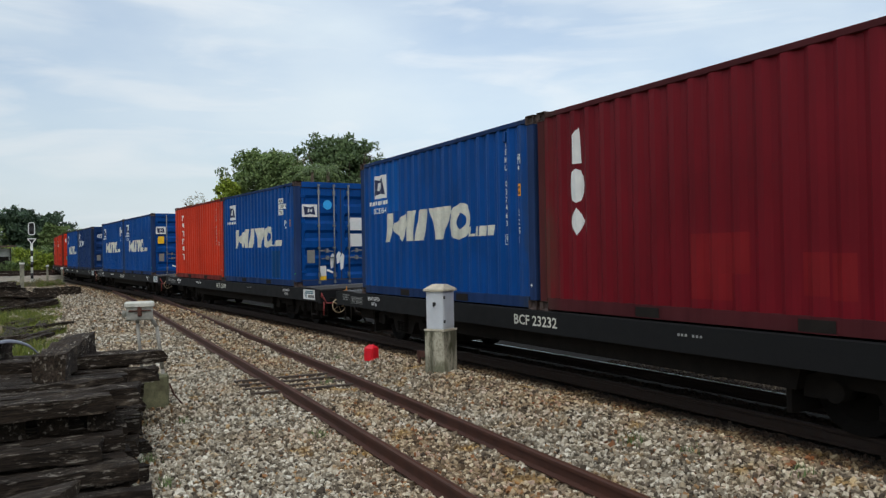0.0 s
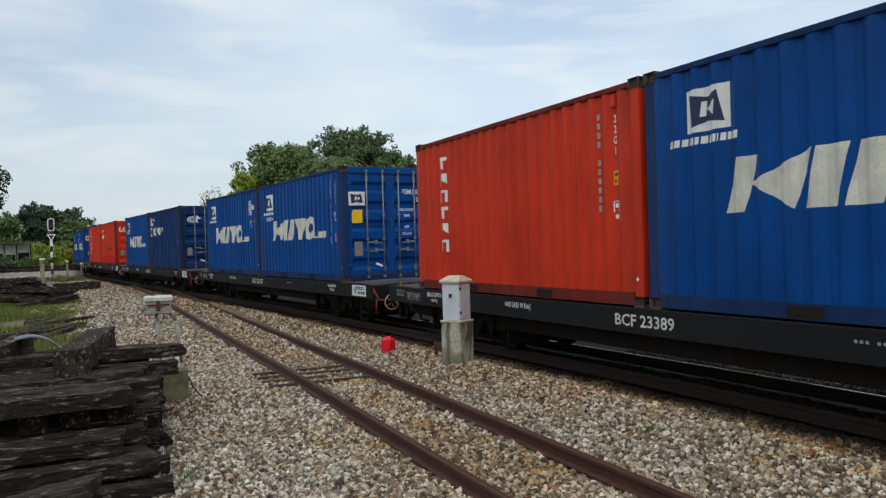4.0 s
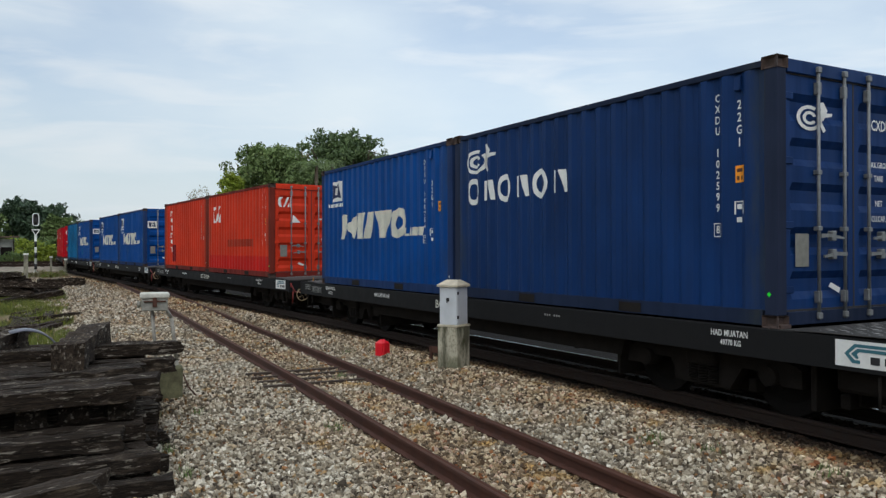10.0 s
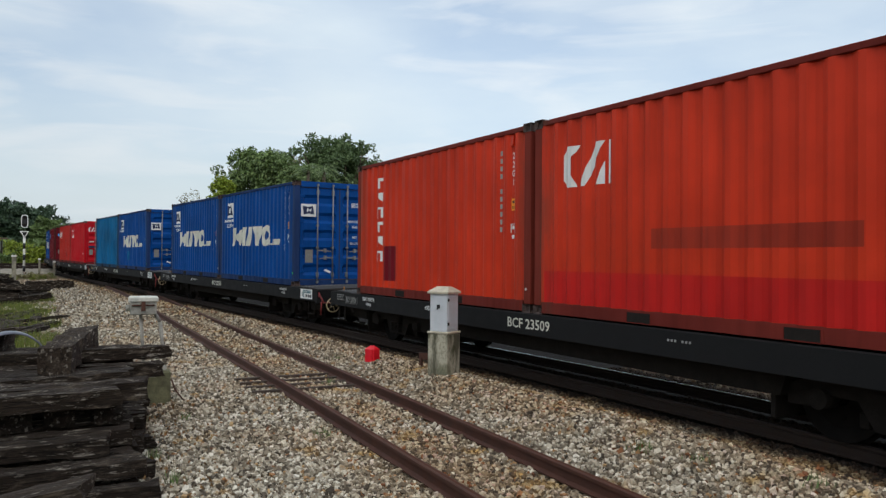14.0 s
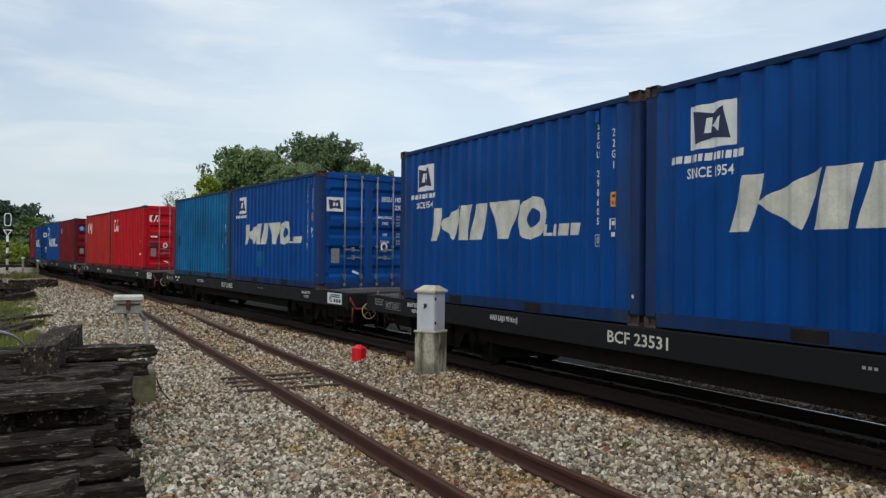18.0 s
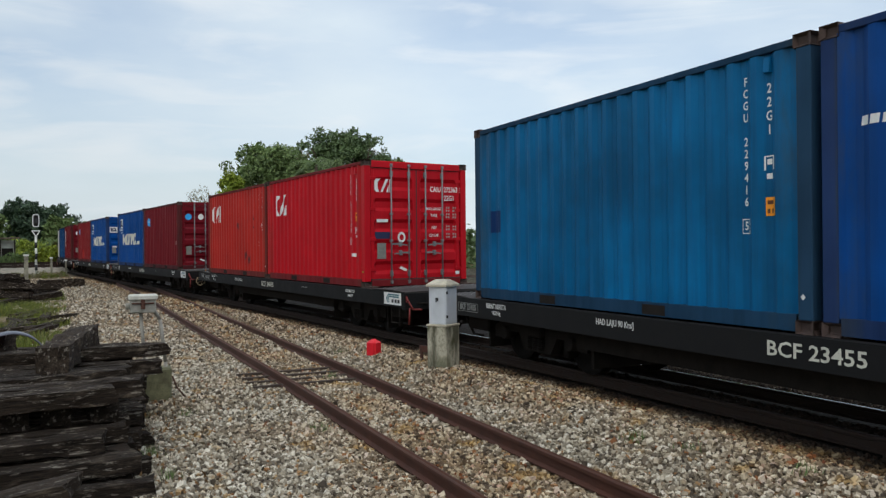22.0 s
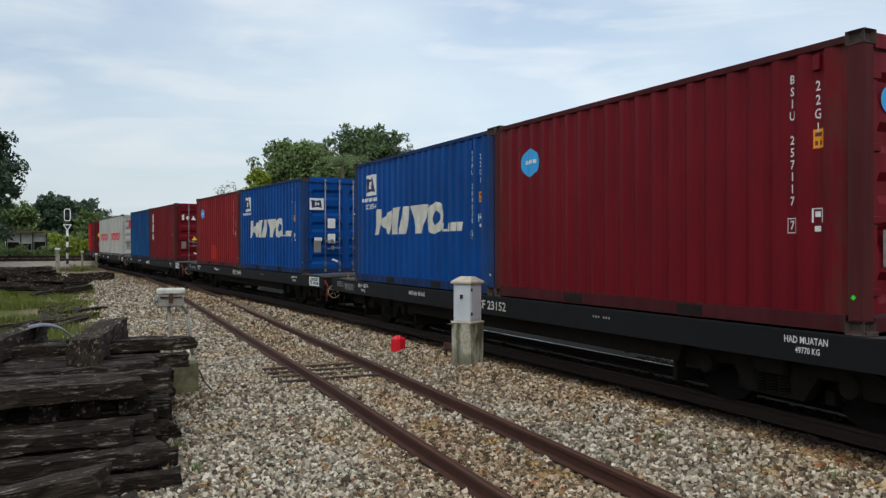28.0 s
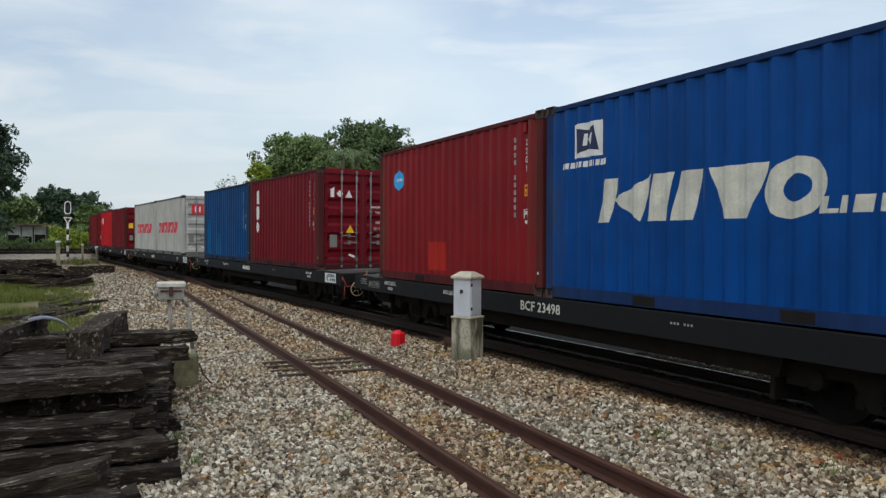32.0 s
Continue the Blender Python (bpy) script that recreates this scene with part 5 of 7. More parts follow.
def draw_gear(bm, sign):
    """Yoke, draft box, hoses and uncoupling rod behind the coupler."""
    x = NOSE if sign > 0 else TAIL
    a, b = sorted((x - sign * 1.4, x - sign * 0.02))
    box(bm, a, b, -0.30, 0.30, 0.30, 0.66, 0.02)
    a, b = sorted((x - sign * 1.2, x - sign * 0.5))
    box(bm, a, b, 0.45, 1.0, 0.30, 0.70, 0.03)
    box(bm, a, b, -0.95, -0.62, 0.40, 0.68, 0.03)
    a, b = sorted((x - sign * 0.10, x + sign * 0.12))
    box(bm, a, b, -0.34, 0.34, 0.46, 0.90, 0.02)
    bar(bm, [(x, -1.05, 0.74), (x + sign * 0.06, -0.6, 0.72), (x + sign * 0.1, -0.2, 0.88)], 0.016, 6)
    for y in (-0.38, 0.36):
        bar(bm, [(x, y, 0.66), (x + sign * 0.10, y, 0.56), (x + sign * 0.18, y + 0.05, 0.36), (x + sign * 0.30, y + 0.06, 0.30), (x + sign * 0.40, y + 0.04, 0.40)], 0.028, 7)
    for y in (-0.95, 0.95):
        bar(bm, [(x - sign * 0.35, y, 0.68), (x - sign * 0.55, y * 0.9, 0.30), (x - sign * 0.85, y * 0.9, 0.30)], 0.022, 6)


def under_tray(bm):
    """Brake gear, air tank and battery boxes slung between the bogies."""
    prism(bm, [(-3.78, 0.68), (-3.7, 0.41), (3.7, 0.41), (3.78, 0.68)], "y", -0.98, -0.4)
    prism(bm, [(-3.5, 0.66), (-3.0, 0.44), (3.0, 0.44), (3.5, 0.66)], "y", 0.4, 1.0)


def step_iron(bm):
    bar(bm, [(-0.16, 0, 0.66), (-0.16, 0, 0.36), (0.16, 0, 0.36), (0.16, 0, 0.66)], 0.016, 6)


def sill_text(w, text, size, x, z, mat, squeeze=0.85):
    put("writing", writing(text, size, squeeze), mat, w, m=pose(x, -1.303, z, 90, 0, 0))


def sill_bars(w, key, build, x, z, mat, lift=0.003):
    return put("marking", shape(key, build), mat, w, m=pose(x, -1.30 - lift, z, 90, 0, 0))


def flat_wagon(i):
    w = new("container_wagon")
    F = M["frame"]
    for k in (0, 1):
        put("side_sill", shape("side_sill", side_sill), F, w, m=Matrix.Diagonal((1, 1 - 2 * k, 1, 1)))
    put("centre_beam", shape("centre_beam", centre_beam), M["dark_iron"], w)
    for k in range(11):
        put("cross_beam", shape("cross_beam", cross_beam), M["dark_iron"], w, m=pose(-6.0 + k * 1.2, 0, 0))
    put("under_tray", shape("under_tray", under_tray), M["dark_iron"], w)
    put("headstock", shape("headstock_f", lambda bm: headstock(bm, NOSE - 0.12, NOSE)), F, w)
    put("headstock", shape("headstock_r", lambda bm: headstock(bm, TAIL, TAIL + 0.12)), F, w)
    for s in (1, -1):
        p = put("end_deck", shape("end_plate_%d" % s, lambda bm: end_plate(bm, s)), M["deck"], w, "worn chequered steel end deck")
        put("tread_pattern", shape("tread_bumps_%d" % s, lambda bm: tread_bumps(bm, s)), M["tread_bump"], p)
        put("coupler", shape("coupler_%d" % s, lambda bm: coupler(bm, s)), M["dark_iron"], w)
    put("coupler_chain", shape("coupler_chain", coupler_chain), M["tarp_yellow"], w, "yellow-painted chain")
    put("brake_pipe", shape("brake_pipe", brake_pipe), M["pipe_red"], w, "dull red brake pipe")
    put("handwheel", shape("handwheel", handwheel), M["wheel_cream"], w, "faded cream spoked handwheel")
    put("brake_rigging", shape("brake_rod", brake_rod), M["dark_iron"], w)
    for s in (1, -1):
        put("draw_gear", shape("draw_gear_%d" % s, lambda bm: draw_gear(bm, s)), M["dark_iron"], w)
    for x in (-5.42, -4.38, 4.38, 5.42, -6.35, 6.45):
        put("brake_beam", shape("brake_beam", brake_beam), M["dark_iron"], w, m=pose(x, 0, 0))
    for x in (TAIL + 0.55, NOSE - 0.45):
        put("step_iron", shape("step_iron", step_iron), M["dark_iron"], w, m=pose(x, -1.24, 0))
    for x in (6.0, 0.14, -0.14, -6.0):
        for sy in (-1, 1):
            put("twist_lock", shape("twist_lock", twist_lock), M["casting"], w, m=Matrix.Translation((x, sy * 1.16, 0.935)) @ Matrix.Diagonal((1, -sy, 1, 1)))
    wheels = []
    for bx in (4.9, -4.9):
        put("bolster", shape("bolster", bolster), M["dark_iron"], w, m=pose(bx, 0, 0))
        for ex in (-1.34, 1.34):
            put("bogie_end_beam", shape("bogie_end_beam", bogie_end_beam), M["dark_iron"], w, m=pose(bx + ex, 0, 0))
        for sy in (-1, 1):
            put("bogie_side_frame", shape("bogie_frame", bogie_frame), M["dark_iron"], w, m=Matrix.Translation((bx, sy * 0.80, 0)) @ Matrix.Diagonal((1, -sy, 1, 1)))
        for ax in (-0.85, 0.85):
            wheels.append((put("wheelset", shape("wheelset", wheelset), M["wheel"], w), bx + ax))
    W = M["lettering"]
    if NUMBERS[i]:
        sill_text(w, NUMBERS[i], 0.185, 0.03, 0.80, M["old_lettering"], 1.18)
        sill_text(w, NUMBERS[i], 0.125, -6.2, 0.80, M["stencil"], 0.95)
        sill_bars(w, "plate_frame", rects((-0.32, 0.32, -0.066, -0.06), (-0.32, 0.32, 0.06, 0.066), (-0.326, -0.32, -0.066, 0.066), (0.32, 0.326, -0.066, 0.066)), -6.2, 0.80, M["stencil"])
    else:
        sill_bars(w, "number_bars", rects(*[(-0.4 + k * 0.1, -0.33 + k * 0.1, -0.06, 0.06) for k in range(8)]), -0.05, 0.80, W)
    had, sign = {4: 5.43, 7: 5.33}.get(i, 5.60), {4: 7.10, 7: 7.24}.get(i, 7.08)
    sill_text(w, "HAD MUATAN", 0.088, had, 0.86, W, 0.78)
    sill_text(w, {4: "45500 KG", 7: "49400 KG"}.get(i, "49770 KG"), 0.078, had + 0.02, 0.77, W, 0.78)
    sill_text(w, "BERAT KERETA", 0.10, -5.32, 0.86, W, 0.85)
    sill_text(w, "14230 kg", 0.08, -5.32, 0.765, W)
    sill_text(w, "HAD LAJU 90 Km/J", 0.10, -2.6, 0.84, W)
    sill_bars(w, "note_bars", rects(*[(-0.18 + k * 0.05, -0.15 + k * 0.05, -0.013, 0.013) for k in range(7) if k != 3]), 2.75, 0.84, M["stencil"])
    if i != 6:
        sill_bars(w, "rear_note", rects(*[(-0.19 + k * 0.034, -0.166 + k * 0.034, q, q + 0.024) for k in range(11) for q in (0.045, 0.0, -0.045) if (k, q) not in ((3, 0.045), (2, 0.0), (4, -0.045), (8, 0.045), (7, 0.0), (9, -0.045), (10, 0.0))]), -6.78, 0.83, M["stencil"])
    sill_bars(w, "operator_sign", rects((-0.345, 0.345, -0.112, 0.112)), sign, 0.81, W, 0.004)
    sill_bars(w, "operator_sign_hook", polys([(-0.26, 0.0), (-0.17, 0.085), (0.26, 0.085), (0.26, 0.058), (-0.155, 0.058), (-0.22, 0.0), (-0.17, -0.05), (-0.12, -0.05), (-0.12, -0.078), (-0.19, -0.078)], [(-0.20, 0.0), (-0.145, 0.047), (0.26, 0.047), (0.26, 0.020), (-0.125, 0.020), (-0.15, 0.0), (-0.13, -0.03), (-0.15, -0.042)]), sign, 0.81, M["sign_teal"], 0.007)
    sill_bars(w, "operator_sign_blocks", rects((-0.03, 0.05, -0.075, -0.01), (0.09, 0.17, -0.075, -0.01), (0.20, 0.29, -0.075, -0.01)), sign, 0.81, M["black_paint"], 0.007)
    if i == 6:
        sill_bars(w, "yellow_disc", disc(0.062, 16), -6.68, 0.82, M["sticker_yellow"])
    tagged(w, "long black container flat wagon with white stencilled markings", "railway wagon", "wagons of the goods train")
    return w, wheels


M["sign_teal"] = plain("teal_sign_paint", srgb(52, 104, 116), 0.5, 0, 0.1)
TRAIN = []
for i, (fore, aft) in enumerate(CARGO):
    w, wheels = flat_wagon(i)
    loads = []
    for spec, cx, lead in ((fore, DOOR_X - C_LEN / 2, True), (aft, -DOOR_X + C_LEN / 2 + (0.06 if i == 8 else 0.0), False)):
        spec["lead"] = lead
        loads.append((container(spec), cx))
    TRAIN.append((w, wheels, loads))


SET_BACK = {7: 0.22}  # boxes standing further back on their wagon


def bird():
    """A small dark bird on the wing, nose along -x."""
    top = tagged(new("bird"), "small dark bird in flight above the train", "bird")

    def body(bm):
        bmesh.ops.create_uvsphere(bm, u_segments=10, v_segments=8, radius=1.0)
        for v in bm.verts:
            x = v.co.x
            v.co = Vector((x * 0.085, v.co.y * 0.024 * (1 - 0.3 * x), v.co.z * 0.024 * (1 - 0.3 * x)))
        loft = [bm.verts.new(p) for p in ((-0.08, 0.006, 0.0), (-0.08, -0.006, 0.0), (-0.112, 0.0, -0.004))]
        bm.faces.new(loft)
        tail = [bm.verts.new(p) for p in ((0.07, 0.012, 0.004), (0.15, 0.034, 0.0), (0.13, 0.0, 0.002), (0.15, -0.034, 0.0), (0.07, -0.012, 0.004))]
        bm.faces.new(tail)
    part("body", made(body), M["black_paint"], top, m=Matrix.Scale(0.42, 4))
    for sgn in (1, -1):
        def wing(bm):
            edge = ((-0.045, 0.015, 0.012), (-0.06, 0.09, 0.04), (-0.02, 0.19, 0.05), (0.03, 0.21, 0.045), (0.02, 0.10, 0.035), (0.04, 0.015, 0.012))
            up = [bm.verts.new((x, sgn * y, z + 0.004)) for x, y, z in edge]
            dn = [bm.verts.new((x, sgn * y, z - 0.004)) for x, y, z in edge]
            bm.faces.new(up)
            bm.faces.new(dn[::-1])
            for k in range(6):
                bm.faces.new((up[k], dn[k], dn[(k + 1) % 6], up[(k + 1) % 6]))
            bmesh.ops.recalc_face_normals(bm, faces=bm.faces)
        part("wing", made(wing), M["black_paint"], top, m=Matrix.Scale(0.42, 4))
    return top


BIRD = bird()


def motions():
    """The train rolls past; boxes ride on their wagons and the wheels turn."""
    times = [k * 0.5 for k in range(65)]
    spins = [k * 0.13 for k in range(247)]
    for i, (w, wheels, loads) in enumerate(TRAIN):
        poses = [(t, wagon_pose(i, t)) for t in times]
        walk(w, [(t, m @ Matrix.Translation((SET_BACK.get(i, 0.0), 0, 0))) for t, m in poses])
        for box_, cx in loads:
            walk(box_, [(t, m @ Matrix.Translation((cx, 0, SEAT_Z))) for t, m in poses])
        for ob, x in wheels:
            rows = [(t, Matrix.Translation((x, 0, 0.425)) @ Matrix.Rotation((run(t) - run(0)) / 0.425, 4, "Y")) for t in spins]
            walk(ob, rows)
    # one swooping flight over the wagons, from high ahead down behind them
    flight = ((0.0, 16.0, 40.0, 34.0), (20.0, -6.0, 22.0, 25.0), (23.2, -12.0, 12.3, 11.5), (23.7, -12.40, 11.61, 9.0),
              (24.0, -12.72, 11.08, 7.21), (24.1, -12.90, 10.75, 7.12), (24.2, -12.93, 10.71, 7.52), (24.3, -12.95, 10.70, 7.88),
              (24.4, -13.05, 10.52, 8.09), (24.5, -13.21, 10.23, 8.0), (24.6, -13.35, 9.96, 7.61), (24.7, -13.51, 9.68, 7.07),
              (24.9, -13.77, 9.19, 5.92), (25.3, -14.5, 10.5, 5.0), (26.5, -22.0, 24.0, 4.0), (32.0, -70.0, 70.0, 9.0))
    walk(BIRD, [(t, pose(x, y, z, 0, 0, -50)) for t, x, y, z in flight])


# ---- beside the track: cabinet, marker, junction post ----
def relay_cabinet():
    top = tagged(new("relay_cabinet"), "pale grey lineside cabinet with hipped cap on a stained concrete plinth", "cabinet")
    top.matrix_basis = pose(-9.64, -1.93, 0.0, 0, 0, 27) @ Matrix.Diagonal((0.76, 0.76, 1, 1))

    def plinth(bm):
        box(bm, -0.22, 0.22, -0.22, 0.22, -0.2, 0.64, 0.012)
    part("plinth", made(plinth), M["plinth"], top, "weather-stained concrete plinth")

    def lip(bm):
        box(bm, -0.23, 0.23, -0.23, 0.23, 0.64, 0.668, 0.006)
    part("base_plate", made(lip), M["cap"], top)

    def body(bm):
        box(bm, -0.19, 0.19, -0.19, 0.19, 0.67, 1.21, 0.006)
    part("body", made(body), M["enamel"], top)

    def door(bm):
        box(bm, 0.185, 0.202, -0.165, 0.165, 0.70, 1.19, 0.004)
    part("door", made(door), M["enamel"], top)
    for z in (0.78, 1.12):
        part("hinge", made(lambda bm: box(bm, 0.198, 0.216, -0.19, -0.145, z - 0.022, z + 0.022, 0.004)), M["black_paint"], top)
    part("latch", made(lambda bm: (box(bm, -0.03, 0.03, -0.215, -0.19, 1.0, 1.05, 0.005), tube(bm, (0, -0.21, 1.02), (0, -0.235, 0.99), 0.012, 6))), M["black_paint"], top)

    def cap(bm):
        box(bm, -0.232, 0.232, -0.232, 0.232, 1.205, 1.235, 0.004)
        lo = [bm.verts.new(p) for p in ((-0.232, -0.232, 1.235), (0.232, -0.232, 1.235), (0.232, 0.232, 1.235), (-0.232, 0.232, 1.235))]
        hi = [bm.verts.new(p) for p in ((-0.13, -0.06, 1.305), (0.13, -0.06, 1.305), (0.13, 0.06, 1.305), (-0.13, 0.06, 1.305))]
        for k in range(4):
            bm.faces.new((lo[k], lo[(k + 1) % 4], hi[(k + 1) % 4], hi[k]))
        bm.faces.new(hi)
    part("cap", made(cap), M["cap"], top, "cream hipped cap")
    return top


def stained():
    n = Nodes("stained_plinth")
    a = n.noise(5, 5, (1, 1, 0.35))
    b = n.noise(26, 4)
    h = n.node("ShaderNodeSeparateXYZ", Vector=n.coords()).outputs["Z"]
    col = n.mix(n.ramp(a, (0.42, 0.0), (0.58, 1.0)), srgb(92, 90, 74), srgb(178, 172, 152))
    col = n.mix(n.ramp(b, (0.5, 0.0), (0.75, 0.6)), col, srgb(60, 60, 44))
    col = n.mix(n.ramp(n.noise(3.0, 3), (0.5, 0.0), (0.6, 0.6)), col, srgb(72, 76, 48))
    n.bump(b, 0.4, 0.006)
    return n.done(col, 0.92, 0, 0.2)


M["plinth"] = stained()
relay_cabinet()


def rusty_bracket():
    top = tagged(new("cable_bracket"), "small rusty steel bracket in the ballast", "bracket")
    top.matrix_basis = pose(-10.3, -1.84, 0.05, 0, 0, 20)
    part("plate", made(lambda bm: box(bm, -0.16, 0.14, -0.012, 0.012, 0.12, 0.22, 0.004)), M["rust_iron"], top)
    for x in (-0.12, 0.10):
        part("leg", made(lambda bm: box(bm, x - 0.02, x + 0.02, -0.02, 0.02, -0.1, 0.2, 0.004)), M["rust_iron"], top)


M["rust_iron"] = plain("rusty_iron", srgb(84, 52, 40), 0.85, 0.1, 0.35, 12, 0.3)
rusty_bracket()


def fouling_marker():
    top = tagged(new("fouling_marker"), "bright red painted marker block standing between two tracks", "marker")
    top.matrix_basis = pose(-11.56, -2.17, ground_z(-11.56, -2.17) - 0.03, 0, 0, 25) @ Matrix.Diagonal((0.72, 0.72, 0.96, 1))

    def body(bm):
        box(bm, -0.135, 0.135, -0.13, 0.13, 0.0, 0.25)
        lo = [bm.verts.new(p) for p in ((-0.135, -0.13, 0.25), (0.135, -0.13, 0.25), (0.135, 0.13, 0.25), (-0.135, 0.13, 0.25))]
        tip = bm.verts.new((0, 0, 0.335))
        for k in range(4):
            bm.faces.new((lo[k], lo[(k + 1) % 4], tip))
        bmesh.ops.remove_doubles(bm, verts=bm.verts, dist=0.001)
        bmesh.ops.bevel(bm, geom=bm.edges[:], offset=0.035, segments=3, affect="EDGES")
    part("block", made(body), M["red_marker"], top)


fouling_marker()


def junction_post():
    top = tagged(new("junction_post"), "grey cable junction box on thin pipes above a mossy lower box", "junction box")
    top.matrix_basis = pose(-10.28, -5.905, -0.22, 0, 0, -8)

    def head(bm):
        box(bm, -0.13, 0.13, -0.155, 0.155, 1.20, 1.36, 0.012)
    part("box", made(head), M["old_box"], top)
    part("lid", made(lambda bm: box(bm, -0.15, 0.15, -0.175, 0.175, 1.355, 1.425, 0.016)), M["old_box_lid"], top)
    part("latch", made(lambda bm: (box(bm, 0.128, 0.155, -0.025, 0.025, 1.25, 1.37, 0.004), tube(bm, (0.145, -0.13, 1.32), (0.145, 0.13, 1.32), 0.010, 6))), M["rust_iron"], top)
    part("gland", made(lambda bm: tube(bm, (0, -0.155, 1.28), (0, -0.205, 1.28), 0.04, 8)), M["old_box"], top)
    part("pipe", made(lambda bm: bar(bm, [(0.03, -0.03, 1.20), (0.02, 0.02, 0.50)], 0.021, 8)), M["galv_old"], top)
    part("pipe", made(lambda bm: bar(bm, [(0.0, 0.13, 1.22), (0.0, 0.20, 1.10), (0.0, 0.26, 0.56), (0.0, 0.27, 0.0)], 0.023, 8)), M["galv_old"], top)
    part("lower_box", made(lambda bm: box(bm, -0.13, 0.15, 0.0, 0.33, -0.02, 0.50, 0.025)), M["mossy"], top, "mossy weathered lower box")
    part("lower_lid", made(lambda bm: box(bm, -0.15, 0.16, -0.06, 0.16, 0.42, 0.56, 0.016)), M["old_box_lid"], top)
    part("cable", made(lambda bm: bar(bm, [(0.05, 0.34, 0.38), (0.07, 0.39, 0.24), (0.05, 0.48, 0.12), (0.0, 0.56, 0.06), (-0.02, 0.60, 0.03)], 0.010, 6)), M["rust_iron"], top)


M["old_box"] = plain("grey_cast_box", srgb(150, 148, 138), 0.7, 0.1, 0.3, 16, 0.2)
M["old_box_lid"] = plain("pale_box_lid", srgb(196, 194, 182), 0.7, 0.0, 0.2, 14, 0.2)
M["galv_old"] = plain("dull_pipe", srgb(150, 146, 136), 0.6, 0.2, 0.3, 18)
M["mossy"] = plain("mossy_concrete", srgb(112, 110, 82), 0.95, 0, 0.5, 7, 0.5)
junction_post()


# ---- piles of old sleepers ----
def beam(length, w, h, seed, rough=0.019):
    """An old sleeper along y, its middle at the origin: split, worn and uneven."""
    def build(bm):
        n = 24
        k = 12
        rows = []
        for i in range(n + 1):
            y = -length / 2 + length * i / n
            row = []
            for j in range(k):
                side, q = divmod(j, 3)
                u = (q - 1) * 0.94
                x, z = ((u, -1), (1, u), (-u, 1), (-1, -u))[side]
                wob = rough * (noise.noise((x * 2 + seed, y * 1.1, z * 2)) * 1.6 + noise.noise((x * 5, y * 7, z * 5 + seed)) * 1.2)
                x, z = x * (w / 2 + wob), z * (h / 2 + wob)
                dy = 0.07 * noise.noise((x * 14 + seed, z * 14, i)) if i in (0, n) else 0.0
                row.append(bm.verts.new((x, y + dy, z)))
            rows.append(row)
        for a, b in zip(rows, rows[1:]):
            for j in range(k):
                bm.faces.new((a[j], a[(j + 1) % k], b[(j + 1) % k], b[j]))
        bm.faces.new(rows[0][::-1])
        bm.faces.new(rows[-1])
    return build


BEAMS = [to_mesh(made(beam(2.0 + 0.08 * (k % 3), 0.225, 0.15, k * 7 + 1)), "sleeper_beam") for k in range(7)]


def lay(x, y, z, rz=0.0, rx=0.0, ry=0.0, k=0, label="weathered black timber sleeper, split and greying", group="stacked old sleepers", size=1.0, tall=None, grey=False):
    ob = put("timber_sleeper", BEAMS[k % 7], M["timber_grey" if grey else "timber"], m=pose(x, y, z, rx, ry, rz) @ Matrix.Diagonal((size, 1, tall or size, 1)))
    return tagged(ob, label, "timber sleeper", group)


rng_pile = random.Random(12)
# near stack: courses along y with cross bearers, ends towards the track
course_z = -0.17 + 0.075
for c in range(5):
    if c == 3:
        for k, (x, y) in enumerate(((-8.05, -6.70), (-8.12, -7.0), (-8.16, -7.36), (-8.1, -7.75), (-8.1, -8.2), (-10.1, -6.5), (-10.1, -7.0), (-10.1, -7.5))):
            lay(x + rng_pile.uniform(-0.05, 0.05), y, course_z, 90 + rng_pile.uniform(-3, 3), k=c + k)
    else:
        for k in range(15 - c // 2):
            x = -6.36 - k * 0.29 - 0.17 * c + (0.12 if k == 0 and c == 3 else 0.0)
            end = -6.43 - (x + 6.36) * 0.13 - rng_pile.uniform(0.0, 0.2) + (0.17 if (c, k) in ((1, 0), (4, 6), (0, 0)) else 0.0) - (0.26 if (c, k) in ((4, 0), (2, 0)) else 0.0)
            lay(x + rng_pile.uniform(-0.02, 0.02), end - 1.03, course_z + rng_pile.uniform(-0.014, 0.014), rng_pile.uniform(-3.5, 3.5), rng_pile.uniform(-0.9, 0.9), rng_pile.uniform(-4, 4), k=c * 3 + k, size=rng_pile.uniform(0.9, 1.18), tall=rng_pile.uniform(0.80, 1.0), grey=rng_pile.random() < 0.2)
    course_z += 0.155
# loose ones on top and leaning in front
lay(-9.1, -6.80, course_z + 0.05, 78, 0, 0, k=2, label="grey split timber baulk lying across the stack", size=1.3, tall=1.75, grey=True)
lay(-9.0, -7.72, course_z + 0.06, 74, 0, 0, k=4, label="dark split timber baulk lying across the stack", size=1.2, tall=1.5, grey=True)
lay(-8.95, -6.93, course_z - 0.02, 2, k=5, tall=0.8)
lay(-4.86, -8.02, 0.30, -14, 9.0, 0, k=6, label="weathered timber sleeper leaning on the foot of the stack", tall=0.5, grey=True)
lay(-5.05, -7.95, 0.08, -8, 5.0, 0, k=1, tall=0.6, label="weathered timber sleeper at the foot of the stack", grey=True)
lay(-5.25, -8.0, -0.08, 3, 0, 0, k=3, label="weathered timber sleeper at the foot of the stack", grey=True)
lay(-5.55, -7.75, -0.08, 8, 0, 0, k=0, label="weathered timber sleeper at the foot of the stack", grey=True)
lay(-4.95, -8.1, -0.08, 0, 0, 0, k=5, label="weathered timber sleeper at the foot of the stack", grey=True)


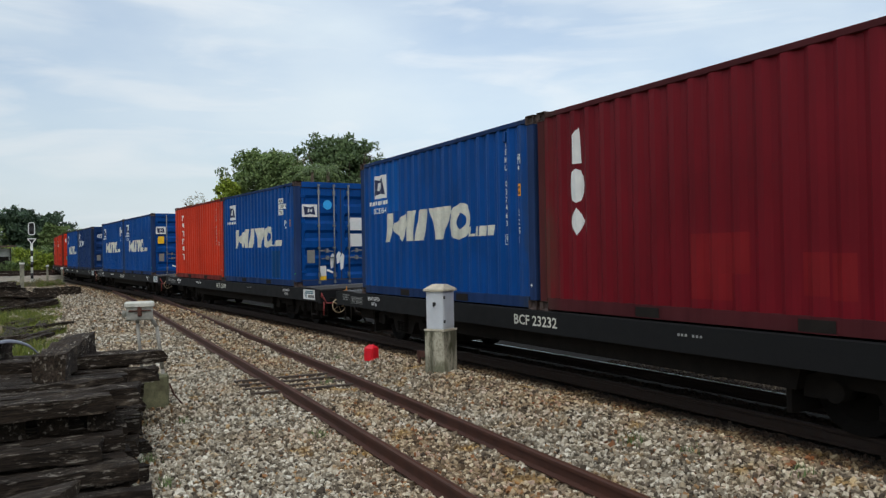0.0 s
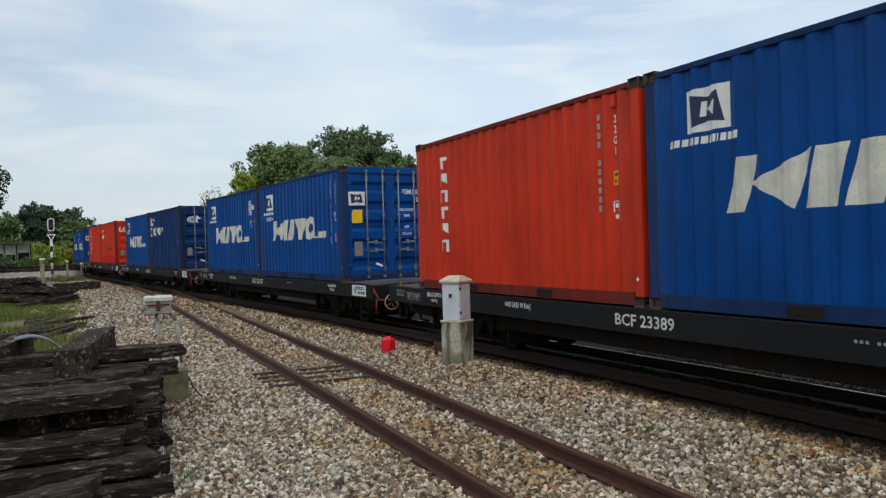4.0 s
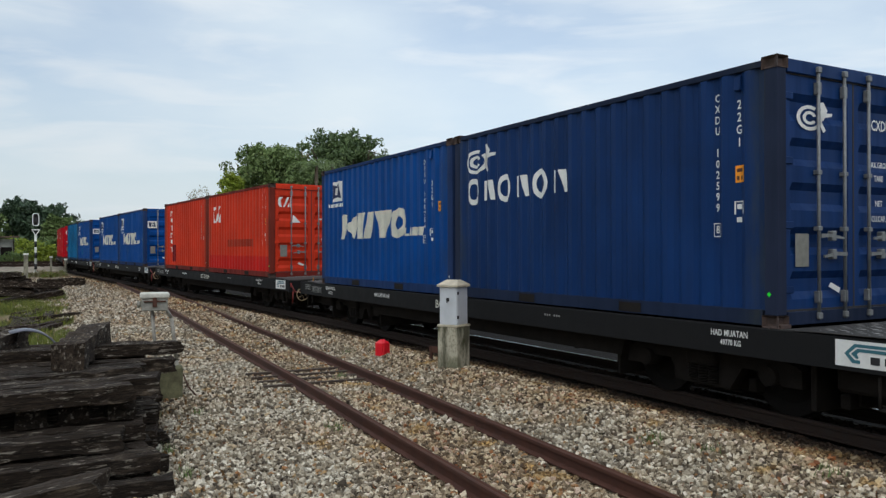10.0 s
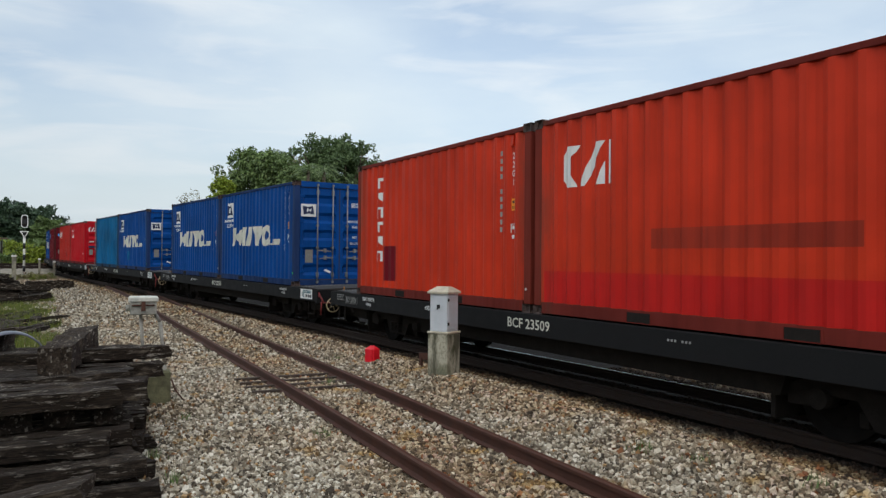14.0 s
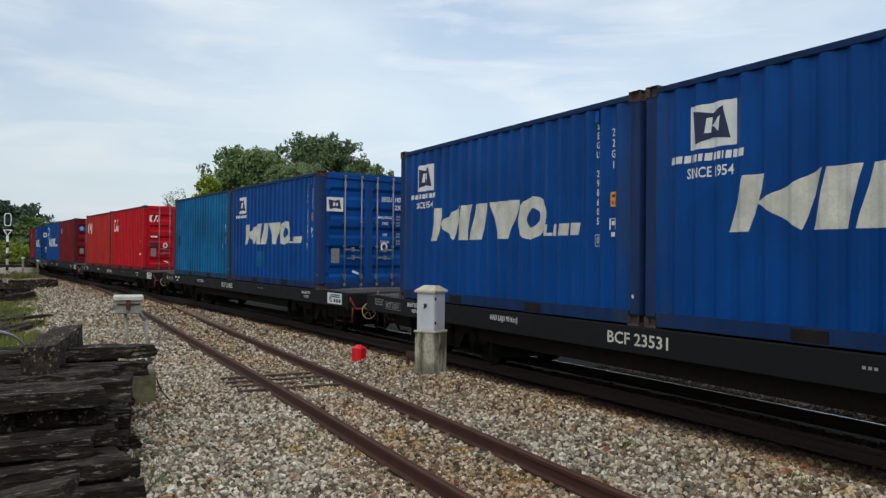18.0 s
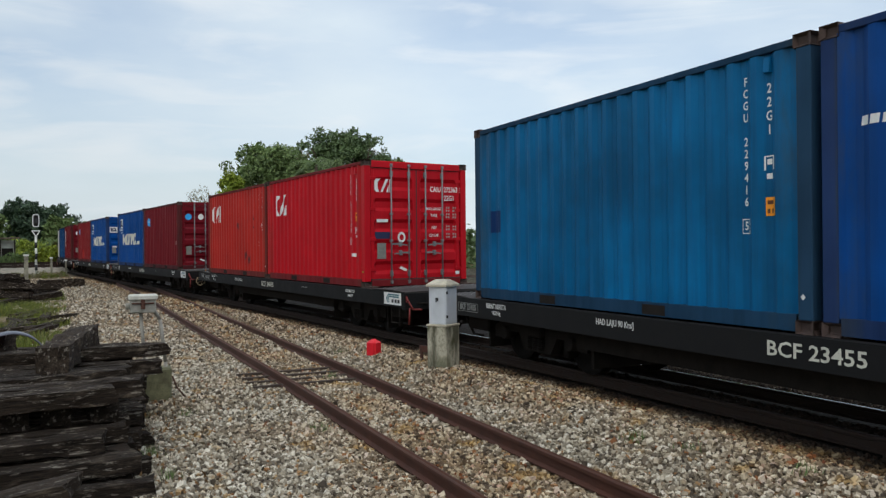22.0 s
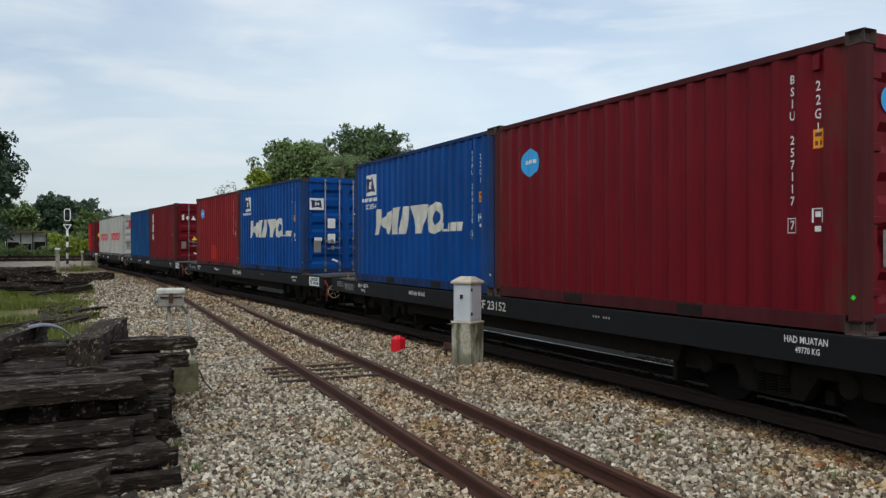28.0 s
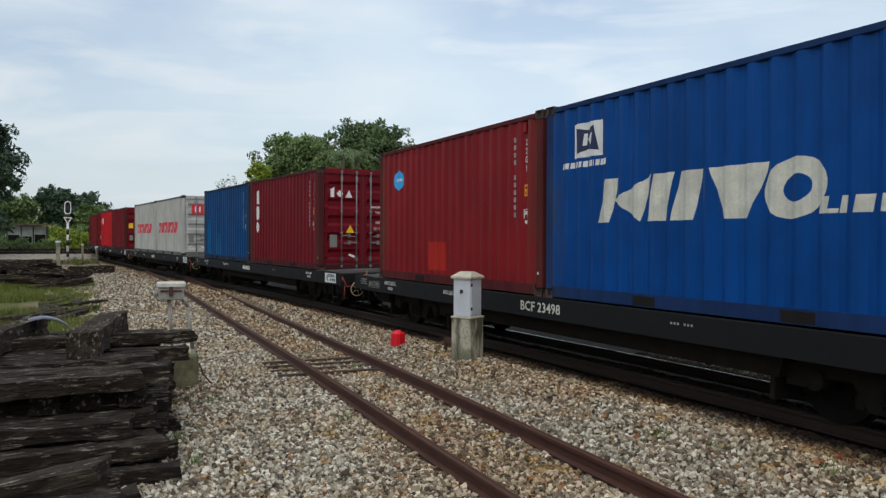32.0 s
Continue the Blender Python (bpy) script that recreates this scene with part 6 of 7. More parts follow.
M["hoop"] = plain("dull_steel_hoop", srgb(104, 106, 116), 0.42, 0.5, 0.3, 9)


def curved_plate(bm):
    n = 18
    rows = []
    for i in range(n + 1):
        a = radians(12 + 100 * i / n)
        rows.append([bm.verts.new((x, r * math.cos(a), r * math.sin(a))) for x, r in ((-0.20, 0.37), (0.05, 0.37), (0.055, 0.355), (0.05, 0.35), (-0.20, 0.36))])
    for a, b in zip(rows, rows[1:]):
        for j in range(5):
            bm.faces.new((a[j], a[(j + 1) % 5], b[(j + 1) % 5], b[j])).smooth = True
    bm.faces.new(rows[0])
    bm.faces.new(rows[-1][::-1])


tagged(part("steel_hoop", made(curved_plate), M["hoop"], None, m=pose(-9.42, -7.36, 0.52, 0, 0, 4)), "bent grey steel hoop resting on stacked sleepers", "steel hoop")

# a second, lower heap further along
for k in range(40):
    c = k // 8
    x = -36.2 - (k % 4) * 0.42 + rng_pile.uniform(-0.1, 0.1)
    y = -8.2 - (k // 4 % 2) * 2.1 + rng_pile.uniform(-0.2, 0.2) + (0.5 if c == 2 else 0) + (0.25 if c == 3 else 0)
    lay(x, y, -0.08 + grade(x) + c * 0.19, rng_pile.uniform(-12, 12), rng_pile.uniform(-3.5, 3.5), rng_pile.uniform(-10, 10), k=k, group="far heap of sleepers", size=1.25, label="old dark timber sleeper in a low heap")
for k in range(7):
    lay(-35.6 + 0.25 * k, -6.3 - 0.16 * (k % 3), -0.06 + 0.12 * (k % 3) + grade(-35), 70 + rng_pile.uniform(-25, 25), rng_pile.uniform(-3, 3), k=k, group="far heap of sleepers", size=1.2, label="old dark timber sleeper beside a low heap")
for k in range(6):
    lay(-34.2 + 0.33 * k, -8.6 + 0.9 * (k % 3), 0.62 - 0.13 * k + grade(-34), rng_pile.uniform(-30, 30), rng_pile.uniform(-14, 14), rng_pile.uniform(-15, 15), k=k, group="far heap of sleepers", size=1.2, label="old dark timber sleeper tipped off a low heap")
lay(-44.0, -5.2, 0.16, 8, k=2, size=2.2, tall=2.9, group="far heap of sleepers", label="thick dark baulk lying behind a low heap")
for k in range(10):
    lay(-24.5 + rng_pile.uniform(-4.8, 4.0), -7.0 + rng_pile.uniform(-0.9, 0.7), -0.12, rng_pile.choice((70, 84, 98, 40)) + rng_pile.uniform(-8, 8), k=k, group="scattered sleepers", label="rotting sleeper lying in the grass", grey=True)


# ---- signal and far posts ----
def signal_post():
    top = tagged(new("railway_signal"), "two-aspect railway signal with white-rimmed board on a striped post", "railway signal")
    top.matrix_basis = pose(-62.3, -5.9, 0.0, 0, 0, 0)
    part("post", made(lambda bm: tube(bm, (0, 0, 0), (0, 0, 3.3), 0.085, 10)), M["white_paint"], top)
    for z in (0.5, 1.3, 2.1):
        part("band", made(lambda bm: tube(bm, (0, 0, z), (0, 0, z + 0.4), 0.09, 10)), M["black_paint"], top)
    part("base", made(lambda bm: box(bm, -0.4, 0.4, -0.4, 0.4, -0.1, 0.28, 0.05)), M["concrete"], top)

    def rim(bm, w, h, t, z, x):
        out = [(w * math.copysign(abs(math.cos(a)) ** 0.5, math.cos(a)), z + h * math.copysign(abs(math.sin(a)) ** 0.5, math.sin(a))) for a in [i * math.tau / 24 for i in range(24)]]
        inn = [(p[0] * (w - t) / w, z + (p[1] - z) * (h - t) / h) for p in out]
        A = [bm.verts.new((x, *p)) for p in out]
        B = [bm.verts.new((x, *p)) for p in inn]
        for i in range(24):
            bm.faces.new((A[i], A[(i + 1) % 24], B[(i + 1) % 24], B[i]))
        thicken(bm, 0.03)
    part("signal_board", made(lambda bm: box(bm, 0.06, 0.16, -0.19, 0.19, 3.62, 4.48, 0.02)), M["black_paint"], top)
    part("board_rim", made(rim, 0.225, 0.46, 0.055, 4.05, 0.19), M["lettering"], top, "white rim")

    def tri(bm):
        o = [(-0.30, 3.36), (0.30, 3.36), (0.0, 2.86)]
        q = [(-0.19, 3.29), (0.19, 3.29), (0.0, 2.98)]
        A, B = [bm.verts.new((0.14, *p)) for p in o], [bm.verts.new((0.14, *p)) for p in q]
        for i in range(3):
            bm.faces.new((A[i], A[(i + 1) % 3], B[(i + 1) % 3], B[i]))
        thicken(bm, 0.03)
    part("triangle_board", made(lambda bm: prism(bm, [(-0.28, 3.36), (0.28, 3.36), (0.0, 2.88)], "x", 0.07, 0.10)), M["black_paint"], top)
    part("triangle_rim", made(tri), M["lettering"], top, "white triangle rim")
    for z in (3.8, 4.3):
        part("lens", made(lambda bm: tube(bm, (0.16, 0, z), (0.22, 0, z), 0.09, 12)), M["dark_iron"], top)


signal_post()
for px, py, h, r in ((-57.0, -6.6, 1.55, 0.26), (-63.0, -4.9, 1.3, 0.14), (-64.0, -3.9, 1.1, 0.13)):
    ob = tagged(new("concrete_post"), "short pale concrete post beside the tracks", "post", "lineside posts")
    ob.matrix_basis = pose(px, py, grade(px) - 0.2)
    part("shaft", made(lambda bm: box(bm, -r / 2, r / 2, -r / 2, r / 2, 0, h, 0.02)), M["concrete"], ob)
    part("top", made(lambda bm: box(bm, -r / 2 - 0.03, r / 2 + 0.03, -r / 2 - 0.03, r / 2 + 0.03, h, h + 0.12, 0.02)), M["white_paint"], ob)


def branch_line():
    """A raised line that swings away behind the signal."""
    base = tagged(new("branch_track"), "rusty rails on a pale ballast bank behind the signal", "railway track", kind="structure")

    def line_x(y, off):
        return -78.0 - 0.0042 * (y + 14) ** 2 - off + 0.10 * (y + 8)
    bm = bmesh.new()
    rows = []
    for i in range(44):
        y = 1.0 - i * 1.6
        rows.append([bm.verts.new((line_x(y, o), y, z)) for o, z in ((-5.4, 0.0), (-1.6, 0.42), (6.0, 0.80), (9.0, 0.1))])
    for a, b in zip(rows, rows[1:]):
        for j in range(3):
            bm.faces.new((a[j], a[j + 1], b[j + 1], b[j]))
    part("ballast_bank", bm, M["pale_ballast"], base, "pale ballast bank")
    for off in (-0.534, 0.534, 3.4, 4.47):
        bm = bmesh.new()
        prof = [(-0.07, -0.10), (0.07, -0.10), (0.05, 0.02), (0.05, 0.14), (-0.05, 0.14), (-0.05, 0.02)]
        rows = []
        for i in range(44):
            y = 1.0 - i * 1.6
            rows.append([bm.verts.new((line_x(y, off) + u, y, 0.52 + 0.05 * off + v)) for u, v in prof])
        for a, b in zip(rows, rows[1:]):
            for j in range(len(prof)):
                bm.faces.new((a[j], a[(j + 1) % len(prof)], b[(j + 1) % len(prof)], b[j]))
        part("rail", bm, M["rail_dark"], base)
    for off in (0.0, 3.94):
        for i in range(60):
            y = 0.5 - i * 1.1
            put("sleeper", shape("branch_sleeper", lambda bm: box(bm, -1.0, 1.0, -0.16, 0.16, -0.12, 0.02, 0.01)), M["timber"], base, m=pose(line_x(y, off), y, 0.45 + 0.05 * off))


M["pale_ballast"] = plain("pale_ballast", srgb(150, 142, 126), 0.95, 0, 0.4, 2.6, 0.5)
branch_line()


# ---- the yard beyond the train ----
def straight_track(y, x0, x1, label):
    base = tagged(new("yard_track"), label, "railway track", kind="structure")
    for e in (-0.534, 0.534):
        me = to_mesh(rail_mesh("rail", lambda x: y, lambda x: 0.0, x0, x1, 8.0, e), "rail")
        me.materials.append(M["rail_top"])
        put("rail", me, M["rail"], base)
    for k in range(int((x1 - x0) / 0.8)):
        put("sleeper", shape("yard_sleeper", lambda bm: box(bm, -0.11, 0.11, -0.95, 0.95, -0.2, -0.125, 0.01)), M["timber"], base, m=pose(x0 + k * 0.8, y, 0))


straight_track(18.42, -48, 2, "rusty yard track under the parked wagons")
straight_track(12.6, -40, 2, "empty rusty yard track")

VAN_BROWN, VAN_MINT = paint("faded_brown_panel", srgb(88, 68, 54), 0.75, 0.7, 0.8, 0.4, 1.0), paint("mint_grey_paint", srgb(122, 136, 130), 0.65, 0.7, 0.95, 0.35, 1.0)
VAN_ROOF, VAN_RUST = plain("weathered_roof_sheet", srgb(140, 132, 124), 0.85, 0, 0.4, 1.2, 0.2), plain("red_rust_sheet", srgb(140, 62, 50), 0.85, 0, 0.35, 3, 0.3)


def covered_van():
    """A four-wheeled covered goods van, near side at y = 0, from x = 0 to 7.75."""
    top = tagged(new("covered_goods_van"), "old brown and mint-grey covered goods van with its door ajar", "railway wagon")
    top.matrix_basis = pose(-23.72, 17.3, 0)
    L, D, lo, hi = 7.75, 2.30, 0.87, 3.10
    part("underframe", made(lambda bm: box(bm, 0.0, L, 0.05, D - 0.05, 0.56, 0.87, 0.02)), M["dark_iron"], top)
    part("floor", made(lambda bm: box(bm, 0.0, L, 0.02, D - 0.02, 0.87, 0.92)), M["dark_iron"], top)
    cuts = [0.0, 0.95, 2.05, 2.70, 4.30, 4.82, 5.77, 6.78, L]
    kinds = ("bb", "bb", "bm", "door", "gap", "mb", "bb", "bb")
    for x0, x1, kd in zip(cuts, cuts[1:], kinds):
        if kd == "gap":
            continue
        if kd == "door":
            d = part("sliding_door", made(lambda bm: box(bm, x0, x1, -0.05, 0.0, lo + 0.05, hi - 0.08, 0.03)), VAN_MINT, top)
            for a in (x0 + 0.12, x0 + 0.88):
                part("door_panel", made(lambda bm: box(bm, a, a + 0.58, -0.065, -0.045, lo + 0.2 + (0.25 if a > x0 + 0.5 else 0), hi - 0.2, 0.02)), VAN_BROWN, d)
            part("handle", made(lambda bm: tube(bm, (x1 - 0.25, -0.09, 1.9), (x1 - 0.05, -0.09, 1.9), 0.025, 6)), M["galv"], d)
            continue
        part("upper_panel", made(lambda bm: box(bm, x0 + 0.03, x1 - 0.03, 0.0, 0.03, 2.24, hi - 0.06)), VAN_MINT if kd[0] == "m" else VAN_BROWN, top)
        part("lower_panel", made(lambda bm: box(bm, x0 + 0.03, x1 - 0.03, 0.0, 0.03, lo + 0.36, 2.20)), VAN_BROWN, top)
        part("bottom_panel", made(lambda bm: box(bm, x0 + 0.03, x1 - 0.03, -0.005, 0.03, lo + 0.03, lo + 0.36)), VAN_MINT, top)
        part("mid_rail", made(lambda bm: box(bm, x0, x1, -0.025, 0.02, 2.19, 2.25)), VAN_MINT, top)
    for x in cuts:
        part("stanchion", made(lambda bm: box(bm, x - 0.04, x + 0.04, -0.03, 0.04, lo, hi, 0.008)), VAN_MINT, top)
    part("cant_rail", made(lambda bm: box(bm, 0, L, -0.03, 0.05, hi - 0.07, hi, 0.01)), VAN_MINT, top)
    part("sole_bar", made(lambda bm: box(bm, 0, L, -0.025, 0.04, lo - 0.02, lo + 0.05, 0.01)), VAN_MINT, top)
    part("far_side", made(lambda bm: box(bm, 0, L, D - 0.05, D, lo, hi)), VAN_BROWN, top)

    def arch(bm, x0, x1, lift=0.0, thick=0.03):
        n = 14
        rows = []
        for i in range(n + 1):
            u = i / n
            y = -0.05 + (D + 0.1) * u
            z = hi + (0.42 + lift) * (1 - abs(2 * u - 1) ** 2.6) + lift
            rows.append([bm.verts.new((x, y, z)) for x in (x0, x1)])
        for a, b in zip(rows, rows[1:]):
            bm.faces.new((a[0], a[1], b[1], b[0])).smooth = True
        thicken(bm, thick)
    edges = [0, 0.95, 1.95, 2.85, 3.75, 4.75, 5.77, 6.78, L]
    for k, (x0, x1) in enumerate(zip(edges, edges[1:])):
        part("roof_sheet", made(arch, x0, x1), VAN_RUST if k in (3, 4) else VAN_ROOF, top, "rust-red roof sheet" if k in (3, 4) else "")
    for x in edges:
        part("roof_rib", made(arch, x - 0.03, x + 0.03, 0.012, 0.03), VAN_ROOF, top)
    # end wall with stiffeners
    def end_wall(bm):
        n = 14
        pts = [(0.0, lo), (D, lo)] + [(D * (1 - i / n), hi + 0.40 * (1 - abs(2 * (1 - i / n) - 1) ** 2.6)) for i in range(n + 1)]
        prism(bm, pts, "x", L - 0.04, L)
    part("end_wall", made(end_wall), VAN_BROWN, top)
    part("end_wall", made(end_wall), VAN_BROWN, top, m=pose(-L + 0.04, 0, 0))
    part("rusty_gable", made(lambda bm: prism(bm, [(0.08, 2.30), (D - 0.08, 2.30), (D - 0.08, hi), (D * 0.8, hi + 0.28), (D * 0.5, hi + 0.36), (D * 0.2, hi + 0.28), (0.08, hi)], "x", L, L + 0.012)), plain("orange_rust", srgb(104, 66, 44), 0.9, 0, 0.8, 2.6, 0.3), top, "orange rusted gable")
    for z in (1.3, 1.75, 2.2, 2.65):
        part("end_rib", made(lambda bm: box(bm, L, L + 0.07, 0.05, D - 0.05, z, z + 0.09, 0.015)), VAN_BROWN if z < 2.2 else VAN_MINT, top)
    part("end_bottom", made(lambda bm: box(bm, L, L + 0.02, 0.0, D, lo, lo + 0.34)), VAN_MINT, top)
    for y in (0.0, D):
        part("corner_post", made(lambda bm: box(bm, L - 0.05, L + 0.05, y - 0.05, y + 0.05, lo, hi, 0.01)), VAN_MINT, top)
    part("ventilator", made(lambda bm: box(bm, L, L + 0.16, D * 0.36, D * 0.62, hi - 0.05, hi + 0.34, 0.03)), M["dark_iron"], top)
    for x in (1.6, 6.15):
        for y in (0.62, 1.69):
            part("wheel", made(lambda bm: tube(bm, (x, y - 0.06, 0.43), (x, y + 0.06, 0.43), 0.43, 24)), M["wheel"], top)
        part("axle_box", made(lambda bm: box(bm, x - 0.16, x + 0.16, 0.12, 0.34, 0.30, 0.60, 0.03)), M["dark_iron"], top)
        part("leaf_spring", made(lambda bm: prism(bm, [(x - 0.6, 0.60), (x, 0.70), (x + 0.6, 0.60), (x + 0.6, 0.56), (x, 0.62), (x - 0.6, 0.56)], "y", 0.16, 0.26)), M["dark_iron"], top)
    part("brake_box", made(lambda bm: box(bm, 3.4, 4.6, 0.3, 0.9, 0.25, 0.56, 0.03)), M["dark_iron"], top)
    part("buffer_beam", made(lambda bm: box(bm, L, L + 0.1, -0.02, D + 0.02, 0.60, 0.90, 0.01)), M["dark_iron"], top)
    part("coupler", made(lambda bm: box(bm, L + 0.1, L + 0.5, D / 2 - 0.12, D / 2 + 0.12, 0.60, 0.84, 0.03)), M["dark_iron"], top)
    W = M["lettering"]
    put("writing", writing("151450", 0.26, 0.9), W, top, m=pose(7.25, -0.008, 1.98, 90, 0, 0))
    put("writing", writing("C.C.", 0.24, 0.9), W, top, m=pose(7.25, -0.008, 1.50, 90, 0, 0))
    put("marking", shape("van_bars", rects((-0.28, -0.18, -0.1, 0.1), (-0.10, 0.02, -0.1, 0.1), (0.10, 0.24, -0.1, 0.1))), W, top, m=pose(7.25, -0.008, 2.42, 90, 0, 0))
    put("marking", shape("van_bars_b", rects((-0.3, -0.2, -0.08, 0.1), (-0.12, 0.0, -0.1, 0.08), (0.08, 0.2, -0.08, 0.08))), W, top, m=pose(0.45, -0.008, 2.42, 90, 0, 0))
    put("marking", shape("van_plate", rects((-0.22, 0.22, -0.09, 0.09))), VAN_MINT, top, m=pose(0.45, -0.008, 2.02, 90, 0, 0))
    put("sticker", shape("van_dot", disc(0.06, 10)), M["sticker_yellow"], top, m=pose(5.28, -0.008, 1.75, 90, 0, 0))


covered_van()


def tank_wagon():
    top = tagged(new("tank_wagon"), "pale grey tank wagon on a black frame", "railway wagon")
    top.matrix_basis = pose(-14.65, 18.42, 0)

    def barrel(bm):
        n, R0 = 26, 1.12
        prof = [(0.0, 0.05), (0.06, 0.45), (0.20, 0.85), (0.42, 1.08), (0.65, R0), (8.6, R0), (8.85, 1.05), (9.1, 0.6), (9.2, 0.05)]
        rows = [[bm.verts.new((x, r * math.cos(i * math.tau / n), 1.90 + r * math.sin(i * math.tau / n))) for i in range(n)] for x, r in prof]
        for a, b in zip(rows, rows[1:]):
            for i in range(n):
                bm.faces.new((a[i], a[(i + 1) % n], b[(i + 1) % n], b[i])).smooth = True
        bm.faces.new(rows[0])
        bm.faces.new(rows[-1])
    part("barrel", made(barrel), plain("tank_grey", srgb(160, 160, 156), 0.6, 0, 0.3, 1.2), top)
    part("frame", made(lambda bm: box(bm, -0.5, 9.7, -1.1, 1.1, 0.62, 0.92, 0.02)), M["dark_iron"], top)
    for x in (0.7, 2.4, 6.8, 8.5):
        for y in (-0.534, 0.534):
            part("wheel", made(lambda bm: tube(bm, (x, y - 0.06, 0.43), (x, y + 0.06, 0.43), 0.43, 20)), M["wheel"], top)
    for x in (1.2, 7.8):
        part("saddle", made(lambda bm: prism(bm, [(-0.9, 0.92), (0.9, 0.92), (0.7, 1.3), (-0.7, 1.3)], "x", x, x + 0.15)), M["dark_iron"], top)


tank_wagon()


def service_wagon():
    """A low wagon with a yellow-banded side and dark plant on it."""
    top = tagged(new("service_wagon"), "dark low-sided service wagon with a faded yellow band", "railway wagon")
    top.matrix_basis = pose(-32.6, 18.42, 0)
    part("frame", made(lambda bm: box(bm, 0, 8.2, -1.1, 1.1, 0.60, 0.95, 0.02)), M["dark_iron"], top)
    part("side", made(lambda bm: box(bm, 0, 8.2, -1.16, -1.08, 0.95, 1.50, 0.02)), plain("dirty_grey_side", srgb(150, 140, 122), 0.8, 0, 0.4, 2), top)
    part("band", made(lambda bm: box(bm, 0, 8.2, -1.175, -1.10, 1.50, 1.68, 0.01)), plain("faded_yellow", srgb(196, 160, 60), 0.7, 0, 0.3, 3), top, "faded yellow band")
    part("far_side", made(lambda bm: box(bm, 0, 8.2, 1.08, 1.16, 0.95, 1.68, 0.02)), M["dark_iron"], top)
    part("tank", made(lambda bm: tube(bm, (3.4, -0.3, 2.4), (7.2, -0.3, 2.4), 0.55, 18)), plain("dull_brown_tank", srgb(112, 84, 76), 0.7, 0, 0.3, 2), top)
    for x in (0.4, 1.6, 2.8, 7.6):
        part("stanchion", made(lambda bm: box(bm, x, x + 0.1, -1.0, -0.9, 1.5, 2.9, 0.01)), M["dark_iron"], top)
    part("hood", made(lambda bm: box(bm, 0.5, 2.8, -0.9, 0.9, 1.2, 2.75, 0.06)), M["rust_iron"], top)
    for k in range(7):
        part("louvre", made(lambda bm: box(bm, 0.7, 2.6, -0.95, -0.88, 1.8 + k * 0.12, 1.86 + k * 0.12)), M["dark_iron"], top)
    for x in (1.5, 6.6):
        for y in (-0.534, 0.534):
            part("wheel", made(lambda bm: tube(bm, (x, y - 0.06, 0.43), (x, y + 0.06, 0.43), 0.43, 20)), M["wheel"], top)


service_wagon()


def depot():
    """A shed with a low white roof and a pierced-block upper wall."""
    top = tagged(new("depot_building"), "white-roofed depot with a pierced grey block wall", "building")
    x0, x1, y0, y1 = -24.0, 2.0, 28.2, 41.0
    wall = plain("pale_render", srgb(206, 204, 200), 0.85, 0, 0.15, 1.2)
    grey = plain("grey_block", srgb(150, 154, 156), 0.9, 0, 0.2, 2)
    part("front_wall", made(lambda bm: box(bm, x0, x1, y0, y0 + 0.25, 3.3, 3.9)), wall, top)
    # shade inside the open shed is put into this wall's dark colour
    part("recess_wall", made(lambda bm: box(bm, x0, x1, y0 + 2.2, y0 + 2.4, -0.3, 3.6)), plain("recess_shade", srgb(58, 48, 46), 0.9, 0, 0.3, 2), top)
    part("recess_ceiling", made(lambda bm: box(bm, x0, x1, y0 + 0.25, y0 + 2.4, 3.55, 3.65)), M["dark_iron"], top)
    part("end_wall", made(lambda bm: prism(bm, [(y0, -0.3), (y1, -0.3), (y1, 4.6), (33.8, 6.36), (y0, 5.05)], "x", x0, x0 + 0.25)), wall, top)
    part("back_wall", made(lambda bm: box(bm, x0, x1, y1 - 0.25, y1, -0.3, 4.7)), wall, top)
    # dark sheet standing in for the shade behind the pierced blocks
    part("dark_inside", made(lambda bm: box(bm, x0 + 0.3, x1, y0 + 0.6, y0 + 0.7, 3.9, 5.0)), M["dark_iron"], top)
    for k in range(7):
        x = x0 + k * 4.4
        part("pillar", made(lambda bm: box(bm, x - 0.02, x + 0.32, y0 - 0.06, y0 + 0.26, -0.3, 5.05)), M["white_paint"], top)
    # pierced wall: crossing bars with real holes
    for k in range(60):
        put("block_rib", shape("block_rib", lambda bm: box(bm, -0.045, 0.045, 0, 0.2, 3.9, 5.0)), grey, top, m=pose(x0 + 0.45 + k * 0.21, y0 + 0.03, 0))
    for k in range(6):
        put("block_course", shape("block_course", lambda bm: box(bm, 0, 13.0, 0, 0.2, -0.04, 0.04)), grey, top, m=pose(x0 + 0.3, y0 + 0.025, 3.9 + k * 0.215))
    def roof(bm):
        prism(bm, [(y0 - 0.9, 4.97), (33.8, 6.42), (y1 + 0.5, 4.6), (y1 + 0.5, 4.68), (33.8, 6.50), (y0 - 0.9, 5.05)], "x", x0 - 0.7, x1)
    part("roof", made(roof), plain("white_roof_sheet", srgb(214, 216, 218), 0.6, 0, 0.1, 0.8), top, "low-pitched white sheet roof")
    for k in range(37):
        put("roof_seam", shape("roof_seam", lambda bm: prism(bm, [(y0 - 0.9, 5.05), (33.8, 6.50), (33.8, 6.53), (y0 - 0.9, 5.08)], "x", -0.02, 0.02)), M["white_paint"], top, m=pose(x0 - 0.5 + k * 0.68, 0, 0))
    part("fascia", made(lambda bm: box(bm, x0 - 0.75, x1, y0 - 1.0, y0 - 0.88, 4.9, 5.12, 0.01)), plain("grey_white_fascia", srgb(186, 188, 192), 0.7, 0, 0.3, 1.5), top)
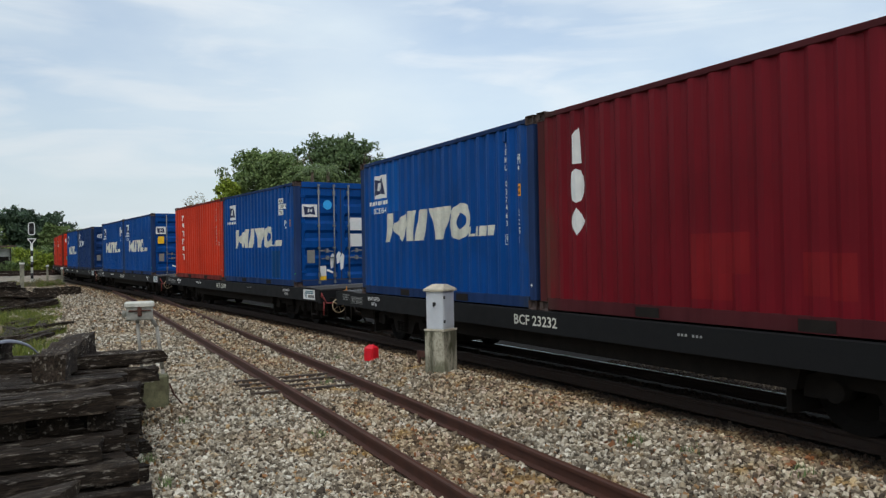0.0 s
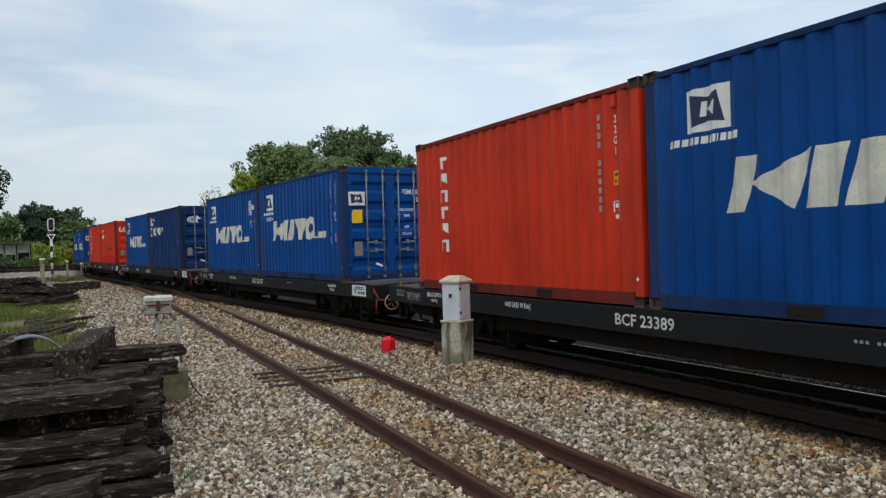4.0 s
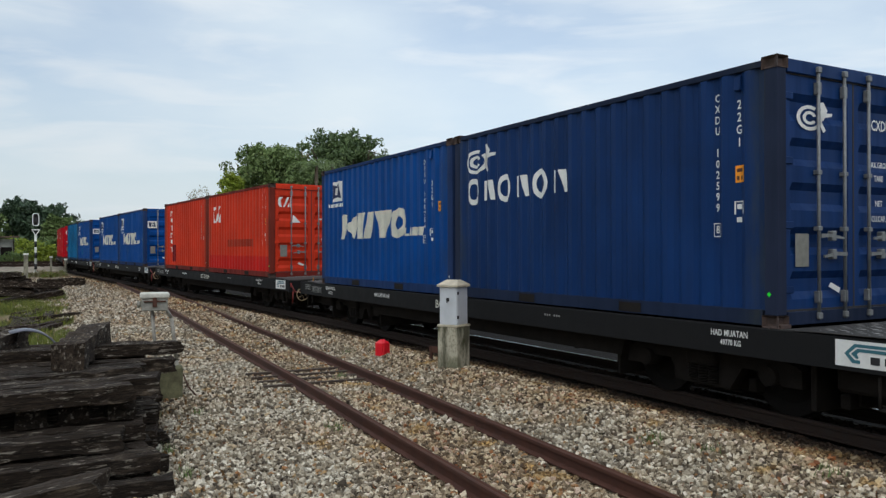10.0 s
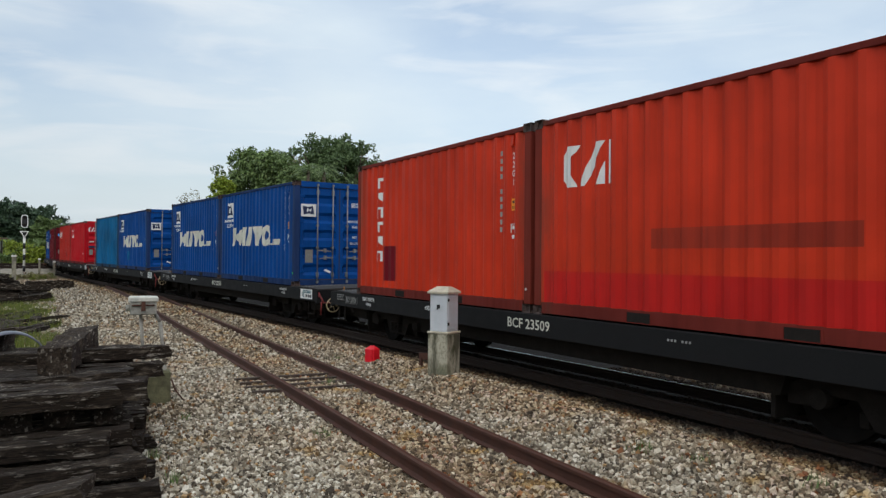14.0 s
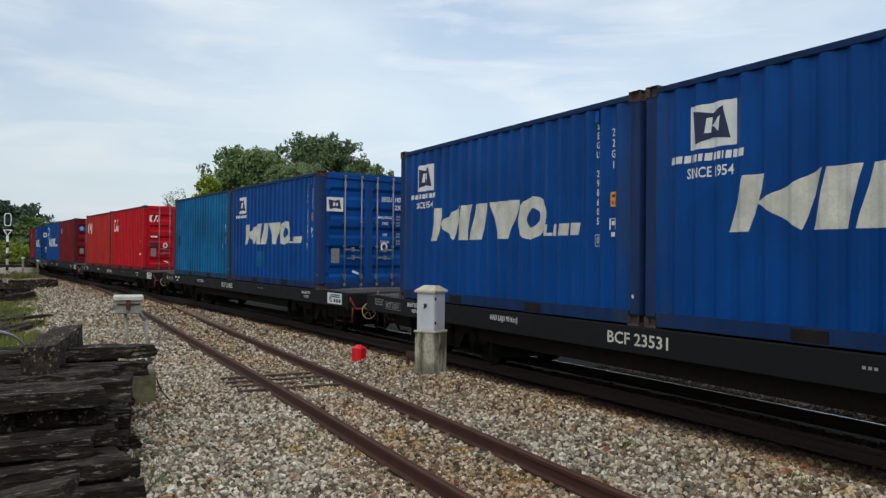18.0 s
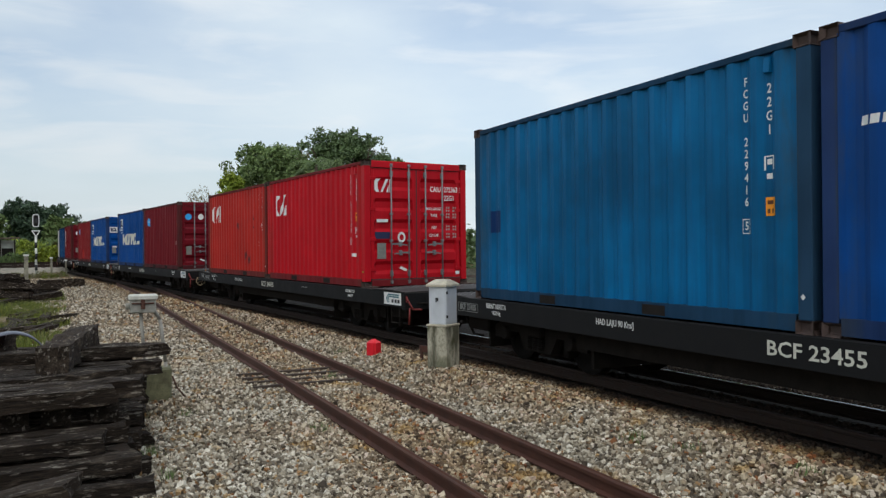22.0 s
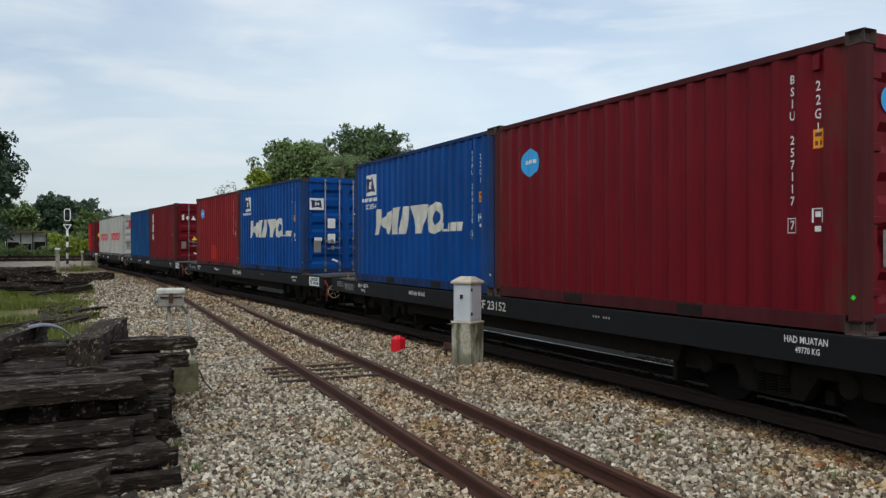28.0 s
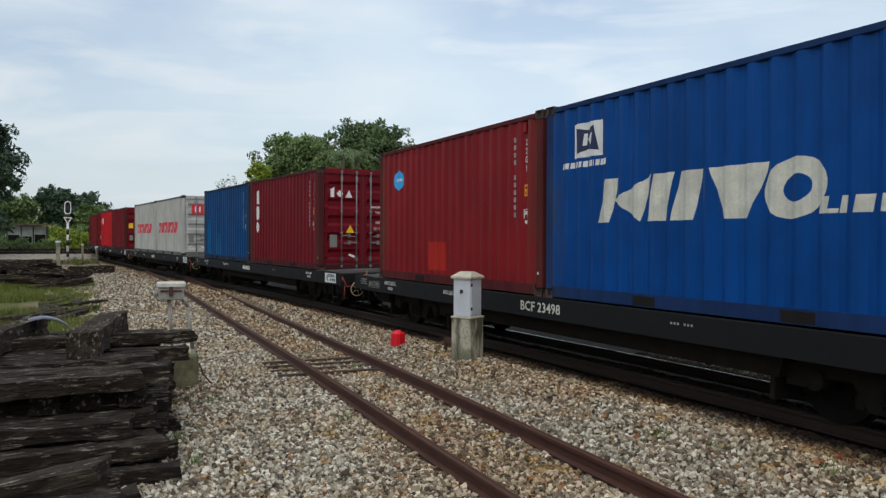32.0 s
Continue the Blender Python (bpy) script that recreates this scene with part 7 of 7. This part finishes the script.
    part("awning", made(lambda bm: prism(bm, [(y0 - 2.6, 3.55), (y0, 3.95), (y0, 4.05), (y0 - 2.6, 3.66)], "x", -19.6, x1)), M["white_paint"], top)


depot()


def aerial(x, y, z, h):
    top = tagged(new("roof_aerial"), "thin television aerial on a roof", "aerial", "roof aerials")
    top.matrix_basis = pose(x, y, z)
    part("mast", made(lambda bm: tube(bm, (0, 0, -0.3), (0, 0, h), 0.035, 6)), M["galv"], top)
    part("boom", made(lambda bm: tube(bm, (-0.1, 0, h - 0.05), (1.0, 0, h - 0.05), 0.025, 6)), M["galv"], top)
    for k in range(4):
        part("element", made(lambda bm: tube(bm, (0.2 + k * 0.25, -0.25, h - 0.05), (0.2 + k * 0.25, 0.25, h - 0.05), 0.015, 5)), M["galv"], top)


def dish(x, y, z):
    top = tagged(new("satellite_dish"), "grey mesh satellite dish on a roof", "satellite dish")
    top.matrix_basis = pose(x, y, z, 0, 55, -100) @ Matrix.Diagonal((0.55, 0.55, 0.55, 1))

    def bowl(bm):
        n = 16
        rows = [[bm.verts.new((r * math.cos(i * math.tau / n), r * math.sin(i * math.tau / n), 0.5 * r * r)) for i in range(n)] for r in (0.05, 0.3, 0.55, 0.8)]
        for a, b in zip(rows, rows[1:]):
            for i in range(n):
                bm.faces.new((a[i], a[(i + 1) % n], b[(i + 1) % n], b[i])).smooth = True
        thicken(bm, 0.02)
    part("bowl", made(bowl), M["galv"], top)
    part("arm", made(lambda bm: tube(bm, (0, 0, 0), (0, 0, 0.6), 0.03, 6)), M["galv"], top)
    part("stand", made(lambda bm: tube(bm, (0, 0, 0), (0.55, 0, -0.75), 0.05, 6)), M["galv"], top)


def back_block():
    """A long pale block behind the depot; an open gallery runs under its parapet."""
    top = tagged(new("office_block"), "long pale flat-roofed block with a shaded upper gallery", "building")
    top.matrix_basis = pose(-40.6, 48.0, 0, 0, 0, -2.5)
    L, D = 34.0, 9.0
    wall = plain("cream_wall", srgb(200, 196, 188), 0.85, 0, 0.2, 0.8)
    part("wall", made(lambda bm: box(bm, 0, L, 1.6, D, -0.3, 8.0)), wall, top)
    part("gallery_floor", made(lambda bm: box(bm, 0, L, 0.0, 1.7, 5.6, 5.85)), wall, top)
    part("balustrade", made(lambda bm: box(bm, 0, L, 0.0, 0.15, 5.85, 6.75)), wall, top)
    part("gallery_back", made(lambda bm: box(bm, 0.1, L - 0.1, 1.55, 1.62, 5.85, 7.8)), M["dark_glass"], top, "dark gallery windows")
    for k in range(12):
        put("pillar", shape("gallery_pillar", lambda bm: box(bm, 0, 0.35, 0.0, 0.35, 5.85, 7.75)), wall, top, m=pose(k * 2.95, 0.005, 0))
    part("roof", made(lambda bm: box(bm, -0.5, L + 0.4, -0.6, D + 0.5, 7.75, 8.62, 0.02)), plain("beige_parapet", srgb(196, 190, 182), 0.8, 0, 0.2, 1), top)


def dark_glass():
    n = Nodes("dark_glass")
    return n.done(n.mix(n.noise(0.6), srgb(30, 34, 38), srgb(52, 56, 60)), 0.12, 0.0, 0.5)


M["dark_glass"] = dark_glass()
back_block()
aerial(-34.0, 48.4, 8.6, 1.75)
dish(-36.0, 48.6, 9.1)


def shed():
    top = tagged(new("lineside_shed"), "small white shed with a rusty lean-to roof", "shed")
    top.matrix_basis = pose(-90, -9.0, 0.75, 0, 0, 4)
    part("wall", made(lambda bm: box(bm, -1.5, 1.2, -1.9, 1.8, 0, 2.3)), plain("white_boards", srgb(176, 178, 170), 0.8, 0, 0.5, 0.9), top)
    part("roof", made(lambda bm: prism(bm, [(-2.3, 2.35), (2.2, 2.5), (2.2, 2.62), (-2.3, 2.47)], "x", -2.0, 1.7)), plain("brown_roof", srgb(120, 100, 88), 0.85, 0, 0.25, 2), top)
    for y0, y1, h in ((-1.75, -0.75, 1.45), (-0.45, 0.35, 1.3), (0.6, 1.6, 1.5)):
        part("open_bay", made(lambda bm: box(bm, 1.2, 1.23, y0, y1, 0, h)), M["dark_iron"], top, "dark open bay")
    for y in (-1.85, -0.6, 0.48, 1.72):
        part("post", made(lambda bm: box(bm, 1.22, 1.32, y - 0.05, y + 0.05, 0, 2.35)), M["timber_grey"], top)
    for k in range(5):
        part("leaning_board", made(lambda bm: box(bm, 1.26, 1.30, -1.5 + k * 0.34, -1.3 + k * 0.34, 0, 0.9 + 0.2 * (k % 3))), M["timber_grey"], top)


shed()


# ---- trees ----
def leaf_material(name, a, b, c):
    n = Nodes(name)
    geo = n.node("ShaderNodeNewGeometry")
    tone = n.noise(0.45, 3)
    col = n.ramp(geo.outputs["Random Per Island"], (0.0, tint(a, 0.7)), (0.4, a), (0.75, b), (1.0, c))
    col = n.mix(n.ramp(tone, (0.35, 0.0), (0.65, 0.6)), col, tint(b, 1.25))
    n.put(n.bsdf.inputs["Subsurface Weight"], 0.0)
    return n.done(col, 0.55, 0.0, 0.3)


LEAF = {
    "lush": leaf_material("lush_green_leaves", srgb(58, 96, 30), srgb(86, 130, 40), srgb(132, 168, 66)),
    "deep": leaf_material("deep_green_leaves", srgb(78, 96, 54), srgb(102, 122, 70), srgb(134, 148, 96)),
    "fresh": leaf_material("fresh_green_leaves", srgb(66, 106, 34), srgb(98, 144, 48), srgb(146, 172, 78)),
    "yellow": leaf_material("yellow_green_leaves", srgb(96, 112, 34), srgb(134, 150, 50), srgb(170, 176, 78)),
    "dark": leaf_material("dark_leaves", srgb(66, 84, 52), srgb(88, 108, 66), srgb(120, 136, 92)),
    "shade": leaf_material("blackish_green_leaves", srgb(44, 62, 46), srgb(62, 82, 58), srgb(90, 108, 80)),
    "grass": leaf_material("dull_grass", srgb(66, 76, 24), srgb(98, 108, 36), srgb(142, 140, 62)),
    "dry": leaf_material("dry_leaves", srgb(96, 92, 60), srgb(116, 112, 76), srgb(140, 132, 92)),
}
M["bark"] = plain("tree_bark", srgb(92, 80, 66), 0.95, 0, 0.35, 6, 0.5)


def foliage(spots, size, seed, droop=0.3):
    """Many small folded leaves round the given places: (x, y, z, radius, count)."""
    rng = np.random.default_rng(seed)
    cs = []
    for x, y, z, r, n in spots:
        d = rng.normal(size=(n, 3))
        d /= np.linalg.norm(d, axis=1, keepdims=True)
        rad = r * rng.uniform(0.15, 1.25, (n, 1)) ** 0.5
        cs.append(np.array((x, y, z)) + d * rad * np.array((1, 1, 0.8)))
    c = np.concatenate(cs)
    n = len(c)
    a = rng.normal(size=(n, 3))
    a[:, 2] -= droop
    a /= np.linalg.norm(a, axis=1, keepdims=True)
    b = np.cross(a, rng.normal(size=(n, 3)))
    b /= np.linalg.norm(b, axis=1, keepdims=True)
    up = np.cross(a, b)
    L = (size * rng.uniform(0.6, 1.4, n))[:, None]
    w = L * 0.42
    v = np.stack([c - a * L, c + b * w + up * w * 0.3, c + a * L, c - b * w + up * w * 0.3], 1).reshape(-1, 3)
    f = np.array([(0, 1, 2), (0, 2, 3)])
    f = (f[None] + 4 * np.arange(n)[:, None, None]).reshape(-1)
    me = bpy.data.meshes.new("crown")
    me.vertices.add(n * 4)
    me.vertices.foreach_set("co", v.reshape(-1))
    me.loops.add(len(f))
    me.loops.foreach_set("vertex_index", f)
    me.polygons.add(n * 2)
    me.polygons.foreach_set("loop_start", np.arange(0, len(f), 3))
    me.update(calc_edges=True)
    me.materials.append(None)
    return me


def tree(x, y, h, r, leaf, label, seed, size=0.3, lobes=26, per=240, bare=0.35, z=0.0, squash=1.0, name="tree"):
    rng = random.Random(seed)
    top = tagged(new(name), label, "tree")
    top.matrix_basis = pose(x, y, z - 0.2)
    bm = bmesh.new()
    tr = 0.035 * h
    fork = h * bare
    tube(bm, (0, 0, 0), (0.1 * r * rng.uniform(-1, 1), 0.1 * r * rng.uniform(-1, 1), fork), tr, 9, tr * 0.7)
    spots = []
    tips = []
    for k in range(7):
        a = k * math.tau / 7 + rng.uniform(-0.3, 0.3)
        q = r * rng.uniform(0.35, 0.75)
        p = (q * math.cos(a), q * math.sin(a), fork + (h - fork) * rng.uniform(0.35, 0.8))
        tube(bm, (0, 0, fork * 0.9), p, tr * 0.45, 6, tr * 0.15)
        tips.append(p)
        for j in range(2):
            b = (p[0] * rng.uniform(1.0, 1.5), p[1] * rng.uniform(1.0, 1.5), p[2] + (h - p[2]) * rng.uniform(0.1, 0.6))
            tube(bm, p, b, tr * 0.16, 5, tr * 0.06)
    part("trunk", bm, M["bark"], top)
    mid = fork + (h - fork) * 0.48
    for k in range(lobes):
        a = rng.uniform(0, math.tau)
        u = rng.uniform(-0.8, 1.0)
        q = math.sqrt(max(0.0, 1 - u * u)) * rng.uniform(0.5, 1.0)
        lr = r * rng.uniform(0.22, 0.44)
        zz = min(h - lr * 0.8, mid + u * (h - fork) * 0.5 * squash)
        cx, cy = q * (r - lr * 0.6) * math.cos(a), q * (r - lr * 0.6) * math.sin(a)
        # each bough carries a dozen ragged tufts
        for j in range(16):
            e = Vector((rng.gauss(0, 1), rng.gauss(0, 1), rng.gauss(0, 0.9))).normalized() * lr * rng.uniform(0.35, 1.12)
            spots.append((cx + e.x, cy + e.y, zz + e.z, lr * rng.uniform(0.22, 0.44), int(per * (lr / (0.33 * r)) ** 2 / 17)))
    put("crown", foliage(spots, size * 1.35, seed, 0.5), LEAF[leaf], top)
    return top


tree(-25.7, 24.4, 7.9, 2.6, "lush", "bushy green tree behind the parked van", 1, 0.088, 40, 1400, 0.12)
tree(-31.8, 27.6, 7.6, 4.0, "lush", "broad bright green tree behind the parked van", 2, 0.099, 40, 965, 0.12)
tree(-39.5, 31.0, 8.2, 4.2, "lush", "broad green tree at the yard's edge", 3, 0.104, 36, 873, 0.12)
tree(-48.0, 34.0, 8.6, 4.6, "lush", "broad green tree at the yard's edge", 4, 0.114, 34, 781, 0.12)
tree(-58.0, 38.0, 9.0, 4.6, "deep", "broad green tree at the yard's edge", 5, 0.125, 30, 690, 0.12)
tree(-79.0, 16.0, 12.8, 5.4, "deep", "tall rounded green tree behind the line", 6, 0.146, 34, 758, 0.25)
tree(-80.0, 24.6, 14.9, 5.9, "dark", "tall dark green tree behind the line", 7, 0.156, 40, 758, 0.25)
tree(-84.0, 20.5, 13.2, 4.0, "dry", "thin brownish tree behind the line", 8, 0.114, 24, 459, 0.3)
tree(-72.2, 10.6, 9.0, 2.5, "yellow", "yellow-green bushy tree behind the line", 9, 0.114, 26, 598, 0.2)
tree(-73.5, 8.0, 8.0, 1.8, "dry", "sparse nearly bare shrub behind the line", 10, 0.052, 18, 138, 0.3)
tree(-76.0, 29.5, 11.5, 3.4, "deep", "rounded green tree behind the line", 11, 0.146, 24, 644, 0.25)
tree(-128.0, -4.4, 8.9, 5.6, "shade", "wide dark rounded tree in the distance", 12, 0.218, 34, 598, 0.15, 0.3)
tree(-122.0, -1.6, 6.8, 2.6, "deep", "green tree in the distance", 13, 0.187, 22, 505, 0.1, 0.3)
tree(-124.0, -11.5, 7.4, 4.2, "deep", "green tree in the distance", 14, 0.187, 26, 552, 0.1, 0.3)
tree(-76.5, -15.7, 14.6, 6.0, "shade", "large dark green tree beside the yard", 15, 0.156, 52, 1500, 0.1)
tree(-112.0, -16.0, 8.5, 5.0, "deep", "green tree in the distance", 16, 0.187, 30, 552, 0.1, 0.3)


def palm(x, y, h, seed):
    rng = random.Random(seed)
    top = tagged(new("palm_tree"), "palm with drooping green fronds behind the line", "tree")
    top.matrix_basis = pose(x, y, -0.2)
    part("trunk", made(lambda bm: tube(bm, (0, 0, 0), (0.2, 0.1, h - 1.2), 0.22, 10, 0.15)), M["bark"], top)
    for k in range(15):
        a, up = rng.uniform(0, math.tau), rng.uniform(0.1, 1.1)

        def frond(bm):
            pts = []
            n = 9
            for i in range(n + 1):
                u = i / n
                q = 2.6 * u
                pts.append(Vector((0.2 + q * math.cos(a) * math.cos(up * (1 - u)), 0.1 + q * math.sin(a) * math.cos(up * (1 - u)), h - 1.2 + 2.2 * math.sin(up) * u - 2.0 * u * u)))
            bar(bm, pts, 0.025, 4)
            for i in range(1, n + 1):
                side = Vector((-math.sin(a), math.cos(a), -0.7))
                for s in (1, -1):
                    for w in (0.0, 0.5):
                        p = pts[i - 1].lerp(pts[i], w)
                        tip = p + Vector((side.x * s, side.y * s, side.z)) * (0.75 * (1 - 0.6 * i / n)) + (pts[i] - pts[i - 1]) * 0.8
                        d = (pts[i] - pts[i - 1]) * 0.12
                        bm.faces.new([bm.verts.new(q) for q in (p, p + d, tip)])
        part("frond", made(frond), LEAF["deep"], top)


tree(-79.0, 20.5, 11.0, 3.6, "deep", "green tree between taller ones", 17, 0.15, 24, 560, 0.2)
palm(-68.0, 17.0, 11.0, 3)
palm(-70.5, 19.5, 11.5, 5)


# hedges and scrub that close the view
def scrub(name, spots, size, leaf, label, seed):
    me = foliage(spots, size, seed)
    ob = put(name, me, LEAF[leaf])
    return tagged(ob, label, "shrubs", kind="stuff")


rs = random.Random(8)
scrub("lineside_scrub", [(-106 + rs.uniform(-4, 4), -18 + k * 0.62, 0.8 + rs.uniform(0, 2.2), rs.uniform(0.8, 1.5), 300) for k in range(28)], 0.2, "deep", "dense green scrub along the far line", 21)
scrub("lineside_scrub", [(-100 + rs.uniform(-3, 3), -2.8 - k * 0.5, 0.8 + rs.uniform(0, 2.0), rs.uniform(0.7, 1.2), 260) for k in range(10)], 0.18, "yellow", "yellow-green scrub along the far line", 22)
scrub("lineside_scrub", [(-86 + rs.uniform(-1, 1), -6.2 - k * 0.62, 0.9 + rs.uniform(0, 0.9), rs.uniform(0.4, 0.8), 160) for k in range(9)], 0.13, "deep", "green scrub growing against a shed", 27)
scrub("yard_hedge", [(-95 + k * 1.15, 30 + 6 * math.sin(k * 0.4) + rs.uniform(-2, 2) + (8 if k > 36 else 0), rs.uniform(0.6, 3.2), rs.uniform(1.2, 2.2), 150) for k in range(42)], 0.30, "dark", "dark hedge at the back of the yard", 23)
scrub("distant_woods", [(-190 + rs.uniform(-15, 15), -110 + k * 5.2, rs.uniform(0.5, 5.5), rs.uniform(3, 5), 130) for k in range(46)], 0.9, "dark", "dark woods closing the place, partly unseen", 24)
scrub("distant_woods", [(-150 + k * 6.0, 95 + rs.uniform(-8, 8), rs.uniform(1, 6), rs.uniform(3, 5), 130) for k in range(40)], 0.9, "dark", "dark woods closing the place, partly unseen", 25)

# unseen woods behind the camera, added to darken the containers' near sides
scrub("distant_woods", [(-70 + k * 3.2, -40 + rs.uniform(-3, 3), rs.uniform(1, 8.5), rs.uniform(2.2, 3.6), 170) for k in range(40)], 0.6, "dark", "dark woods closing the place, partly unseen", 26)


# grass and weeds
def blades(spots, seed, high, wide):
    rng = np.random.default_rng(seed)
    c = np.array(spots)
    n = len(c)
    a = rng.uniform(0, math.tau, n)
    h = high * rng.uniform(0.4, 1.2, n)
    lean = np.stack([np.cos(a), np.sin(a)], 1) * (h * rng.uniform(0.1, 0.7, n))[:, None]
    side = np.stack([-np.sin(a), np.cos(a)], 1) * wide
    base = c.copy()
    v = np.zeros((n, 3, 3))
    v[:, 0] = base
    v[:, 1] = base
    v[:, 0, :2] -= side
    v[:, 1, :2] += side
    v[:, 2] = base
    v[:, 2, :2] += lean
    v[:, 2, 2] += h
    me = bpy.data.meshes.new("grass")
    me.vertices.add(n * 3)
    me.vertices.foreach_set("co", v.reshape(-1))
    me.loops.add(n * 3)
    me.loops.foreach_set("vertex_index", np.arange(n * 3))
    me.polygons.add(n)
    me.polygons.foreach_set("loop_start", np.arange(0, n * 3, 3))
    me.update(calc_edges=True)
    me.materials.append(None)
    return me


scrub("signal_weeds", [(-60 + rs.uniform(-3, 2.5), -7.6 + rs.uniform(0, 3.4), 0.05 + rs.uniform(0, 0.12), rs.uniform(0.15, 0.32), 90) for k in range(24)], 0.06, "grass", "low weeds round the foot of the signal", 28)
scrub("signal_weeds", [(-60 + rs.uniform(-3, 2.5), -8.6 + rs.uniform(0, 4.4), 0.1 + rs.uniform(0, 0.12), rs.uniform(0.2, 0.4), 90) for k in range(22)], 0.07, "dry", "dry brown weeds round the foot of the signal", 29)

rg = random.Random(31)
spots = []
while len(spots) < 46000:
    x, y = rg.uniform(-40, -11.5), rg.uniform(-10.5, -5.4)
    if noise.noise((x * 0.35, y * 0.45, 3)) + 0.35 * noise.noise((x * 1.3, y * 1.3, 8)) > -0.10 and y < siding_y(max(x, -48)) - 3.25 - 0.5 * noise.noise((x * 0.5, 1, 1)):
        spots.append((x, y, ground_z(x, y) - 0.01))
tagged(put("grass_patch", blades(spots, 1, 0.20, 0.009), LEAF["grass"]), "patchy yellow-green grass among the old sleepers", "grass", kind="stuff")
for wx, wy, k in ((-7.63, -4.55, 26), (-5.2, -2.4, 30), (-4.6, -2.35, 16), (-10.6, -3.3, 16), (-6.6, -6.2, 20), (-7.4, -6.25, 22), (-9.0, -5.6, 18), (-3.6, -2.2, 12), (-12.4, -2.4, 10)):
    sp = [(wx + rg.gauss(0, 0.05), wy + rg.gauss(0, 0.05), ground_z(wx, wy)) for _ in range(k * 2)]
    tagged(put("weed", blades(sp, int(-wx * 10), 0.10, 0.006), LEAF["deep"]), "small green weed growing in the ballast", "weed", "weeds in the ballast", kind="stuff")
sp = []
for _ in range(420):
    x = rg.uniform(-11, -5.5)
    y = siding_y(x) - rg.uniform(2.0, 2.8)
    sp.append((x, y, ground_z(x, y) + rg.uniform(0.0, 0.03), 0.02, 1))
tagged(put("fallen_leaves", foliage(sp, 0.035, 44), plain("brown_leaf", srgb(138, 102, 58), 0.8, 0, 0.3)), "scattered brown fallen leaves on the ballast", "leaves", kind="stuff")


motions()
